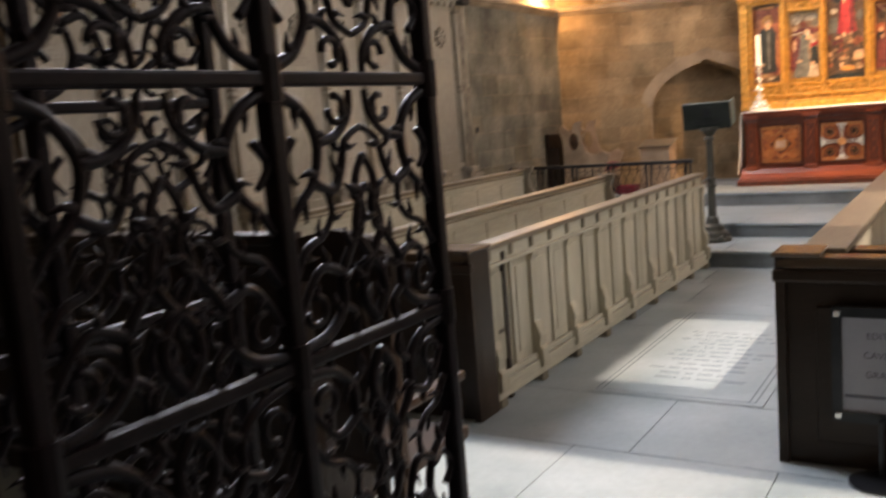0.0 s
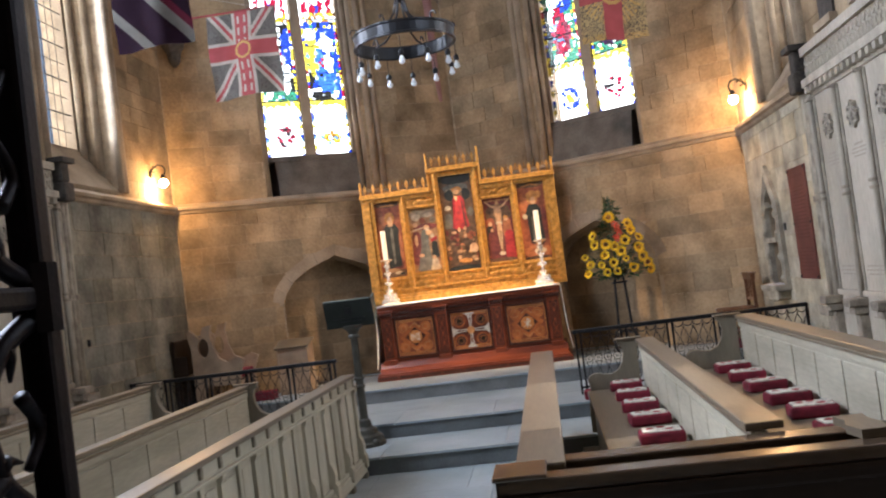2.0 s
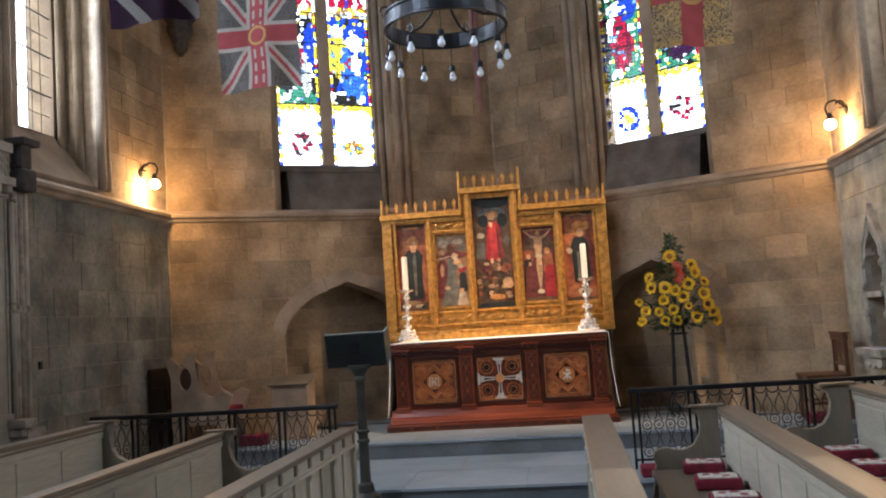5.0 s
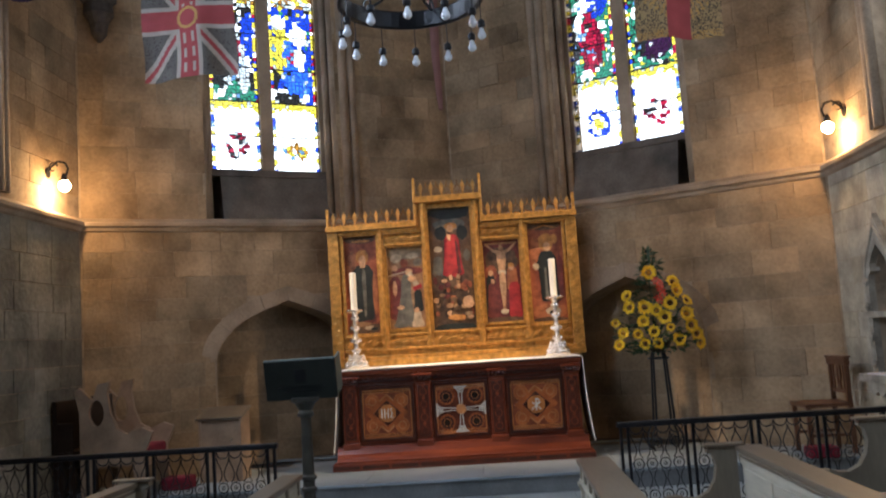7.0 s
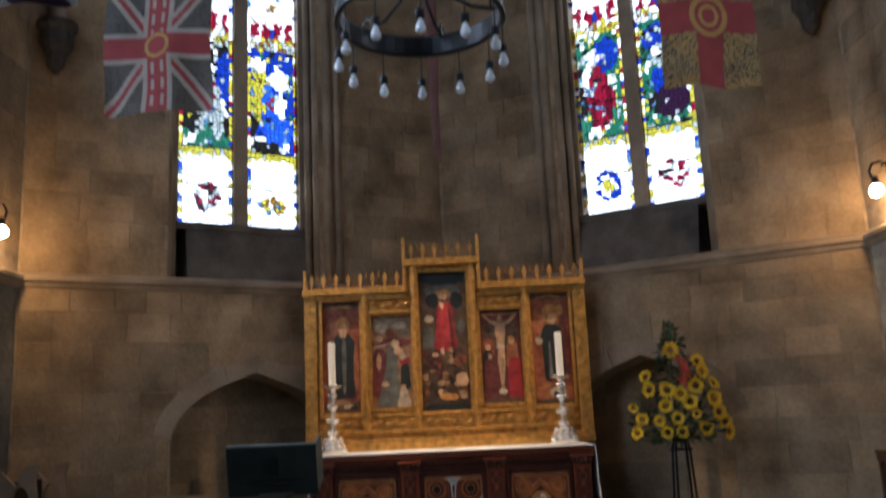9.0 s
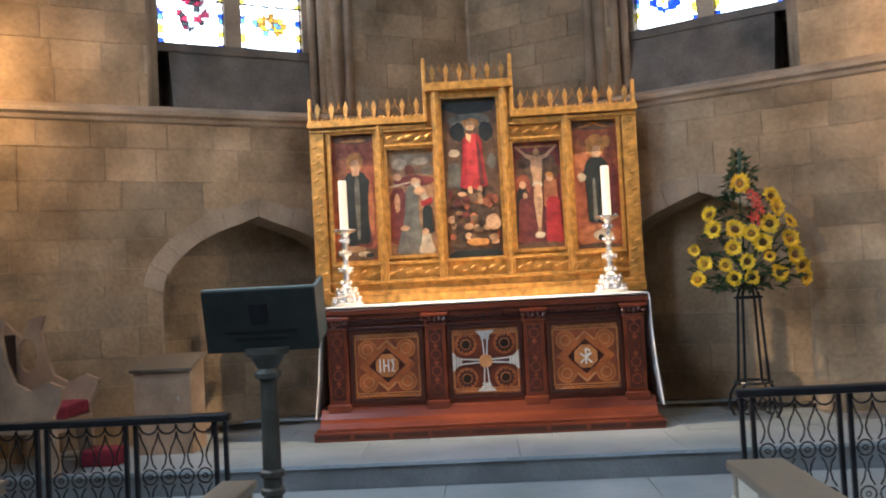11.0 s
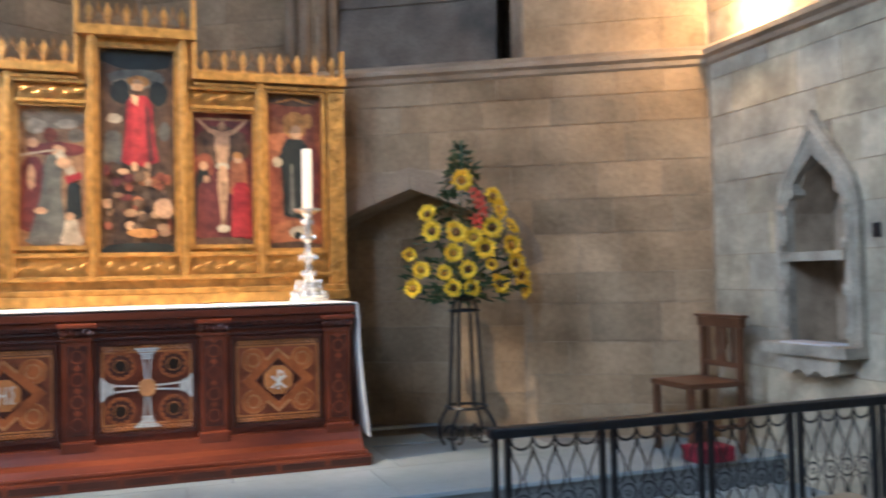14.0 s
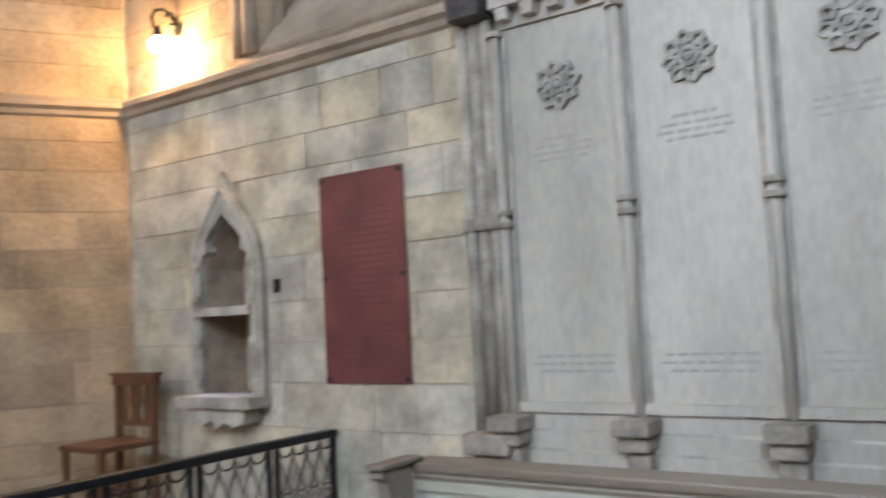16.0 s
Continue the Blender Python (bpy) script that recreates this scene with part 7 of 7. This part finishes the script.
flag("flag", "faded red, white and blue cross flag hanging from a thin pole", hang(-2.80, 11.98, 5.56, 0), 0.92, 1.10, union, [(-1.07, 0.03, 0.0), (0.95, 0.01, 0)], FLAG_RED, 3)
flag("flag", "faded red cross flag with buff and gold quarters", hang(1.96, 11.93, 5.56, 0), 0.80, 1.14, cross_flag, [(-0.1, -0.0, 0), (1.9, 0.06, 0.0)], FLAG_RED, 5)
flag("flag", "dark old flag with grey stripes hanging from the side wall", hang(-3.55, 10.95, 5.95, 0), 0.95, 1.0, dark_flag, [(-0.32, 0.0, 0), (1.2, 0.1, 0)], CHAIR_WOOD, 8)
flag("flag", "dark old flag with grey stripes hanging from the side wall", hang(2.55, 10.95, 6.22, 0), 0.95, 1.0, dark_flag, [(-0.2, 0.1, 0), (1.32, 0.0, 0)], CHAIR_WOOD, 9)
fold = thing("furled_flag", (0.02, 13.2, 4.3), "thin furled red flag hanging on a slanted pole", "flag")
part("cloth", tube([(0.0, 13.0, 5.9), (0.005, 13.0, 5.3), (0.0, 13.0, 4.8), (0.015, 13.0, 4.35), (0.02, 13.0, 4.22)], 0.065, 9, taper=lambda t: 1.0 - 0.65 * t), FLAG_PINK, fold, "faded red cloth rolled tight")
part("pole", tube([(0.0, 13.0, 5.9), (0.0, 14.96, 6.2)], 0.014, 6), CHAIR_WOOD, fold)
for a, b in (((-3.2, 11.97, 5.95), (-2.05, 11.97, 5.57)), ((3.25, 11.92, 6.05), (2.1, 11.92, 5.58))):
    cord = thing("hanging_line", a, "thin pale cord holding up a flag pole", "cord", "flag cords")
    part("cord", tube([a, b], 0.004, 4), FLAG_WHITE, cord)
for m, u in ((ML, 0.24), (MR, FACET - 0.24)):
    cb = thing("corbel_head", m @ Vector((u, 5.0, 0)), "dark carved stone corbel on the apse wall", "corbel", "carved wall corbels")
    prof = [(0.02, 0.0), (0.08, 0.08), (0.10, 0.2), (0.16, 0.3), (0.15, 0.42), (0.19, 0.46), (0.19, 0.52), (0.05, 0.52)]
    part("carving", lathe(prof, m @ Vector((u, 5.22, 0.06)), 12), IRON_STONE, cb)
    part("shaft", tube([m @ Vector((u, 5.70, 0.05)), m @ Vector((u, CEIL, 0.05))], 0.09, 10), DRESSED, cb, smooth=True)

# ---- iron gate ----
GX, GY0, GS = 0.44, 1.06, 0.57
JZ = [0.10, 0.675, 1.25, 1.826, 2.40, 2.97]


def barbed(bm, pts, m, r=0.0125):
    """A tapered scroll bar with thorn leaves on its bends."""
    n = 14
    fine = []
    for i in range(len(pts) - 1):
        p0, p1, p2, p3 = (Vector(pts[max(i - 1, 0)]), Vector(pts[i]), Vector(pts[i + 1]), Vector(pts[min(i + 2, len(pts) - 1)]))
        for q in range(5):
            t = q / 5
            fine.append(0.5 * ((2 * p1) + (p2 - p0) * t + (2 * p0 - 5 * p1 + 4 * p2 - p3) * t * t + (3 * p1 - p0 - 3 * p2 + p3) * t ** 3))
    fine.append(Vector(pts[-1]))
    tube([m @ Vector((p.x, p.y, 0)) for p in fine], r, 6, bm, taper=lambda t: 1.15 - 0.45 * t)
    for k in range(4, len(fine) - 2, 5):
        d = (fine[k + 1] - fine[k - 1]).normalized()
        for sg in ((1,) if (k // 5) % 2 else (-1,)):
            nrm = Vector((-d.y, d.x)) * sg
            tip = fine[k] + nrm * 0.042 + d * 0.022
            tube([m @ Vector((*fine[k], 0)), m @ Vector((*(fine[k] + nrm * 0.022 + d * 0.004), 0)), m @ Vector((*tip, 0))], r * 0.95, 5, bm, taper=lambda t: 1.15 - 0.95 * t)


SCROLLS = []
SCROLL_LINES = [(((0.46, 0.46), (0.30, 0.43), (0.20, 0.34), (0.19, 0.22), (0.10, 0.10), (0.03, 0.0), (0.06, -0.12), (0.0, -0.22)), 0.0125),
                (((0.46, -0.46), (0.34, -0.40), (0.27, -0.28), (0.31, -0.14), (0.40, -0.06), (0.46, 0.02)), 0.0125),
                (((0.0, 0.44), (0.07, 0.34), (0.05, 0.24), (-0.03, 0.16), (-0.08, 0.06), (-0.04, -0.06), (0.0, -0.10)), 0.0125),
                (((0.27, -0.28), (0.16, -0.30), (0.07, -0.38), (0.05, -0.47)), 0.0115), (((0.19, 0.22), (0.30, 0.18), (0.38, 0.24), (0.45, 0.34)), 0.011),
                (((0.31, -0.14), (0.20, -0.10), (0.14, -0.18), (0.10, -0.28), (0.0, -0.33)), 0.011), (((0.46, 0.20), (0.38, 0.10), (0.28, 0.06), (0.22, -0.02), (0.25, -0.12)), 0.0095),
                (((0.20, 0.34), (0.12, 0.40), (0.14, 0.47)), 0.0095), (((0.40, -0.30), (0.46, -0.22), (0.40, -0.14)), 0.0095)]


def gate_panel(gate, MG, u, z, flip):
    """One square of the gate: mirrored pairs of barbed scrolls, each a bar of its own on shared meshes."""
    if not SCROLLS:
        for line, r in SCROLL_LINES:
            bm = bmesh.new()
            barbed(bm, [(x * GS, y * GS) for x, y in line], Matrix(), r)
            SCROLLS.append(mesh_of("scroll", bm, GATE_IRON, True))
        for cx, cy, rr in ((0.36, 0.33, 0.055), (0.14, -0.40, 0.05)):
            SCROLLS.append(mesh_of("scroll", tube([((cx + rr * math.cos(q)) * GS, (cy + rr * math.sin(q)) * GS, 0) for q in (0.55 * i for i in range(10))], 0.009, 5), GATE_IRON, True))
    m = MG @ Matrix.Translation((u + GS / 2, z + GS / 2, 0)) @ Matrix.Diagonal((1, -1 if flip else 1, 1, 1))
    for sg in (-1, 1):
        for me in SCROLLS:
            ob = new("scroll", me)
            ob.parent = gate
            ob.matrix_parent_inverse = world_of(gate).inverted()
            ob.matrix_basis = m @ Matrix.Diagonal((sg, 1, 1, 1))


def gate_leaf(x, y):
    gate = thing("iron_gate", (x, y, 0), "open black wrought iron gate leaf with barbed scrollwork panels", "gate", "folding chancel gates")
    MG = Matrix(((0, 0, 1, x), (1, 0, 0, y), (0, 1, 0, 0), (0, 0, 0, 1)))
    for k in range(3):
        bm = boxed(k * GS - 0.019, k * GS + 0.019, 0.0, 3.05, -0.022, 0.022, 0.009)
        bm.transform(MG)
        part("stile", bm, GATE_IRON, gate, "upright iron bar")
    for z in JZ:
        bm = boxed(0, 2 * GS, z - 0.015, z + 0.015, -0.016, 0.016, 0.007)
        bm.transform(MG)
        part("rail", bm, GATE_IRON, gate, "cross bar")
        for k in range(3):
            part("collar", tube([MG @ Vector((k * GS, z - 0.045, 0)), MG @ Vector((k * GS, z + 0.045, 0))], 0.031, 10), GATE_IRON, gate)
    for k in range(2):
        for j in range(5):
            gate_panel(gate, MG, k * GS, JZ[j], j % 2 == 0)


gate_leaf(GX, GY0)
gate_leaf(-0.30, 1.05)
# stone piers of the screen in which the gate hangs
structure("wall_screen_1", boxed(XL, GX - 0.06, 0.72, 1.02, 0.0, 3.3), DARK_OAK, "dark oak chancel screen beside the gate", "screen")
structure("wall_screen_2", boxed(2.7, XR, 0.72, 1.02, 0.0, 3.3), DARK_OAK, "dark oak chancel screen beside the gate", "screen")

# ---- coursed stones, slabs ----
STONES = {}


def courses(parent, m, u_from, u_to, v_from, v_to, holes, seed, hcourse=0.245, mat=None):
    """Ashlar blocks in courses, cut back to the openings."""
    rnd = random.Random(seed)
    v, row = v_from, 0
    key = mat or STONE
    if key not in STONES:
        bm = bmesh.new()
        box(bm, -0.5, 0.5, -0.5, 0.5, -0.5, 0.5)
        STONES[key] = mesh_of("stone", bm, key)
    while v < v_to - 0.04:
        h = min(hcourse * rnd.uniform(0.85, 1.18), v_to - v)
        if v_to - v - h < 0.1:
            h = v_to - v
        blocked = []
        for hole in holes:
            vs = [p for p in hole]
            us = []
            for q in (v + 0.01, v + h * 0.25, v + h / 2, v + h * 0.75, v + h - 0.01):
                for i in range(len(vs)):
                    (x0, y0), (x1, y1) = vs[i], vs[(i + 1) % len(vs)]
                    if (y0 - q) * (y1 - q) < 0:
                        us.append(x0 + (x1 - x0) * (q - y0) / (y1 - y0))
            if us:
                blocked.append((min(us), max(us)))
        u = u_from
        first = rnd.uniform(0.2, 0.6)
        while u < u_to - 0.01:
            w = first if u == u_from else rnd.uniform(0.28, 0.72)
            e = min(u + w, u_to)
            if u_to - e < 0.12:
                e = u_to
            spans = [(u, e)]
            for a, b in blocked:
                nxt = []
                for p, q in spans:
                    if q <= a or p >= b:
                        nxt.append((p, q))
                    else:
                        if p < a - 0.03:
                            nxt.append((p, a))
                        if q > b + 0.03:
                            nxt.append((b, q))
                spans = nxt
            for p, q in spans:
                if q - p < 0.05:
                    continue
                ob = new("stone", STONES[key])
                proud = rnd.uniform(0.008, 0.012)
                ob.parent = parent
                ob.matrix_basis = m @ Matrix.Translation(((p + q) / 2, v + h / 2, proud - 0.02)) @ Matrix.Rotation(radians(rnd.uniform(-0.15, 0.15)), 4, "X") @ Matrix.Diagonal((q - p - 0.006, h - 0.005, 0.04, 1))
            u = e
        v += h
        row += 1


wl, wr = window_hole(CL), window_hole(CR)


def grown(hole, g):
    c = Vector((sum(x for x, _ in hole) / len(hole), sum(y for _, y in hole) / len(hole)))
    return [(x + g * (1 if x > c.x else -1), y + (g if y > c.y else 0)) for x, y in hole]


courses(wall_nl, ML, 0.02, FACET - 0.02, 0.50, 3.15, [grown(arch_l, 0.02)], 1)
courses(wall_nl, ML, 0.02, FACET - 0.02, 3.29, 7.0, [wl], 2)
courses(wall_nr, MR, 0.02, FACET - 0.02, 0.50, 3.15, [grown(arch_r, 0.02)], 3)
courses(wall_nr, MR, 0.02, FACET - 0.02, 3.29, 7.0, [wr], 4)
for nm, m, k in (("recess_1", ML, 11), ("recess_2", MR, 12)):
    courses(RECESS[nm], m @ Matrix.Translation((0, 0, -0.46)), 1.22, 3.24, 0.50, 2.55, [], k)
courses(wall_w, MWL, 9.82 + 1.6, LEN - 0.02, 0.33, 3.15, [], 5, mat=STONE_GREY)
courses(wall_w, MWL, 4.0 + 1.6, LEN - 0.02, 3.52, 7.0, [side_hole_l, side_hole_b], 6)
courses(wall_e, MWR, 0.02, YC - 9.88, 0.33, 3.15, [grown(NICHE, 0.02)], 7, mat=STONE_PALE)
courses(wall_e, MWR, 0.02, YC - 7.4, 3.52, 7.0, [side_hole_r], 8)
paving(floor, -1.6, STEP_1, 0.0, 13, 21)
paving(step_1, STEP_1 - 0.015, STEP_2, 0.17, 1, 22, (1.0, 1.6))
paving(step_2, STEP_2 - 0.015, STEP_3, 0.33, 2, 23, (1.0, 1.5))
paving(step_3, STEP_3 - 0.015, YA - 0.05, 0.50, 4, 24, (0.8, 1.2))
